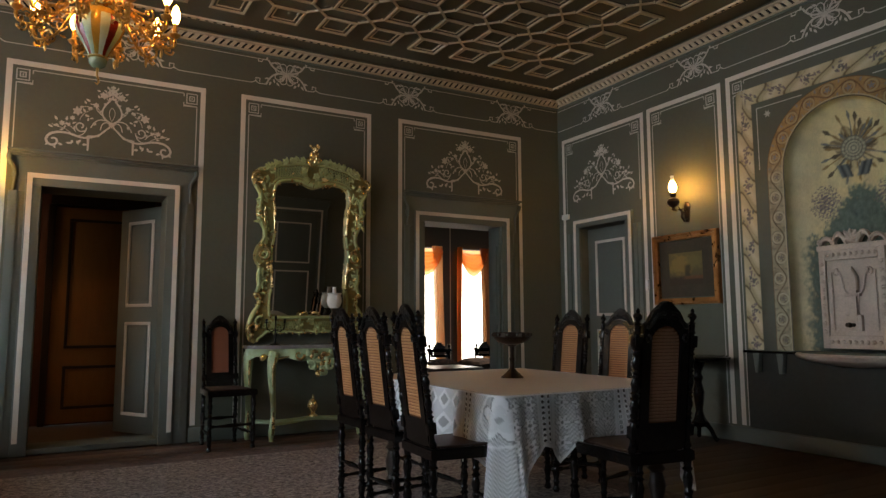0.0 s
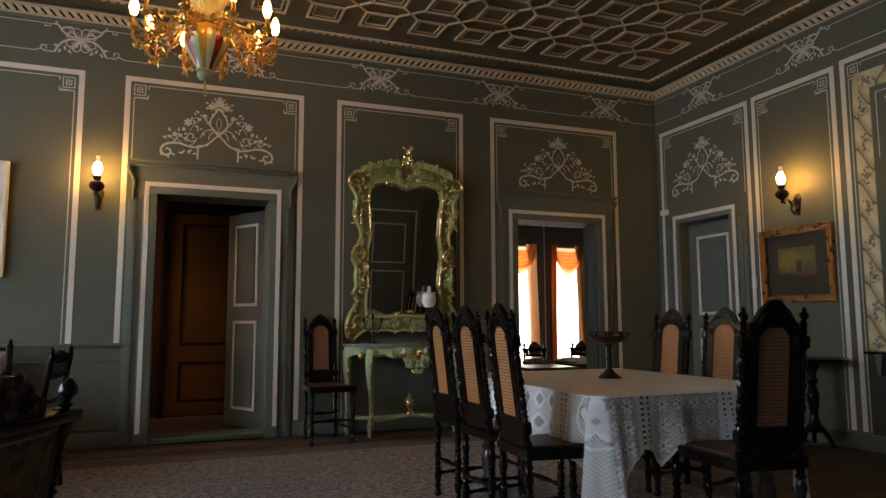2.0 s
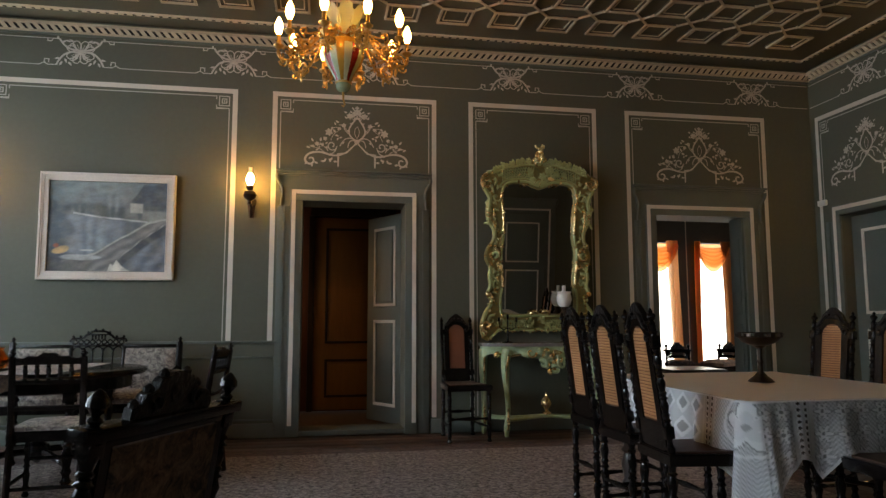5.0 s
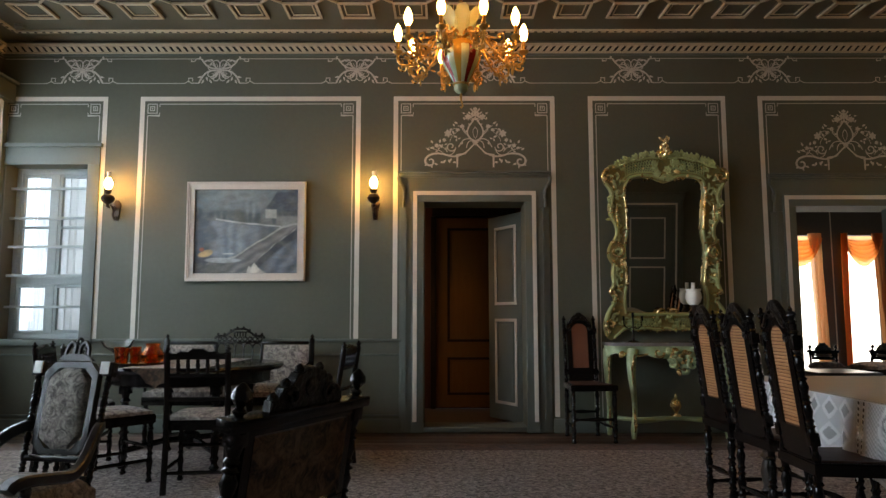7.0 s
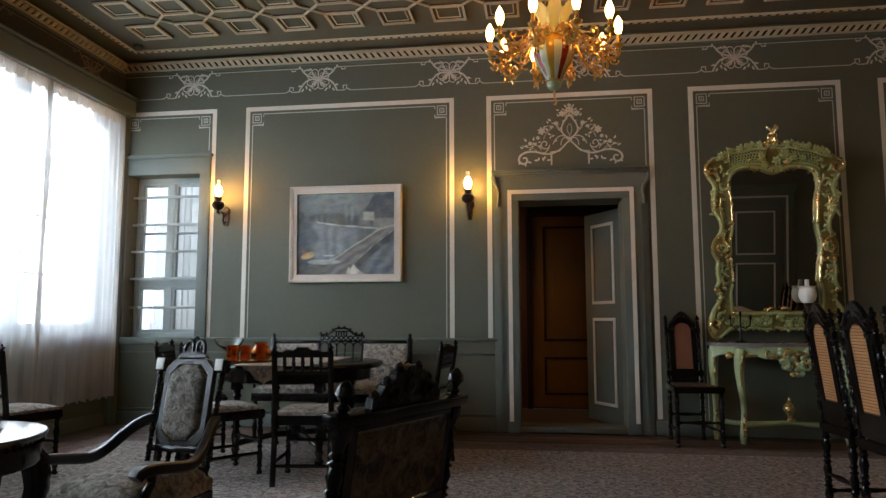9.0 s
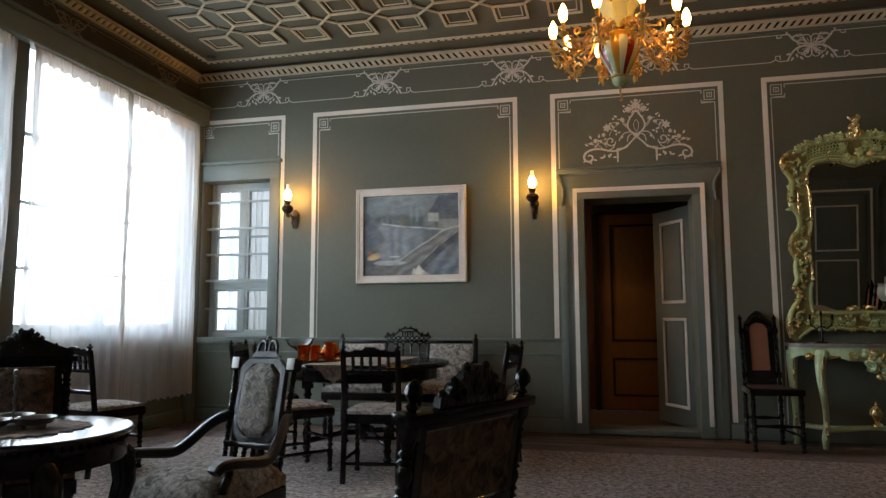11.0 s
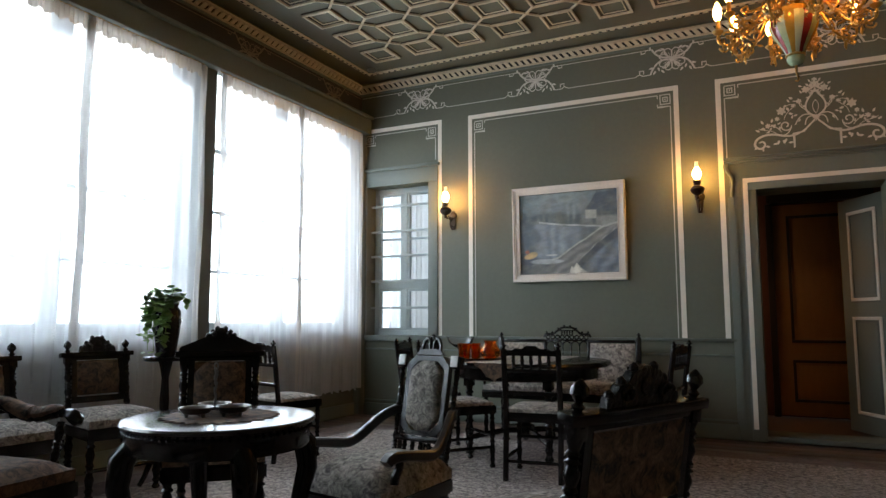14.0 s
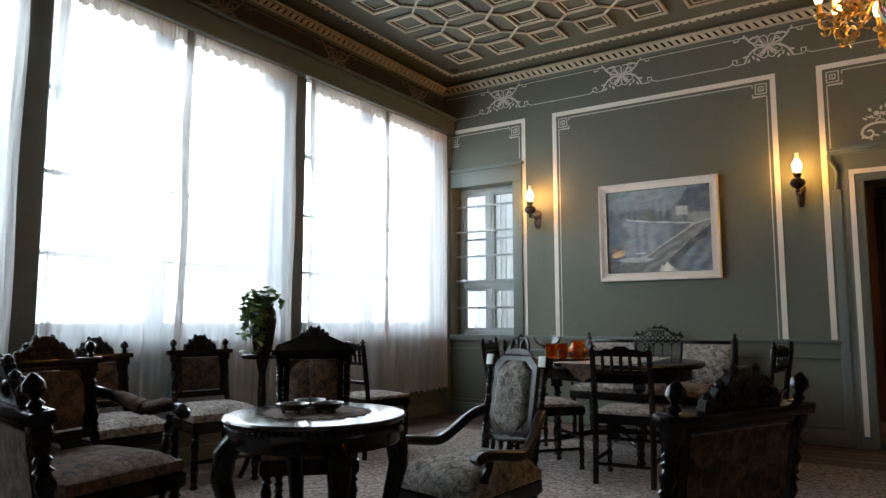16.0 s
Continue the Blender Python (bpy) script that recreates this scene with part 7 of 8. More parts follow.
# outer run of C-scrolls with gilt volutes at their meeting points
for i0, i1 in ((20, 31), (32, 41), (47, 56), (57, 66)):
    for sd in (1, -1):
        tube(green, [(sd * between(i, 0.10)[0], -0.050, between(i, 0.10)[1]) for i in range(i0, i1 + 1)], [0.010 + 0.012 * math.sin(math.pi * (i - i0 + 1) / (i1 - i0 + 2)) for i in range(i0, i1 + 1)], 7)
        tube(gilt, [(sd * between(i, 0.02)[0], -0.054, between(i, 0.02)[1]) for i in range(i0, i1 + 1)], 0.006, 5)
        for i in range(i0, i1, 2):
            x, z = between(i, rnd.uniform(0.32, 0.6))
            carved_leaf(green if i % 4 else gilt, sd * x, -0.042, z, rnd.uniform(0, 360), 0.055, 0.013)
            carved_leaf(gilt if i % 3 == 0 else green, sd * between(i, 0.3)[0], -0.042, z + 0.02, rnd.uniform(0, 360), 0.040, 0.010)
        for q in (i0, i1):
            blob(gilt, sd * between(q, 0.12)[0], -0.058, between(q, 0.12)[1], 0.018)
for i in range(0, n, 3):
    x, z = between(i, rnd.uniform(0.10, 0.70))
    carved_leaf(gilt, x, -0.052, z, rnd.uniform(0, 360), 0.030, 0.008)
    if i % 6 == 0:
        blob(gilt, between(i, 0.0)[0], -0.042, between(i, 0.0)[1], 0.012)
for sd in (1, -1):
    # ears, rosettes, bosses and feet
    scroll(gilt, sd * 0.545, 1.475, 0.070, 90 if sd > 0 else 90, -420 * sd, 0.020, -0.055)
    scroll(gilt, sd * 0.470, 0.775, 0.072, 90, 400 * sd, 0.019, -0.052)
    scroll(green, sd * 0.465, 0.775, 0.036, -90, -360 * sd, 0.014, -0.060)
    blob(gilt, sd * 0.525, -0.050, 0.40, 0.032)
    blob(gilt, sd * 0.42, -0.050, 0.655, 0.022)
    scroll(gilt, sd * 0.535, 0.095, 0.062, -90, 380 * sd, 0.018, -0.050)
    scroll(green, sd * 0.485, 0.150, 0.050, 60, -330 * sd, 0.013, -0.050)
    scroll(green, sd * 0.445, 0.50, 0.045, -60, 330 * sd, 0.012)
    scroll(green, sd * 0.440, 1.02, 0.034, 120, -330 * sd, 0.010)
    scroll(green, sd * 0.445, 1.33, 0.052, 0, 330 * sd, 0.013)
    tube(gilt, [(sd * x, -0.055, z) for x, z in rounded([(0.470, 0.90), (0.455, 1.0), (0.475, 1.10), (0.470, 1.22)])], 0.010, 6)
    for q in range(15):
        carved_leaf(green, sd * (0.505 + rnd.uniform(-0.03, 0.035)), -0.042, 1.08 + q * 0.015, (rnd.uniform(-60, 60)) if sd > 0 else 180 + rnd.uniform(-60, 60), rnd.uniform(0.04, 0.06), 0.014)
    for q in range(9):
        carved_leaf(green, sd * (0.47 + rnd.uniform(-0.04, 0.03)), -0.045, 0.50 + q * 0.017, rnd.uniform(0, 360), 0.045, 0.012)
        carved_leaf(green, sd * (0.46 + rnd.uniform(-0.05, 0.05)), -0.045, 1.40 + q * 0.017, rnd.uniform(0, 360), 0.05, 0.014)
    # leafy crest line with seeds standing above the top rail
    for i in range(72, 88):
        x, z = between(i, 0.05)
        carved_leaf(green, sd * x, -0.040, z - 0.012, (70 if sd > 0 else 110) + rnd.uniform(-45, 45), rnd.uniform(0.045, 0.07), 0.016)
        if i % 3 == 0:
            blob(gilt, sd * x, -0.060, z + 0.012, 0.013)
            blossom(green, sd * x, z + 0.005, 0.036)
    tube(green, [(sd * between(i, 0.16)[0], -0.052, between(i, 0.16)[1]) for i in range(70, 89)], 0.011, 6)
    tube(green, [(sd * between(i, 0.74)[0], -0.046, between(i, 0.74)[1]) for i in range(70, 89)], 0.009, 6)
    for x, z in ((0.17, 1.455), (0.13, 1.46), (0.34, 1.44)):
        blob(gilt, sd * x, -0.062, z, 0.015)
    tube(green, [(sd * between(i, 0.10)[0], -0.050, between(i, 0.10)[1]) for i in range(0, 19)], 0.011, 6)
    for i in range(1, 18, 2):
        x, z = between(i, 0.02)
        blob(gilt if i % 4 == 1 else green, sd * x, -0.050, z, 0.014)
    for q in range(7):
        scroll(green, sd * (0.30 + 0.022 * q), 0.125 + 0.015 * math.sin(q * 2), 0.026, 90 * q, 330, 0.007)
for q in range(24):
    a = rnd.uniform(0, 6.28)
    carved_leaf(green if q % 4 else gilt, 0.02 + 0.085 * math.cos(a), -0.048, 1.575 + 0.075 * math.sin(a), math.degrees(a) + rnd.uniform(-40, 40), 0.07, 0.020)
for x, z, r in ((0.10, 1.60, 0.05), (-0.10, 1.585, 0.04), (0.17, 1.57, 0.042), (0.03, 1.54, 0.045), (0.25, 1.56, 0.035)):
    blossom(green, x, z, r)
scroll(gilt, 0.05, 0.205, 0.055, 0, 180, 0.014, -0.052)
scroll(gilt, -0.03, 0.205, 0.055, 180, -180, 0.014, -0.052)
for q in range(16):
    carved_leaf(green, rnd.uniform(-0.16, 0.16), -0.045, 0.125 + rnd.uniform(-0.04, 0.06), rnd.uniform(0, 360), 0.055, 0.016)
part("green_carving", green, "mint", mirror, "pistachio-green leaves and scrolls", kind="stuff", sharp=70)
part("gilt_carving", gilt, "gilt", mirror, "gilt scrolls and highlights", kind="stuff", sharp=70)
bm = bmn()
for x, z, r, st in ((-0.03, 1.70, 0.040, 1.3), (0.015, 1.72, 0.036, 1.3), (-0.025, 1.755, 0.030, 1.3), (0.01, 1.785, 0.026, 1.3), (0.0, 1.815, 0.022, 1.3), (0.025, 1.842, 0.017, 1.3), (-0.06, 1.70, 0.022, 1.2), (0.055, 1.705, 0.024, 1.2)):
    blob(bm, x, -0.050, z, r, st, 10)
for q in range(16):
    carved_leaf(bm, rnd.uniform(-0.03, 0.03), -0.062, 1.66 + 0.010 * q, 90 + rnd.uniform(-60, 60), 0.055, 0.014)
part("crest_ornament", bm, "gilt", mirror, "gilt leaf crest", sharp=70)
# lattice panels in the top and bottom rails, over dark grounds
for u0, u1, i0, i1 in ((0.24, 0.68, 74, 84), (0.22, 0.66, 4, 13)):
    for sd in (1, -1):
        bm = bmn()
        strip = [[bm.verts.new((sd * between(i, u)[0], -0.0385 - 0.003 * (u > 0.4), between(i, u)[1])) for u in (u0, u1)] for i in range(i0, i1 + 1)]
        for a, b in zip(strip, strip[1:]):
            bm.faces.new((a[0], b[0], b[1], a[1]))
        part("lattice_ground", bm, "dark", mirror)
        bm = bmn()
        for i in range(i0 - 2, i1 + 1):
            for d in (0, 1):
                pts = [between(i if k == d else i + 2, u0 if k == 0 else u1) for k in (0, 1)]
                tube(bm, [(sd * pts[0][0], -0.044, pts[0][1]), (sd * pts[1][0], -0.047, pts[1][1])], 0.0055, 5)
        part("trellis", bm, "mint", mirror, "pistachio-green lattice")

console = thing("console_table", "pistachio-green carved console with gilt details and cabriole legs", "console", NORTH @ pose(MX, 0, -0.012))
bm = bmn()
half = [(-0.61, -0.001), (-0.62, -0.22), (-0.55, -0.30), (-0.42, -0.33), (-0.30, -0.385), (0, -0.40)]
pts = half + [(-x, y) for x, y in half[-2::-1]]
a, b = ([bm.verts.new((x, y, z)) for x, y in pts] for z in (0.815, 0.845))
k = len(pts)
bm.faces.new(a), bm.faces.new(b[::-1])
for i in range(k):
    bm.faces.new((a[i], b[i], b[(i + 1) % k], a[(i + 1) % k]))
part("marble_top", bm, "marble", console, "thin grey marble top")
bm = bmn()
fr = [Vector(p) * 0.97 for p in bez((-0.61, -0.02), (-0.66, -0.36), (-0.40, -0.26), (-0.28, -0.37), 14) + bez((-0.28, -0.37), (-0.1, -0.41), (0.1, -0.41), (0.28, -0.37), 12)[1:] + bez((0.28, -0.37), (0.40, -0.26), (0.66, -0.36), (0.61, -0.02), 14)[1:]]
dep = [0.085 + 0.02 * math.sin(i * 0.9) + (0.10 * max(0, 1 - abs(p.x) / 0.16) if abs(p.x) < 0.16 else 0) for i, p in enumerate(fr)]
a = [bm.verts.new((p.x, p.y, 0.814)) for p in fr]
b = [bm.verts.new((p.x, p.y, 0.814 - d)) for p, d in zip(fr, dep)]
c = [bm.verts.new((p.x * 0.96, p.y * 0.93, 0.814)) for p in fr]
d = [bm.verts.new((p.x * 0.96, p.y * 0.93, 0.814 - q)) for p, q in zip(fr, dep)]
for i in range(len(fr) - 1):
    for p, q in ((a, b), (b, d), (d, c)):
        bm.faces.new((p[i], p[i + 1], q[i + 1], q[i]))
part("apron", bm, "mint_pale", console)
bg, bgr = bmn(), bmn()
for i in range(34):
    x = rnd.uniform(-0.13, 0.13)
    blob(bgr if i % 3 else bg, x, -0.405, 0.80 - rnd.uniform(0.02, 0.26) * (1 - abs(x) / 0.2), 0.026, 1.3, rnd.uniform(0, 180))
for s in (1, -1):
    scroll(bg, s * 0.20, 0.76, 0.05, 0, 330 * s, 0.013, -0.40)
    scroll(bgr, s * 0.09, 0.66, 0.05, 120, 330 * s, 0.015, -0.41)
    tube(bg, [(s * (0.22 + 0.05 * i), -0.36 + 0.014 * i, 0.735 + 0.012 * math.sin(i * 1.6)) for i in range(7)], 0.010, 6)
    blob(bg, s * 0.50, -0.30, 0.74, 0.03, 1.2, 30)
part("shell_carving", bgr, "mint_pale", console, "carved green shell", kind="stuff", sharp=70)
part("gilt_carving", bg, "gilt", console, "gilt scrolls", kind="stuff", sharp=70)
for x, y, o in ((-0.40, -0.30, 1), (0.40, -0.30, 1), (-0.57, -0.08, 0.4), (0.57, -0.08, 0.4)):
    bm = bmn()
    sg = -1 if x < 0 else 1
    path = bez((x, y, 0.78), (x + sg * 0.07 * o, y - 0.06 * o, 0.60), (x - sg * 0.03 * o, y + 0.02, 0.35), (x + sg * 0.0, y + 0.01, 0.16), 12) + [(x + sg * 0.012 * o, y - 0.008, 0.08), (x + sg * 0.015 * o, y - 0.01, 0.035), (x + sg * 0.015 * o, y - 0.01, 0.0)]
    tube(bm, path, [0.048, 0.046, 0.043, 0.040, 0.036, 0.033, 0.030, 0.028, 0.026, 0.024, 0.023, 0.022, 0.024, 0.030, 0.022, 0.020], 9)
    lg = part("leg", bm, "mint_pale", console)
    bm = bmn()
    tube(bm, [(x, y - 0.046, 0.74), (x + sg * 0.03 * o, y - 0.07, 0.62), (x + sg * 0.02 * o, y - 0.05, 0.48)], [0.012, 0.010, 0.004], 6)
    part("gilt_mount", bm, "gilt", lg)
    bm = bmn()
    tube(bm, [(x, y - 0.012, 0.26), (x, y - 0.018, 0.12), (x + sg * 0.01 * o, y - 0.03, 0.06)], [0.006, 0.018, 0.010], 6)
    part("gilt_mount", bm, "gilt", lg)
bm = bmn()
for s in (1, -1):
    tube(bm, bez((s * 0.56, -0.08, 0.17), (s * 0.40, -0.20, 0.14), (s * 0.2, -0.12, 0.15), (0, -0.20, 0.17), 12), 0.020, 8)
    tube(bm, bez((s * 0.40, -0.28, 0.15), (s * 0.3, -0.25, 0.14), (s * 0.15, -0.2, 0.16), (0, -0.20, 0.17), 10), 0.018, 8)
part("stretcher", bm, "mint_pale", console)
bm = bmn()
lathe(bm, [(0.045, 0.185), (0.04, 0.20), (0.018, 0.21), (0.02, 0.225), (0.045, 0.26), (0.05, 0.29), (0.035, 0.325), (0.012, 0.345), (0.016, 0.36), (0.004, 0.385)], 14, pose(0, -0.20, 0))
part("urn", bm, "gilt", console, "gilt urn on the stretcher")

lamp = thing("oil_lamp", "oil lamp with a white opal glass shade on the console", "lamp", NORTH @ pose(MX + 0.214, -0.150, 0.833))
bm = bmn()
lathe(bm, [(0.055, 0), (0.05, 0.012), (0.02, 0.025), (0.014, 0.12), (0.03, 0.20), (0.045, 0.24), (0.045, 0.28), (0.02, 0.31), (0.03, 0.325), (0.03, 0.34)], 14)
part("base", bm, "bronze", lamp)
bm = bmn()
lathe(bm, [(0.04, 0.34), (0.062, 0.365), (0.074, 0.405), (0.070, 0.445), (0.062, 0.465), (0.072, 0.485), (0.068, 0.485), (0.05, 0.46)], 18)
part("shade", bm, "opal", lamp, "white opal glass shade")
bm = bmn()
lathe(bm, [(0.020, 0.47), (0.018, 0.54), (0.019, 0.545)], 12)
part("chimney", bm, "opal", lamp)
stick = thing("candlestick", "thin dark metal candlestick with two arms on the console", "candlestick", NORTH @ pose(MX - 0.36, -0.18, 0.833))
bm = bmn()
lathe(bm, [(0.05, 0), (0.045, 0.01), (0.012, 0.02), (0.008, 0.05), (0.012, 0.10), (0.006, 0.12), (0.007, 0.22), (0.012, 0.24), (0.010, 0.27)], 12)
part("stem", bm, "black", stick)
for s in (1, -1):
    bm = bmn()
    tube(bm, [(0, 0, 0.14), (s * 0.04, 0, 0.12), (s * 0.08, 0, 0.15), (s * 0.085, 0, 0.20)], 0.005, 6)
    lathe(bm, [(0.016, 0.20), (0.018, 0.205), (0.009, 0.21), (0.010, 0.24)], 10, pose(s * 0.085, 0, 0))
    part("arm", bm, "black", stick)

# ---- pictures ----
def picture(name, label, m, w, h, fw, frame_mat, mat_w=0.0, depth=0.045):
    """A framed picture hung on a wall: the middle of its face is the origin."""
    p = thing(name, label, "picture", m)
    o = lambda a, b: [(-a, -b), (0, -b), (a, -b), (a, 0), (a, b), (0, b), (-a, b), (-a, 0)]
    bm = bmn()
    holed(bm, o(w / 2, h / 2), o(w / 2 - fw * 0.45, h / 2 - fw * 0.45), -depth, -0.001)
    holed(bm, o(w / 2 - fw * 0.45, h / 2 - fw * 0.45), o(w / 2 - fw, h / 2 - fw), -depth * 0.75, -0.001)
    for a, b in ((w / 2 - fw * 0.2, h / 2 - fw * 0.2),):
        tube(bm, [(-a, -depth, -b), (a, -depth, -b), (a, -depth, b), (-a, -depth, b), (-a, -depth, -b)], fw * 0.13, 6)
    part("frame", bm, frame_mat, p)
    return p


pw, ph = 1.13, 0.95
pic = picture("landscape_painting", "grey-blue harbour landscape painting in a pale wooden frame", NORTH @ pose(-1.882, -0.004, 1.877, 1.2), pw, ph, 0.075, "frame_wood")
cw, ch = pw / 2 - 0.074, ph / 2 - 0.074

def harbour(u, v):
    """Misty harbour: hill, town, water with reflections, a long diagonal mole, boats."""
    k = wobble(u, v)
    up, vp = u + 0.012 * k, v + 0.012 * wobble(v * 1.7, u)
    c = lerp3((0.15, 0.20, 0.22), (0.25, 0.30, 0.31), soft(0.25 - abs(up - 0.4), 0.5) * soft(vp - 0.70, 0.3))
    streak = 0.5 + 0.5 * math.sin(up * 57 + 3 * math.sin(up * 23) + 4 * k) * (0.6 + 0.4 * math.sin(vp * 19 + up * 11))
    c = lerp3(c, (0.055, 0.075, 0.105), 0.92 * soft(below(up, vp, ((0, 0.5), (0.62, 0.74), (0.70, 0.80), (0.80, 0.98), (0.88, 0.97), (1, 1.02))), 0.03) * soft(vp - 0.66, 0.06) * soft(up - 0.64, 0.06))
    c = lerp3(c, lerp3((0.14, 0.17, 0.19), (0.30, 0.34, 0.35), streak), 0.5 * soft(0.90 - vp + 0.05 * math.sin(up * 40), 0.05) * soft(vp - 0.62, 0.05) * soft(up - 0.33, 0.05) * soft(0.70 - up, 0.05))
    c = lerp3(c, lerp3((0.06, 0.075, 0.085), (0.20, 0.22, 0.21), streak ** 2), 0.85 * soft(below(up, vp, ((0, 0.78), (0.3, 0.76), (0.6, 0.72), (1, 0.75))), 0.05) * soft(vp - 0.56, 0.04))
    water = soft(below(up, vp, ((0, 0.62), (0.2, 0.63), (0.5, 0.58), (0.85, 0.55), (1, 0.55))), 0.025)
    c = lerp3(c, lerp3((0.17, 0.21, 0.25), (0.29, 0.33, 0.37), 0.5 + 0.35 * math.sin(up * 41 + 2.2 * math.sin(up * 17) + 2.5 * k)), water)
    c = lerp3(c, (0.07, 0.09, 0.11), 0.8 * soft(0.19 + 0.03 * math.sin(vp * 18) - up, 0.07) * soft(0.74 - vp, 0.1))
    c = lerp3(c, (0.09, 0.105, 0.12), 0.75 * soft(up - 0.63, 0.10) * soft(0.56 - vp, 0.03))
    c = lerp3(c, (0.46, 0.46, 0.41), soft(0.055 - abs(up - 0.74), 0.02) * soft(0.055 - abs(vp - 0.71), 0.02))
    c = lerp3(c, (0.30, 0.31, 0.28), 0.9 * soft(up - 0.80, 0.08) * soft(0.08 - abs(vp - 0.60), 0.04))
    for a, b, e in (((0.2, 0.645), (0.45, 0.60), 0.010), ((0.45, 0.605), (0.84, 0.555), 0.008)):
        if a[0] < up < b[0]:
            c = lerp3(c, (0.55, 0.57, 0.56), soft(e - abs(below(up, vp, (a, b))), 0.012))
    mole_top = ((0.0, 0.06), (0.15, 0.13), (0.40, 0.21), (0.60, 0.37), (0.85, 0.56), (1.0, 0.60))
    mole_low = ((0.0, -0.3), (0.50, 0.0), (0.62, 0.16), (0.80, 0.36), (1.0, 0.53))
    c = lerp3(c, (0.045, 0.055, 0.07), 0.95 * soft(below(up, vp, mole_low), 0.02) * soft(0.12 - below(up, vp, mole_low), 0.06))
    c = lerp3(c, lerp3((0.10, 0.12, 0.16), (0.20, 0.24, 0.29), 0.5 + 0.5 * math.sin((up - vp * 0.6) * 40)), 0.9 * soft(below(up, vp, mole_low) - 0.10, 0.05) * soft(up - 0.6, 0.1))
    deck = soft(below(up, vp, mole_top), 0.02) * soft(-below(up, vp, mole_low), 0.02)
    c = lerp3(c, lerp3((0.13, 0.135, 0.135), (0.25, 0.245, 0.23), 0.5 + 0.5 * math.sin((up * 0.7 - vp) * 60 + 2 * k)), deck)
    c = lerp3(c, (0.48, 0.48, 0.44), 0.85 * soft(0.012 - abs(below(up, vp, mole_top) - 0.01), 0.012) * soft(up - 0.12, 0.05))
    c = lerp3(c, (0.40, 0.40, 0.37), 0.7 * soft(0.009 - abs(below(up, vp, mole_low) + 0.012), 0.012) * soft(up - 0.55, 0.1) * (0.5 + 0.5 * math.sin(up * 60)))
    c = lerp3(c, (0.05, 0.055, 0.065), 0.75 * soft(0.20 - vp, 0.08) * soft(0.30 - up, 0.2))
    c = lerp3(c, (0.45, 0.47, 0.47), soft(0.10 - math.hypot((up - 0.28) * 0.6, (vp - 0.155) * 3.0), 0.03))
    c = lerp3(c, (0.55, 0.57, 0.56), soft(0.03 - math.hypot((up - 0.33) * 0.5, (vp - 0.235) * 3.0), 0.02))
    c = lerp3(c, (0.60, 0.40, 0.17), soft(0.062 - math.hypot((up - 0.11) * 0.9, (vp - 0.235) * 1.5 - (up - 0.11) * 0.4), 0.02))
    c = lerp3(c, (0.42, 0.13, 0.07), soft(0.022 - math.hypot(up - 0.07, vp - 0.285), 0.02))
    c = lerp3(c, (0.70, 0.66, 0.58), soft(below(up, vp, ((0, -1), (0.505, -0.02), (0.53, 0.09), (0.555, 0.07), (0.58, 0.13), (0.62, 0.07), (0.70, 0.0), (1, -1))), 0.02))
    dab = noise.fractal(Vector((u * 9 + v * 5, v * 15 - u * 6, 7.0)), 0.9, 2.0, 3)
    tint = noise.fractal(Vector((u * 8, v * 8, 11.0)), 0.8, 2.0, 3)
    c = lerp3(c, (0.20, 0.19, 0.15), max(0.0, min(0.5, 0.15 + 0.5 * tint)))
    return tuple(max(0.01, (1.08 + 0.28 * dab) * q) for q in lerp3(c, (0.25, 0.27, 0.28), 0.06 + 0.06 * k))


painting("canvas", 2 * cw, 2 * ch, -0.022, harbour, pic, 150)
bm = bmn()
for y0, a, b, r in ((-0.036, cw + 0.004, ch + 0.004, 0.006), (-0.046, pw / 2 - 0.006, ph / 2 - 0.006, 0.007)):
    tube(bm, [(-a, y0, -b), (a, y0, -b), (a, y0, b), (-a, y0, b), (-a, y0, -b)], r, 6)
part("fillet", bm, "frame_wood", pic)
bm = bmn()
a, b = cw - 0.001, ch - 0.001
tube(bm, [(-a, -0.025, -b), (a, -0.025, -b), (a, -0.025, b), (-a, -0.025, b), (-a, -0.025, -b)], 0.003, 4)
part("sight_edge", bm, "bronze", pic)

epic = picture("small_painting", "small dark golden landscape print in a dark mount and gilt frame", EAST @ pose(-4.58, -0.004, 1.535, 1.0), 0.775, 0.68, 0.060, "old_gilt")
bm = bmn()
box(bm, -0.315, -0.020, -0.27, 0.315, -0.012, 0.27)
mount = part("mount", bm, "p_brown", epic)


def parkland(u, v):
    """Dim golden parkland: yellowing trees over a brown meadow with a dark path."""
    k, f = wobble(u * 1.3, v * 1.3), noise.fractal(Vector((u * 9, v * 9, 4.0)), 0.8, 2.0, 4)
    c = lerp3((0.10, 0.085, 0.035), (0.17, 0.13, 0.045), v)
    c = lerp3(c, (0.30, 0.20, 0.05), soft(0.30 - math.hypot((u - 0.36) * 0.9, v - 0.62) + 0.10 * f, 0.2))
    c = lerp3(c, (0.20, 0.16, 0.05), soft(0.20 - math.hypot(u - 0.76, v - 0.70) + 0.10 * f, 0.2))
    c = lerp3(c, (0.045, 0.040, 0.020), 0.85 * soft(0.07 - abs(u - 0.56 - 0.05 * k), 0.08) * soft(0.62 - v, 0.1))
    c = lerp3(c, (0.05, 0.032, 0.018), soft(0.25 - v + 0.06 * f, 0.10))
    return lerp3(c, (0.20, 0.09, 0.03), 0.7 * soft(0.05 - abs(v - 0.22), 0.05) * soft(u - 0.45, 0.2))


painting("print", 0.40, 0.31, -0.0206, parkland, mount, 60)

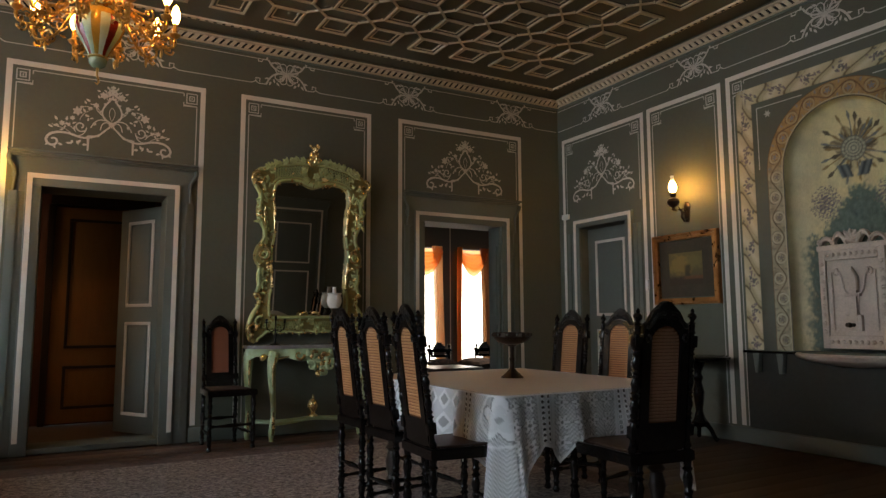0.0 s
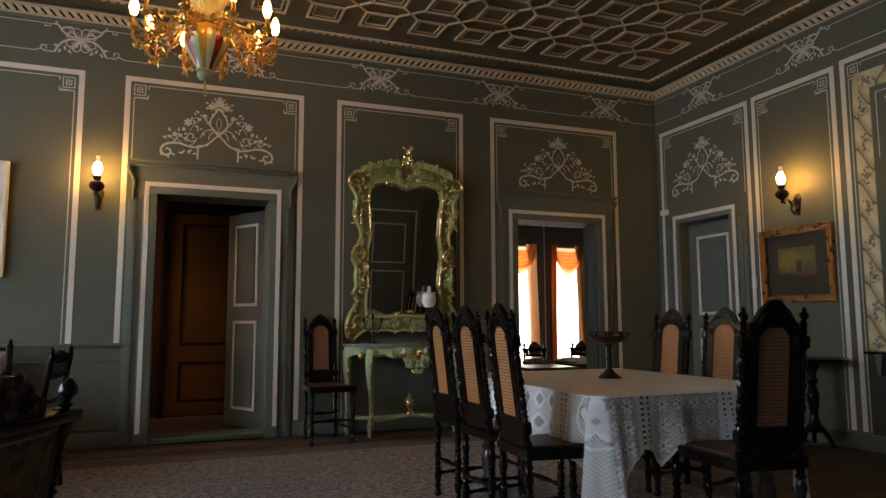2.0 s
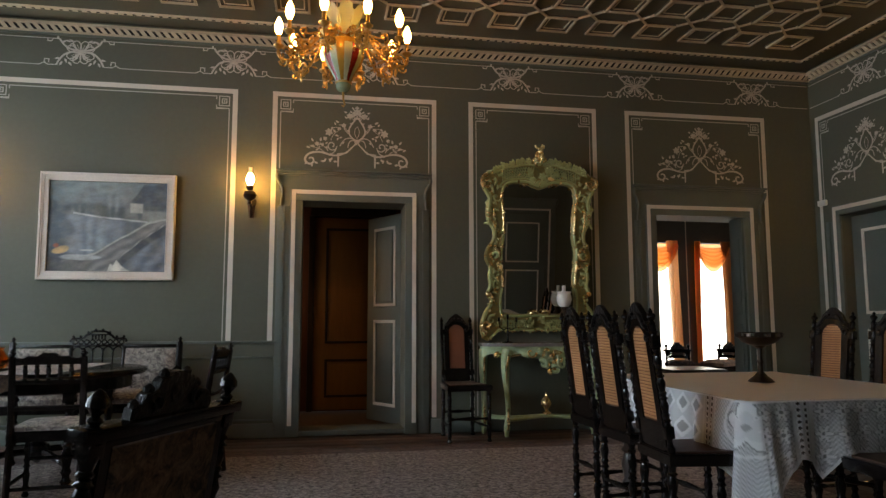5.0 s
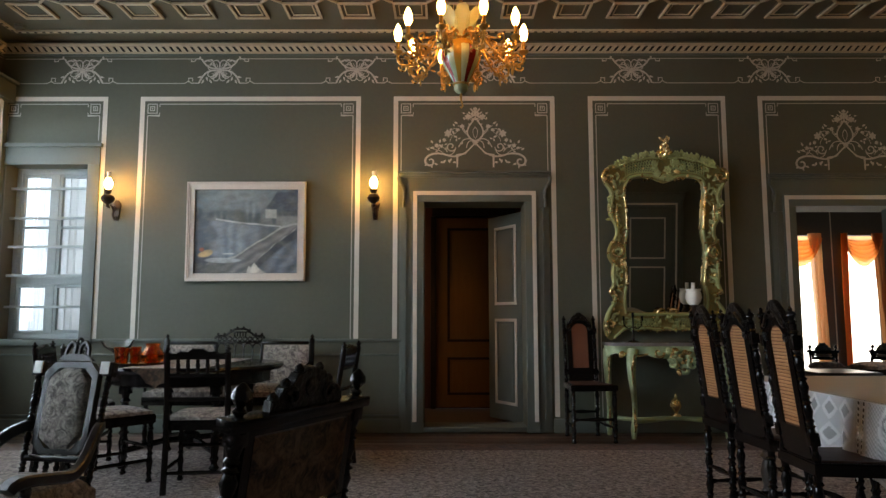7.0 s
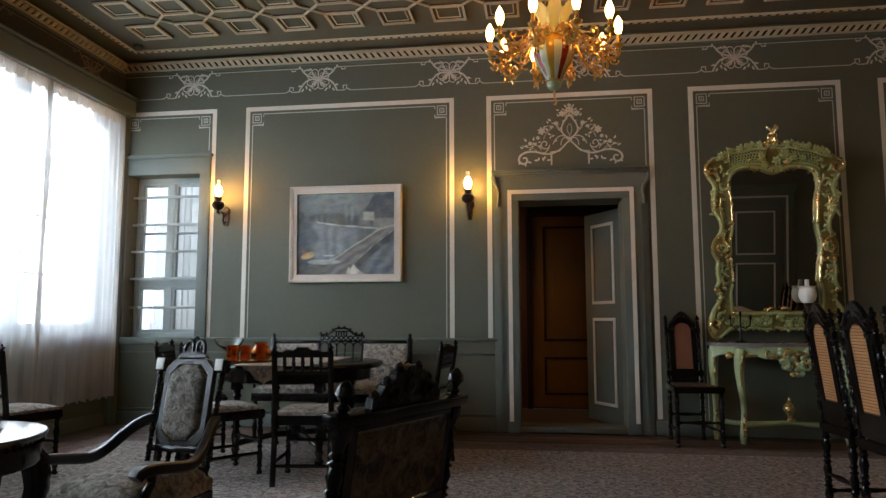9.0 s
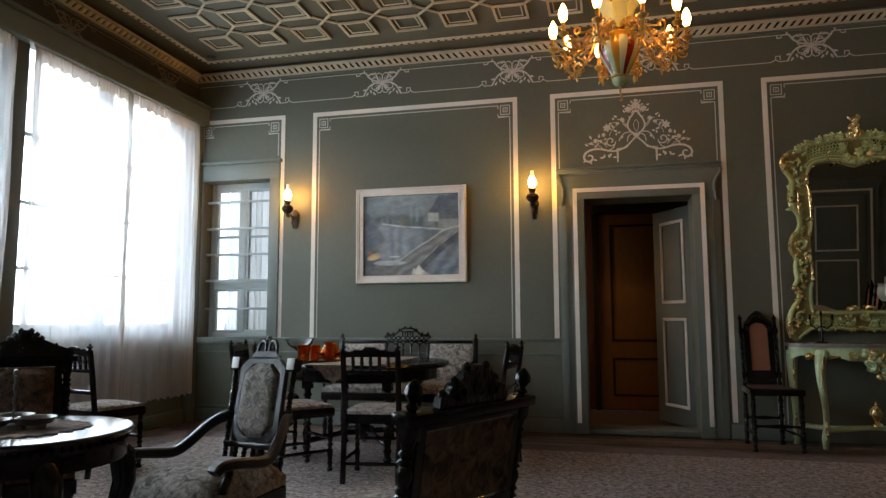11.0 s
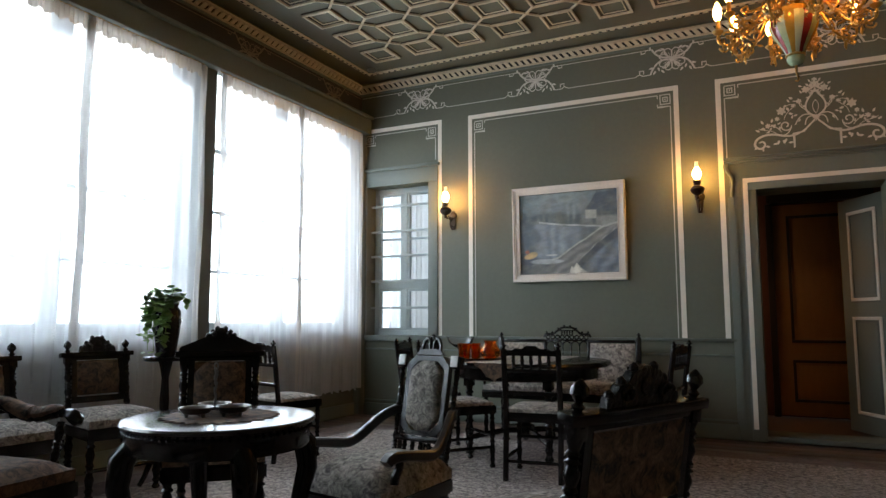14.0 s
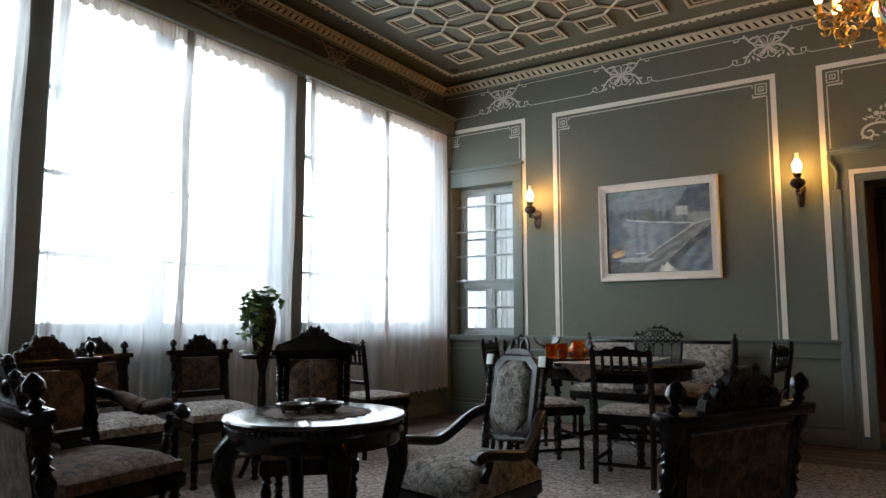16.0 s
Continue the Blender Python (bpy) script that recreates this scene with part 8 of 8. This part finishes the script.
# ---- wall lamps ----
def sconce(m):
    s = thing("wall_lamp", "dark bronze wall lamp with a lit glass chimney", "lamp", m, "lit wall lamps")
    bm = bmn()
    lathe(bm, [(0.03, 0), (0.045, 0.006), (0.04, 0.012), (0.015, 0.02)], 12, Matrix.Translation((0, 0, -0.19)) @ pose(0, 0, 0, 90))
    plate(bm, [(-0.02, -0.34), (0.02, -0.34), (0.035, -0.22), (0.02, -0.14), (-0.02, -0.14), (-0.035, -0.22)], -0.012, 0, 0.003)
    part("backplate", bm, "bronze", s)
    bm = bmn()
    tube(bm, [(0, y, z) for y, z in ((-0.01, -0.30), (-0.05, -0.33), (-0.085, -0.29), (-0.075, -0.24), (-0.12, -0.205), (-0.155, -0.235), (-0.19, -0.235))], 0.010, 7)
    tube(bm, [(0, -0.06 + x, z) for x, z in spiral(0, -0.24, 0.035, 0.01, 0, 400, 14)], 0.007, 6)
    part("bracket", bm, "bronze", s)
    bm = bmn()
    lathe(bm, [(0.012, -0.24), (0.02, -0.225), (0.014, -0.21), (0.05, -0.185), (0.062, -0.155), (0.052, -0.13), (0.022, -0.115), (0.026, -0.10), (0.036, -0.085), (0.030, -0.07)], 16, pose(0, -0.19, 0))
    part("font", bm, "bronze", s)
    bm = bmn()
    lathe(bm, [(0.018, -0.07), (0.024, -0.055), (0.036, -0.030), (0.037, -0.005), (0.026, 0.025), (0.016, 0.042)], 14, pose(0, -0.19, 0))
    part("lit_globe", bm, "flame", s, "lit frosted glass globe")
    bm = bmn()
    lathe(bm, [(0.017, 0.043), (0.017, 0.085), (0.019, 0.095), (0.017, 0.095), (0.015, 0.085), (0.015, 0.044)], 14, pose(0, -0.19, 0))
    part("chimney", bm, "opal", s, "frosted glass chimney")
    return s


sc1 = sconce(NORTH @ pose(-0.655, 0, 2.325))
copy_thing(sc1, NORTH @ pose(-3.135, 0, 2.32))
copy_thing(sc1, EAST @ pose(-4.55, 0, 2.315))

# ---- chandelier ----
chand = thing("chandelier", "brass scroll chandelier with lit candle bulbs and an enamelled vase", "chandelier", pose(0.112, 4.30, 0))
bm = bmn()
lathe(bm, [(0.012, 2.98), (0.010, 3.40), (0.02, 3.41), (0.010, 3.43), (0.010, 3.68), (0.07, 3.71), (0.08, 3.759)], 10)
part("stem", bm, "brass", chand)
segs = 16
prof = [(0.048, 2.555), (0.060, 2.585), (0.085, 2.630), (0.112, 2.675), (0.130, 2.720), (0.134, 2.750), (0.126, 2.785)]
for k, mt in enumerate(("opal_green", "red_glass", "green_glass", "gold_glass")):
    bm = bmn()
    for q in range(k, segs, 4):
        rows = []
        for r, z in prof:
            rows.append([bm.verts.new((r * math.cos(2 * math.pi * (q + t) / segs), r * math.sin(2 * math.pi * (q + t) / segs), z)) for t in (0, 0.33, 0.67, 1)])
        for a, b in zip(rows, rows[1:]):
            for i in range(3):
                bm.faces.new((a[i], a[i + 1], b[i + 1], b[i]))
    part("vase_gore", bm, mt, chand)
bm = bmn()
lathe(bm, [(0.1275, 2.778), (0.1275, 2.790), (0.112, 2.815), (0.080, 2.838), (0.045, 2.850), (0.032, 2.862), (0.045, 2.89), (0.025, 2.92), (0.02, 2.98)], 24)
part("vase_dome", bm, "gold_glass", chand, "domed amber vase top")
bm = bmn()
lathe(bm, [(0.047, 2.560), (0.054, 2.556), (0.054, 2.548), (0.047, 2.544)], 20)
part("collar", bm, "brass", chand)
bm = bmn()
lathe(bm, [(0.010, 2.492), (0.030, 2.497), (0.044, 2.512), (0.049, 2.530), (0.046, 2.546)], 18)
part("drop", bm, "green_glass", chand, "green glass drop")
bm = bmn()
tube(bm, [(0, 0, 2.495), (0, 0, 2.45), (0.006, 0, 2.43), (0.010, 0, 2.41), (0.002, 0, 2.397), (-0.008, 0, 2.405)], [0.008, 0.006, 0.006, 0.006, 0.005, 0.004], 6)
part("hook", bm, "brass", chand)
for i in range(7):
    a = i * 0.897 + 0.3
    c, s = math.cos(a), math.sin(a)
    bm = bmn()
    g = []
    for j in range(11):
        v = j / 10
        r = 0.050 + 0.085 * v ** 1.6
        w = 0.052 * math.sin(0.45 + v * 2.35) + 0.006 * math.sin(j * 2.4)
        g.append([bm.verts.new(((r + 0.014 * abs(t)) * c - w * t * s, (r + 0.014 * abs(t)) * s + w * t * c, 2.86 + 0.24 * v - 0.06 * v ** 4)) for t in (-1, -0.5, 0, 0.5, 1)])
    for p, q in zip(g, g[1:]):
        for t in range(4):
            bm.faces.new((p[t], p[t + 1], q[t + 1], q[t]))
    part("glass_leaf", bm, "leaf_glass", chand, "pale greenish glass leaf")
arm0 = None
NA = 10
for i in range(NA):
    m = pose(0, 0, 0, 0, 0, 360 * i / NA)
    if arm0 is None:
        arm0 = new("arm")
        bpy.data.objects.remove(arm0)
        bm = bmn()
        tube(bm, bez((0.05, 0, 2.87), (0.17, 0, 2.93), (0.20, 0, 2.74), (0.29, 0, 2.700), 10) + bez((0.29, 0, 2.700), (0.36, 0, 2.665), (0.43, 0, 2.68), (0.41, 0, 2.755), 8)[1:], 0.0085, 6)
        tube(bm, bez((0.12, 0, 2.86), (0.22, 0, 2.84), (0.24, 0, 2.79), (0.30, 0, 2.80), 8), 0.0065, 5)
        for cx, cz, r, a0, tn, dy in ((0.235, 2.765, 0.042, 200, 420, 0.0), (0.315, 2.700, 0.040, 180, -430, 0.018), (0.325, 2.695, 0.036, 90, 400, -0.018), (0.375, 2.668, 0.030, 0, -400, 0.0), (0.30, 2.800, 0.034, -90, 400, 0.0), (0.355, 2.735, 0.028, 20, 380, 0.012), (0.175, 2.845, 0.024, 0, 380, 0.0)):
            tube(bm, [(x, dy + 0.008 * math.sin(q), z) for q, (x, z) in enumerate(spiral(cx, cz, r, 0.006, a0, a0 + tn, 18))], 0.0062, 5)
        for q in range(9):
            carved_leaf(bm, 0.25 + 0.019 * q, rnd.uniform(-0.025, 0.025), 2.705 + 0.03 * math.sin(q * 2), rnd.uniform(0, 360), 0.042, 0.008)
        tube(bm, [(0.335, 0, 2.668), (0.338, 0.004, 2.645), (0.333, 0, 2.625), (0.337, 0, 2.610)], [0.006, 0.010, 0.008, 0.002], 6)
        arm0 = part("arm", bm, "brass", chand, m=m)
        bm = bmn()
        lathe(bm, [(0.012, 2.75), (0.030, 2.765), (0.034, 2.775), (0.016, 2.785), (0.013, 2.80), (0.012, 2.845)], 10, pose(0.41, 0, 0))
        cup0 = part("candle_cup", bm, "brass", chand, m=m)
        bm = bmn()
        lathe(bm, [(0.011, 2.840), (0.021, 2.862), (0.027, 2.888), (0.024, 2.918), (0.012, 2.950), (0.002, 2.964)], 12, pose(0.41, 0, 0))
        bulb0 = part("bulb", bm, "bulb", chand, "lit candle bulb", m=m)
    else:
        for o in (arm0, cup0, bulb0):
            again(o, chand, m)

# ---- side table at the east wall ----
side = thing("side_table", "small black pedestal table against the wall below the gilt picture", "table", pose(4.93, 4.27, 0))
bm = bmn()
lathe(bm, [(0.30, 0.69), (0.33, 0.70), (0.33, 0.72), (0.30, 0.73)], 28, None, 0.72)
part("tabletop", bm, "black", side)
bm = bmn()
lathe(bm, [(0.05, 0.12), (0.07, 0.16), (0.045, 0.20), (0.03, 0.26), (0.045, 0.36), (0.05, 0.42), (0.03, 0.50), (0.045, 0.54), (0.03, 0.58), (0.07, 0.69)], 14)
part("column", bm, "black", side)
for a in (45, 165, 285):
    bm = bmn()
    c, s = math.cos(radians(a)), math.sin(radians(a))
    tube(bm, [(r * c, r * s, z) for r, z in ((0.03, 0.14), (0.06, 0.15), (0.10, 0.10), (0.135, 0.03), (0.155, 0.018))], [0.024, 0.024, 0.02, 0.018, 0.018], 8)
    part("foot", bm, "black", side)

# small fittings
bm = bmn()
box(bm, -0.055, -0.035, -0.03, 0.055, 0, 0.03, 0.005)
tagged(part("alarm_sensor", bm, "plaster_white", m=EAST @ pose(-6.34, 0, 2.27)), "small white plastic sensor box on the wall", "sensor")
bm = bmn()
box(bm, -0.018, -0.03, -0.05, 0.018, 0, 0.05, 0.004)
tagged(part("wall_switch", bm, "plaster_white", m=EAST @ pose(-5.08, 0, 1.40)), "small white switch box on the painted wall", "switch")
det = thing("smoke_detector", "small round detector on the ceiling corner", "detector", pose(-3.93, 6.09, ZC - 0.036))
bm = bmn()
lathe(bm, [(0.03, 0.0), (0.045, 0.008), (0.048, 0.022), (0.048, 0.035)], 16)
part("housing", bm, "ceiling", det)

# ---- round table with glassware ----
RX, RY, RZ = -1.90, 5.22, 0.715
rt = thing("round_table", "dark round table on carved legs with a lace runner", "table", pose(RX, RY, 0))
bm = bmn()
lathe(bm, [(0.60, RZ - 0.05), (0.66, RZ - 0.042), (0.68, RZ - 0.02), (0.67, RZ - 0.004), (0.64, RZ)], 40, None, 0.95)
part("tabletop", bm, "black", rt)
bm = bmn()
lathe(bm, [(0.55, RZ - 0.14), (0.58, RZ - 0.13), (0.58, RZ - 0.05)], 40, None, 0.95)
part("apron", bm, "black", rt)
for a in (40, 130, 220, 310):
    bm = bmn()
    lathe(bm, turned(RZ - 0.20, 0.032, 2), 12)
    box(bm, -0.035, -0.035, RZ - 0.20, 0.035, 0.035, RZ - 0.051, 0.004)
    part("leg", bm, "black", rt, m=pose(0.47 * math.cos(radians(a)), 0.45 * math.sin(radians(a)), 0))
bm = bmn()
for a in (40, 130):
    c, s = math.cos(radians(a)), math.sin(radians(a))
    tube(bm, [(-0.46 * c, -0.44 * s, 0.12), (-0.2 * c, -0.2 * s, 0.16), (0.2 * c, 0.2 * s, 0.16), (0.46 * c, 0.44 * s, 0.12)], 0.022, 8)
part("stretcher", bm, "black", rt)
bm = bmn()
lathe(bm, [(0.01, 0.08), (0.05, 0.11), (0.085, 0.16), (0.07, 0.20), (0.03, 0.22), (0.04, 0.25), (0.01, 0.29)], 16)
part("finial", bm, "black", rt)
runner = thing("table_runner", "patterned lace runner with pointed ends laid over the round table", "runner", pose(RX + 0.02, RY - 0.05, RZ + 0.002))
bm = bmn()
g = [[bm.verts.new((-0.28 + 0.035 * i, -0.60 + 0.075 * j, 0.001)) for i in range(17)] for j in range(17)]
for j in range(16):
    for i in range(16):
        bm.faces.new((g[j][i], g[j][i + 1], g[j + 1][i + 1], g[j + 1][i]))
part("cloth", bm, "tapestry", runner)
bm = bmn()
tip = [(-0.16, 0.0), (0.16, 0.0), (0.14, -0.02), (0.10, -0.035), (0.06, -0.09), (0.025, -0.10), (0, -0.125), (-0.025, -0.10), (-0.06, -0.09), (-0.10, -0.035), (-0.14, -0.02)]
plate(bm, tip, -0.660, -0.657)
part("pointed_end", bm, "brown_tap", runner)
tray = thing("glass_tray", "glass tray with amber drinking glasses and a jug", "glassware", pose(RX - 0.33, RY - 0.22, RZ + 0.002))
bm = bmn()
lathe(bm, [(0.20, 0), (0.21, 0.004), (0.22, 0.016), (0.213, 0.016), (0.203, 0.006), (0.01, 0.005)], 26)
part("tray", bm, "bronze", tray)
for x, y, h, r in ((-0.11, -0.02, 0.125, 0.038), (-0.05, -0.08, 0.12, 0.037), (0.03, -0.09, 0.12, 0.036), (-0.02, 0.05, 0.125, 0.038), (0.07, 0.06, 0.12, 0.036)):
    bm = bmn()
    lathe(bm, [(r * 0.75, 0.006), (r * 0.8, h * 0.3), (r, h), (r * 0.93, h), (r * 0.70, h * 0.3), (r * 0.55, 0.014)], 12, pose(x, y, 0))
    part("tumbler", bm, "amber", tray, "amber glass tumbler")
bm = bmn()
lathe(bm, [(0.04, 0.006), (0.075, 0.03), (0.085, 0.07), (0.06, 0.11), (0.045, 0.13), (0.055, 0.15), (0.050, 0.15), (0.040, 0.13), (0.078, 0.07), (0.03, 0.014)], 18, pose(0.13, -0.02, 0))
part("jug", bm, "amber", tray, "rounded amber glass jug")
vase = thing("glass_vase", "clear cut-glass dish on a low foot on the round table", "vase", pose(RX - 0.62 + 0.04, RY + 0.02, RZ + 0.002))
bm = bmn()
lathe(bm, [(0.05, 0), (0.02, 0.015), (0.015, 0.06), (0.04, 0.08), (0.10, 0.12), (0.12, 0.17), (0.112, 0.17), (0.09, 0.125), (0.03, 0.09)], 16)
part("dish", bm, "clear", vase)

# ---- small round table with a dish stand ----
SX, SY, SZt = -1.93, 1.93, 0.672
st = thing("small_table", "polished dark round table with a beaded edge and curved legs", "table", pose(SX, SY, 0))
bm = bmn()
lathe(bm, [(0.30, SZt - 0.022), (0.345, SZt - 0.020), (0.352, SZt - 0.010), (0.345, SZt - 0.002), (0.33, SZt)], 48)
part("tabletop", bm, material("polished_dark_top", (0.020, 0.014, 0.011), 0.16, var=0.3, scale=8, fine=60, bump=0.03, spec=0.7), st, "polished dark top")
bm = bmn()
lathe(bm, [(0.325, SZt - 0.105), (0.332, SZt - 0.095), (0.33, SZt - 0.03), (0.336, SZt - 0.0225)], 48)
part("apron", bm, "black", st)
bm = bmn()
for i in range(72):
    a = i * math.pi / 36
    lathe(bm, [(0.002, -0.006), (0.006, 0), (0.002, 0.006)], 6, pose(0.334 * math.cos(a), 0.336 * math.sin(a), SZt - 0.036))
part("beading", bm, "black", st, kind="stuff")
for a in (58, 148, 238, 328):
    c, s = math.cos(radians(a)), math.sin(radians(a))
    bm = bmn()
    tube(bm, [(r * c, r * s, z) for r, z in ((0.285, SZt - 0.07), (0.335, SZt - 0.13), (0.345, 0.45), (0.31, 0.32), (0.285, 0.18), (0.29, 0.08), (0.33, 0.02), (0.34, 0.0))], [0.040, 0.046, 0.040, 0.032, 0.027, 0.025, 0.03, 0.026], 10)
    part("leg", bm, "black", st)
doily = thing("doily", "crocheted doily with pointed edge under the dish stand", "doily", pose(SX, SY, SZt + 0.001, 0, 0, 20))
bm = bmn()
pts = []
for i in range(48):
    r = 0.20 + (0.02 if i % 2 else -0.012)
    a = i * math.pi / 24
    pts.append((r * math.cos(a), r * math.sin(a)))
a, b = ([bm.verts.new((x, y, z)) for x, y in pts] for z in (0, 0.003))
bm.faces.new(b), bm.faces.new(a[::-1])
for i in range(48):
    bm.faces.new((a[i], a[(i + 1) % 48], b[(i + 1) % 48], b[i]))
part("crochet", bm, "brown_tap", doily)
dish = thing("dish_stand", "silver three-part dish stand with a twisted handle on the small table", "dish", pose(SX - 0.02, SY - 0.01, SZt + 0.004))
for a in (15, 135, 255):
    bm = bmn()
    lathe(bm, [(0.025, 0.010), (0.048, 0.016), (0.060, 0.034), (0.064, 0.037), (0.058, 0.036), (0.044, 0.020), (0.005, 0.014)], 20, pose(0.075 * math.cos(radians(a)), 0.075 * math.sin(radians(a)), 0))
    for q in (0, 120, 240):
        lathe(bm, [(0.006, 0.0), (0.008, 0.014)], 6, pose(0.075 * math.cos(radians(a)) + 0.035 * math.cos(radians(q)), 0.075 * math.sin(radians(a)) + 0.035 * math.sin(radians(q)), 0))
    part("dish", bm, "pewter", dish)
bm = bmn()
tube(bm, [(0.0025 * math.cos(i * 1.6), 0.0025 * math.sin(i * 1.6), 0.02 + 0.011 * i) for i in range(15)], [0.006, 0.004, 0.0035, 0.005, 0.0035, 0.005, 0.004, 0.006, 0.004, 0.006, 0.005, 0.007, 0.006, 0.007, 0.004], 8)
tube(bm, [(0.009 * math.cos(i * 0.6), 0, 0.182 + 0.012 * math.sin(i * 0.6)) for i in range(12)], 0.003, 5)
part("handle", bm, "pewter", dish)

# ---- plant on its stand ----
PX, PYY = -3.62, 3.17
stand = thing("plant_stand", "tall slim dark pedestal with a round top by the window", "plant stand", pose(PX, PYY, 0))
bm = bmn()
lathe(bm, [(0.13, 0.77), (0.14, 0.78), (0.14, 0.795), (0.13, 0.80)], 24)
part("top", bm, "black", stand)
bm = bmn()
lathe(bm, [(0.05, 0.10), (0.06, 0.14), (0.03, 0.2), (0.022, 0.3), (0.028, 0.45), (0.03, 0.52), (0.022, 0.66), (0.03, 0.70), (0.045, 0.77)], 12)
part("column", bm, "black", stand)
for a in (30, 150, 270):
    bm = bmn()
    c, s = math.cos(radians(a)), math.sin(radians(a))
    tube(bm, [(r * c, r * s, z) for r, z in ((0.03, 0.16), (0.09, 0.15), (0.13, 0.07), (0.17, 0.015))], [0.02, 0.02, 0.016, 0.015], 8)
    part("foot", bm, "black", stand)
plant = thing("potted_plant", "trailing green ivy in a dark glazed vase on the pedestal", "plant", pose(PX, PYY, 0.80))
bm = bmn()
lathe(bm, [(0.052, 0), (0.062, 0.02), (0.075, 0.12), (0.088, 0.22), (0.082, 0.29), (0.062, 0.32), (0.07, 0.335), (0.06, 0.335), (0.055, 0.31)], 20)
part("vase", bm, "pot", plant, "dark glazed vase")
stems, leaves = bmn(), bmn()
prnd = random.Random(21)


def ivy(bm, p, yaw, pitch, size):
    m = Matrix.Translation(p) @ pose(0, 0, 0, pitch, prnd.uniform(-25, 25), yaw)
    sh = ((0, 0, 0), (0.35, 0.12, 0.05), (0.55, 0.45, 0.02), (0.30, 0.75, 0.02), (0, 1.1, -0.06), (-0.30, 0.75, 0.02), (-0.55, 0.45, 0.02), (-0.35, 0.12, 0.05))
    c = bm.verts.new(m @ Vector((0, 0.45 * size, -0.05 * size)))
    vs = [bm.verts.new(m @ (Vector(q) * size)) for q in sh]
    for i in range(len(vs)):
        bm.faces.new((c, vs[i], vs[(i + 1) % len(vs)]))


for i in range(25):
    a = prnd.uniform(0, 6.28)
    r1 = prnd.uniform(0.05, 0.13)
    if i < 13:
        pts = bez((0, 0, 0.30), (0.03 * math.cos(a), 0.03 * math.sin(a), 0.36), (r1 * 0.7 * math.cos(a), r1 * 0.7 * math.sin(a), 0.38 + prnd.uniform(0, 0.08)), (r1 * math.cos(a), r1 * math.sin(a), 0.33 + prnd.uniform(0, 0.10)), 6)
    else:
        a = prnd.uniform(3.4, 5.9)
        ln = prnd.uniform(0.10, 0.30)
        k = prnd.random()
        pts = bez((0.04 * math.cos(a), 0.04 * math.sin(a), 0.32), (0.09 * math.cos(a), 0.09 * math.sin(a), 0.37), (0.14 * math.cos(a), 0.14 * math.sin(a), 0.31), ((0.10 + 0.05 * k) * math.cos(a), (0.10 + 0.05 * k) * math.sin(a), 0.33 - ln), 8)
    tube(stems, pts, 0.0025, 4)
    for p in pts[2:]:
        for q in range(2):
            ivy(leaves, p + Vector((prnd.uniform(-0.02, 0.02), prnd.uniform(-0.02, 0.02), prnd.uniform(-0.015, 0.015))), prnd.uniform(0, 360), prnd.uniform(-70, 40), prnd.uniform(0.032, 0.058))
part("stems", stems, "leaf", plant)
part("foliage", leaves, "leaf", plant, kind="stuff")

# table in the next room
nt = thing("side_room_table", "low dark wooden table in the next room", "table", pose(4.58, 8.15, -0.012))
bm = bmn()
box(bm, -0.36, -0.35, 0.42, 0.36, 0.35, 0.455, 0.01)
part("tabletop", bm, "walnut", nt)
for x in (-0.31, 0.31):
    for y in (-0.3, 0.3):
        bm = bmn()
        lathe(bm, turned(0.42, 0.028, 2), 10)
        part("leg", bm, "walnut", nt, m=pose(x, y, 0))

# the closed door on the south wall, which the mirror shows
SOUTH = Matrix.Translation((0, YS, 0)) @ pose(0, 0, 0, 0, 0, 180)
door_5 = doorcase("door_5", SOUTH, -4.51, -3.53, 2.30, 2.62, "closed grey-green panelled door with white lines")
leaf_door(door_5, "door_leaf", 0.97, 2.29, pose(-4.505, -0.042, 0), panels=((0.15, 1.15), (1.30, 2.12)))
panel(wall_south, -3.2, -1.2, ZR, Z1, SOUTH)

# ---- floor boards, laid along the room ----
bm = bmn()
box(bm, XW + 0.002, 0.0015, -0.0122, XE - 0.002, 0.1585, -0.0085, 0.0012)
plank = part("plank", bm, "floor", floor, m=pose(0, YS + 0.002, 0))
for i in range(1, 45):
    again(plank, floor, pose(0, YS + 0.002 + 0.1605 * i, 0))
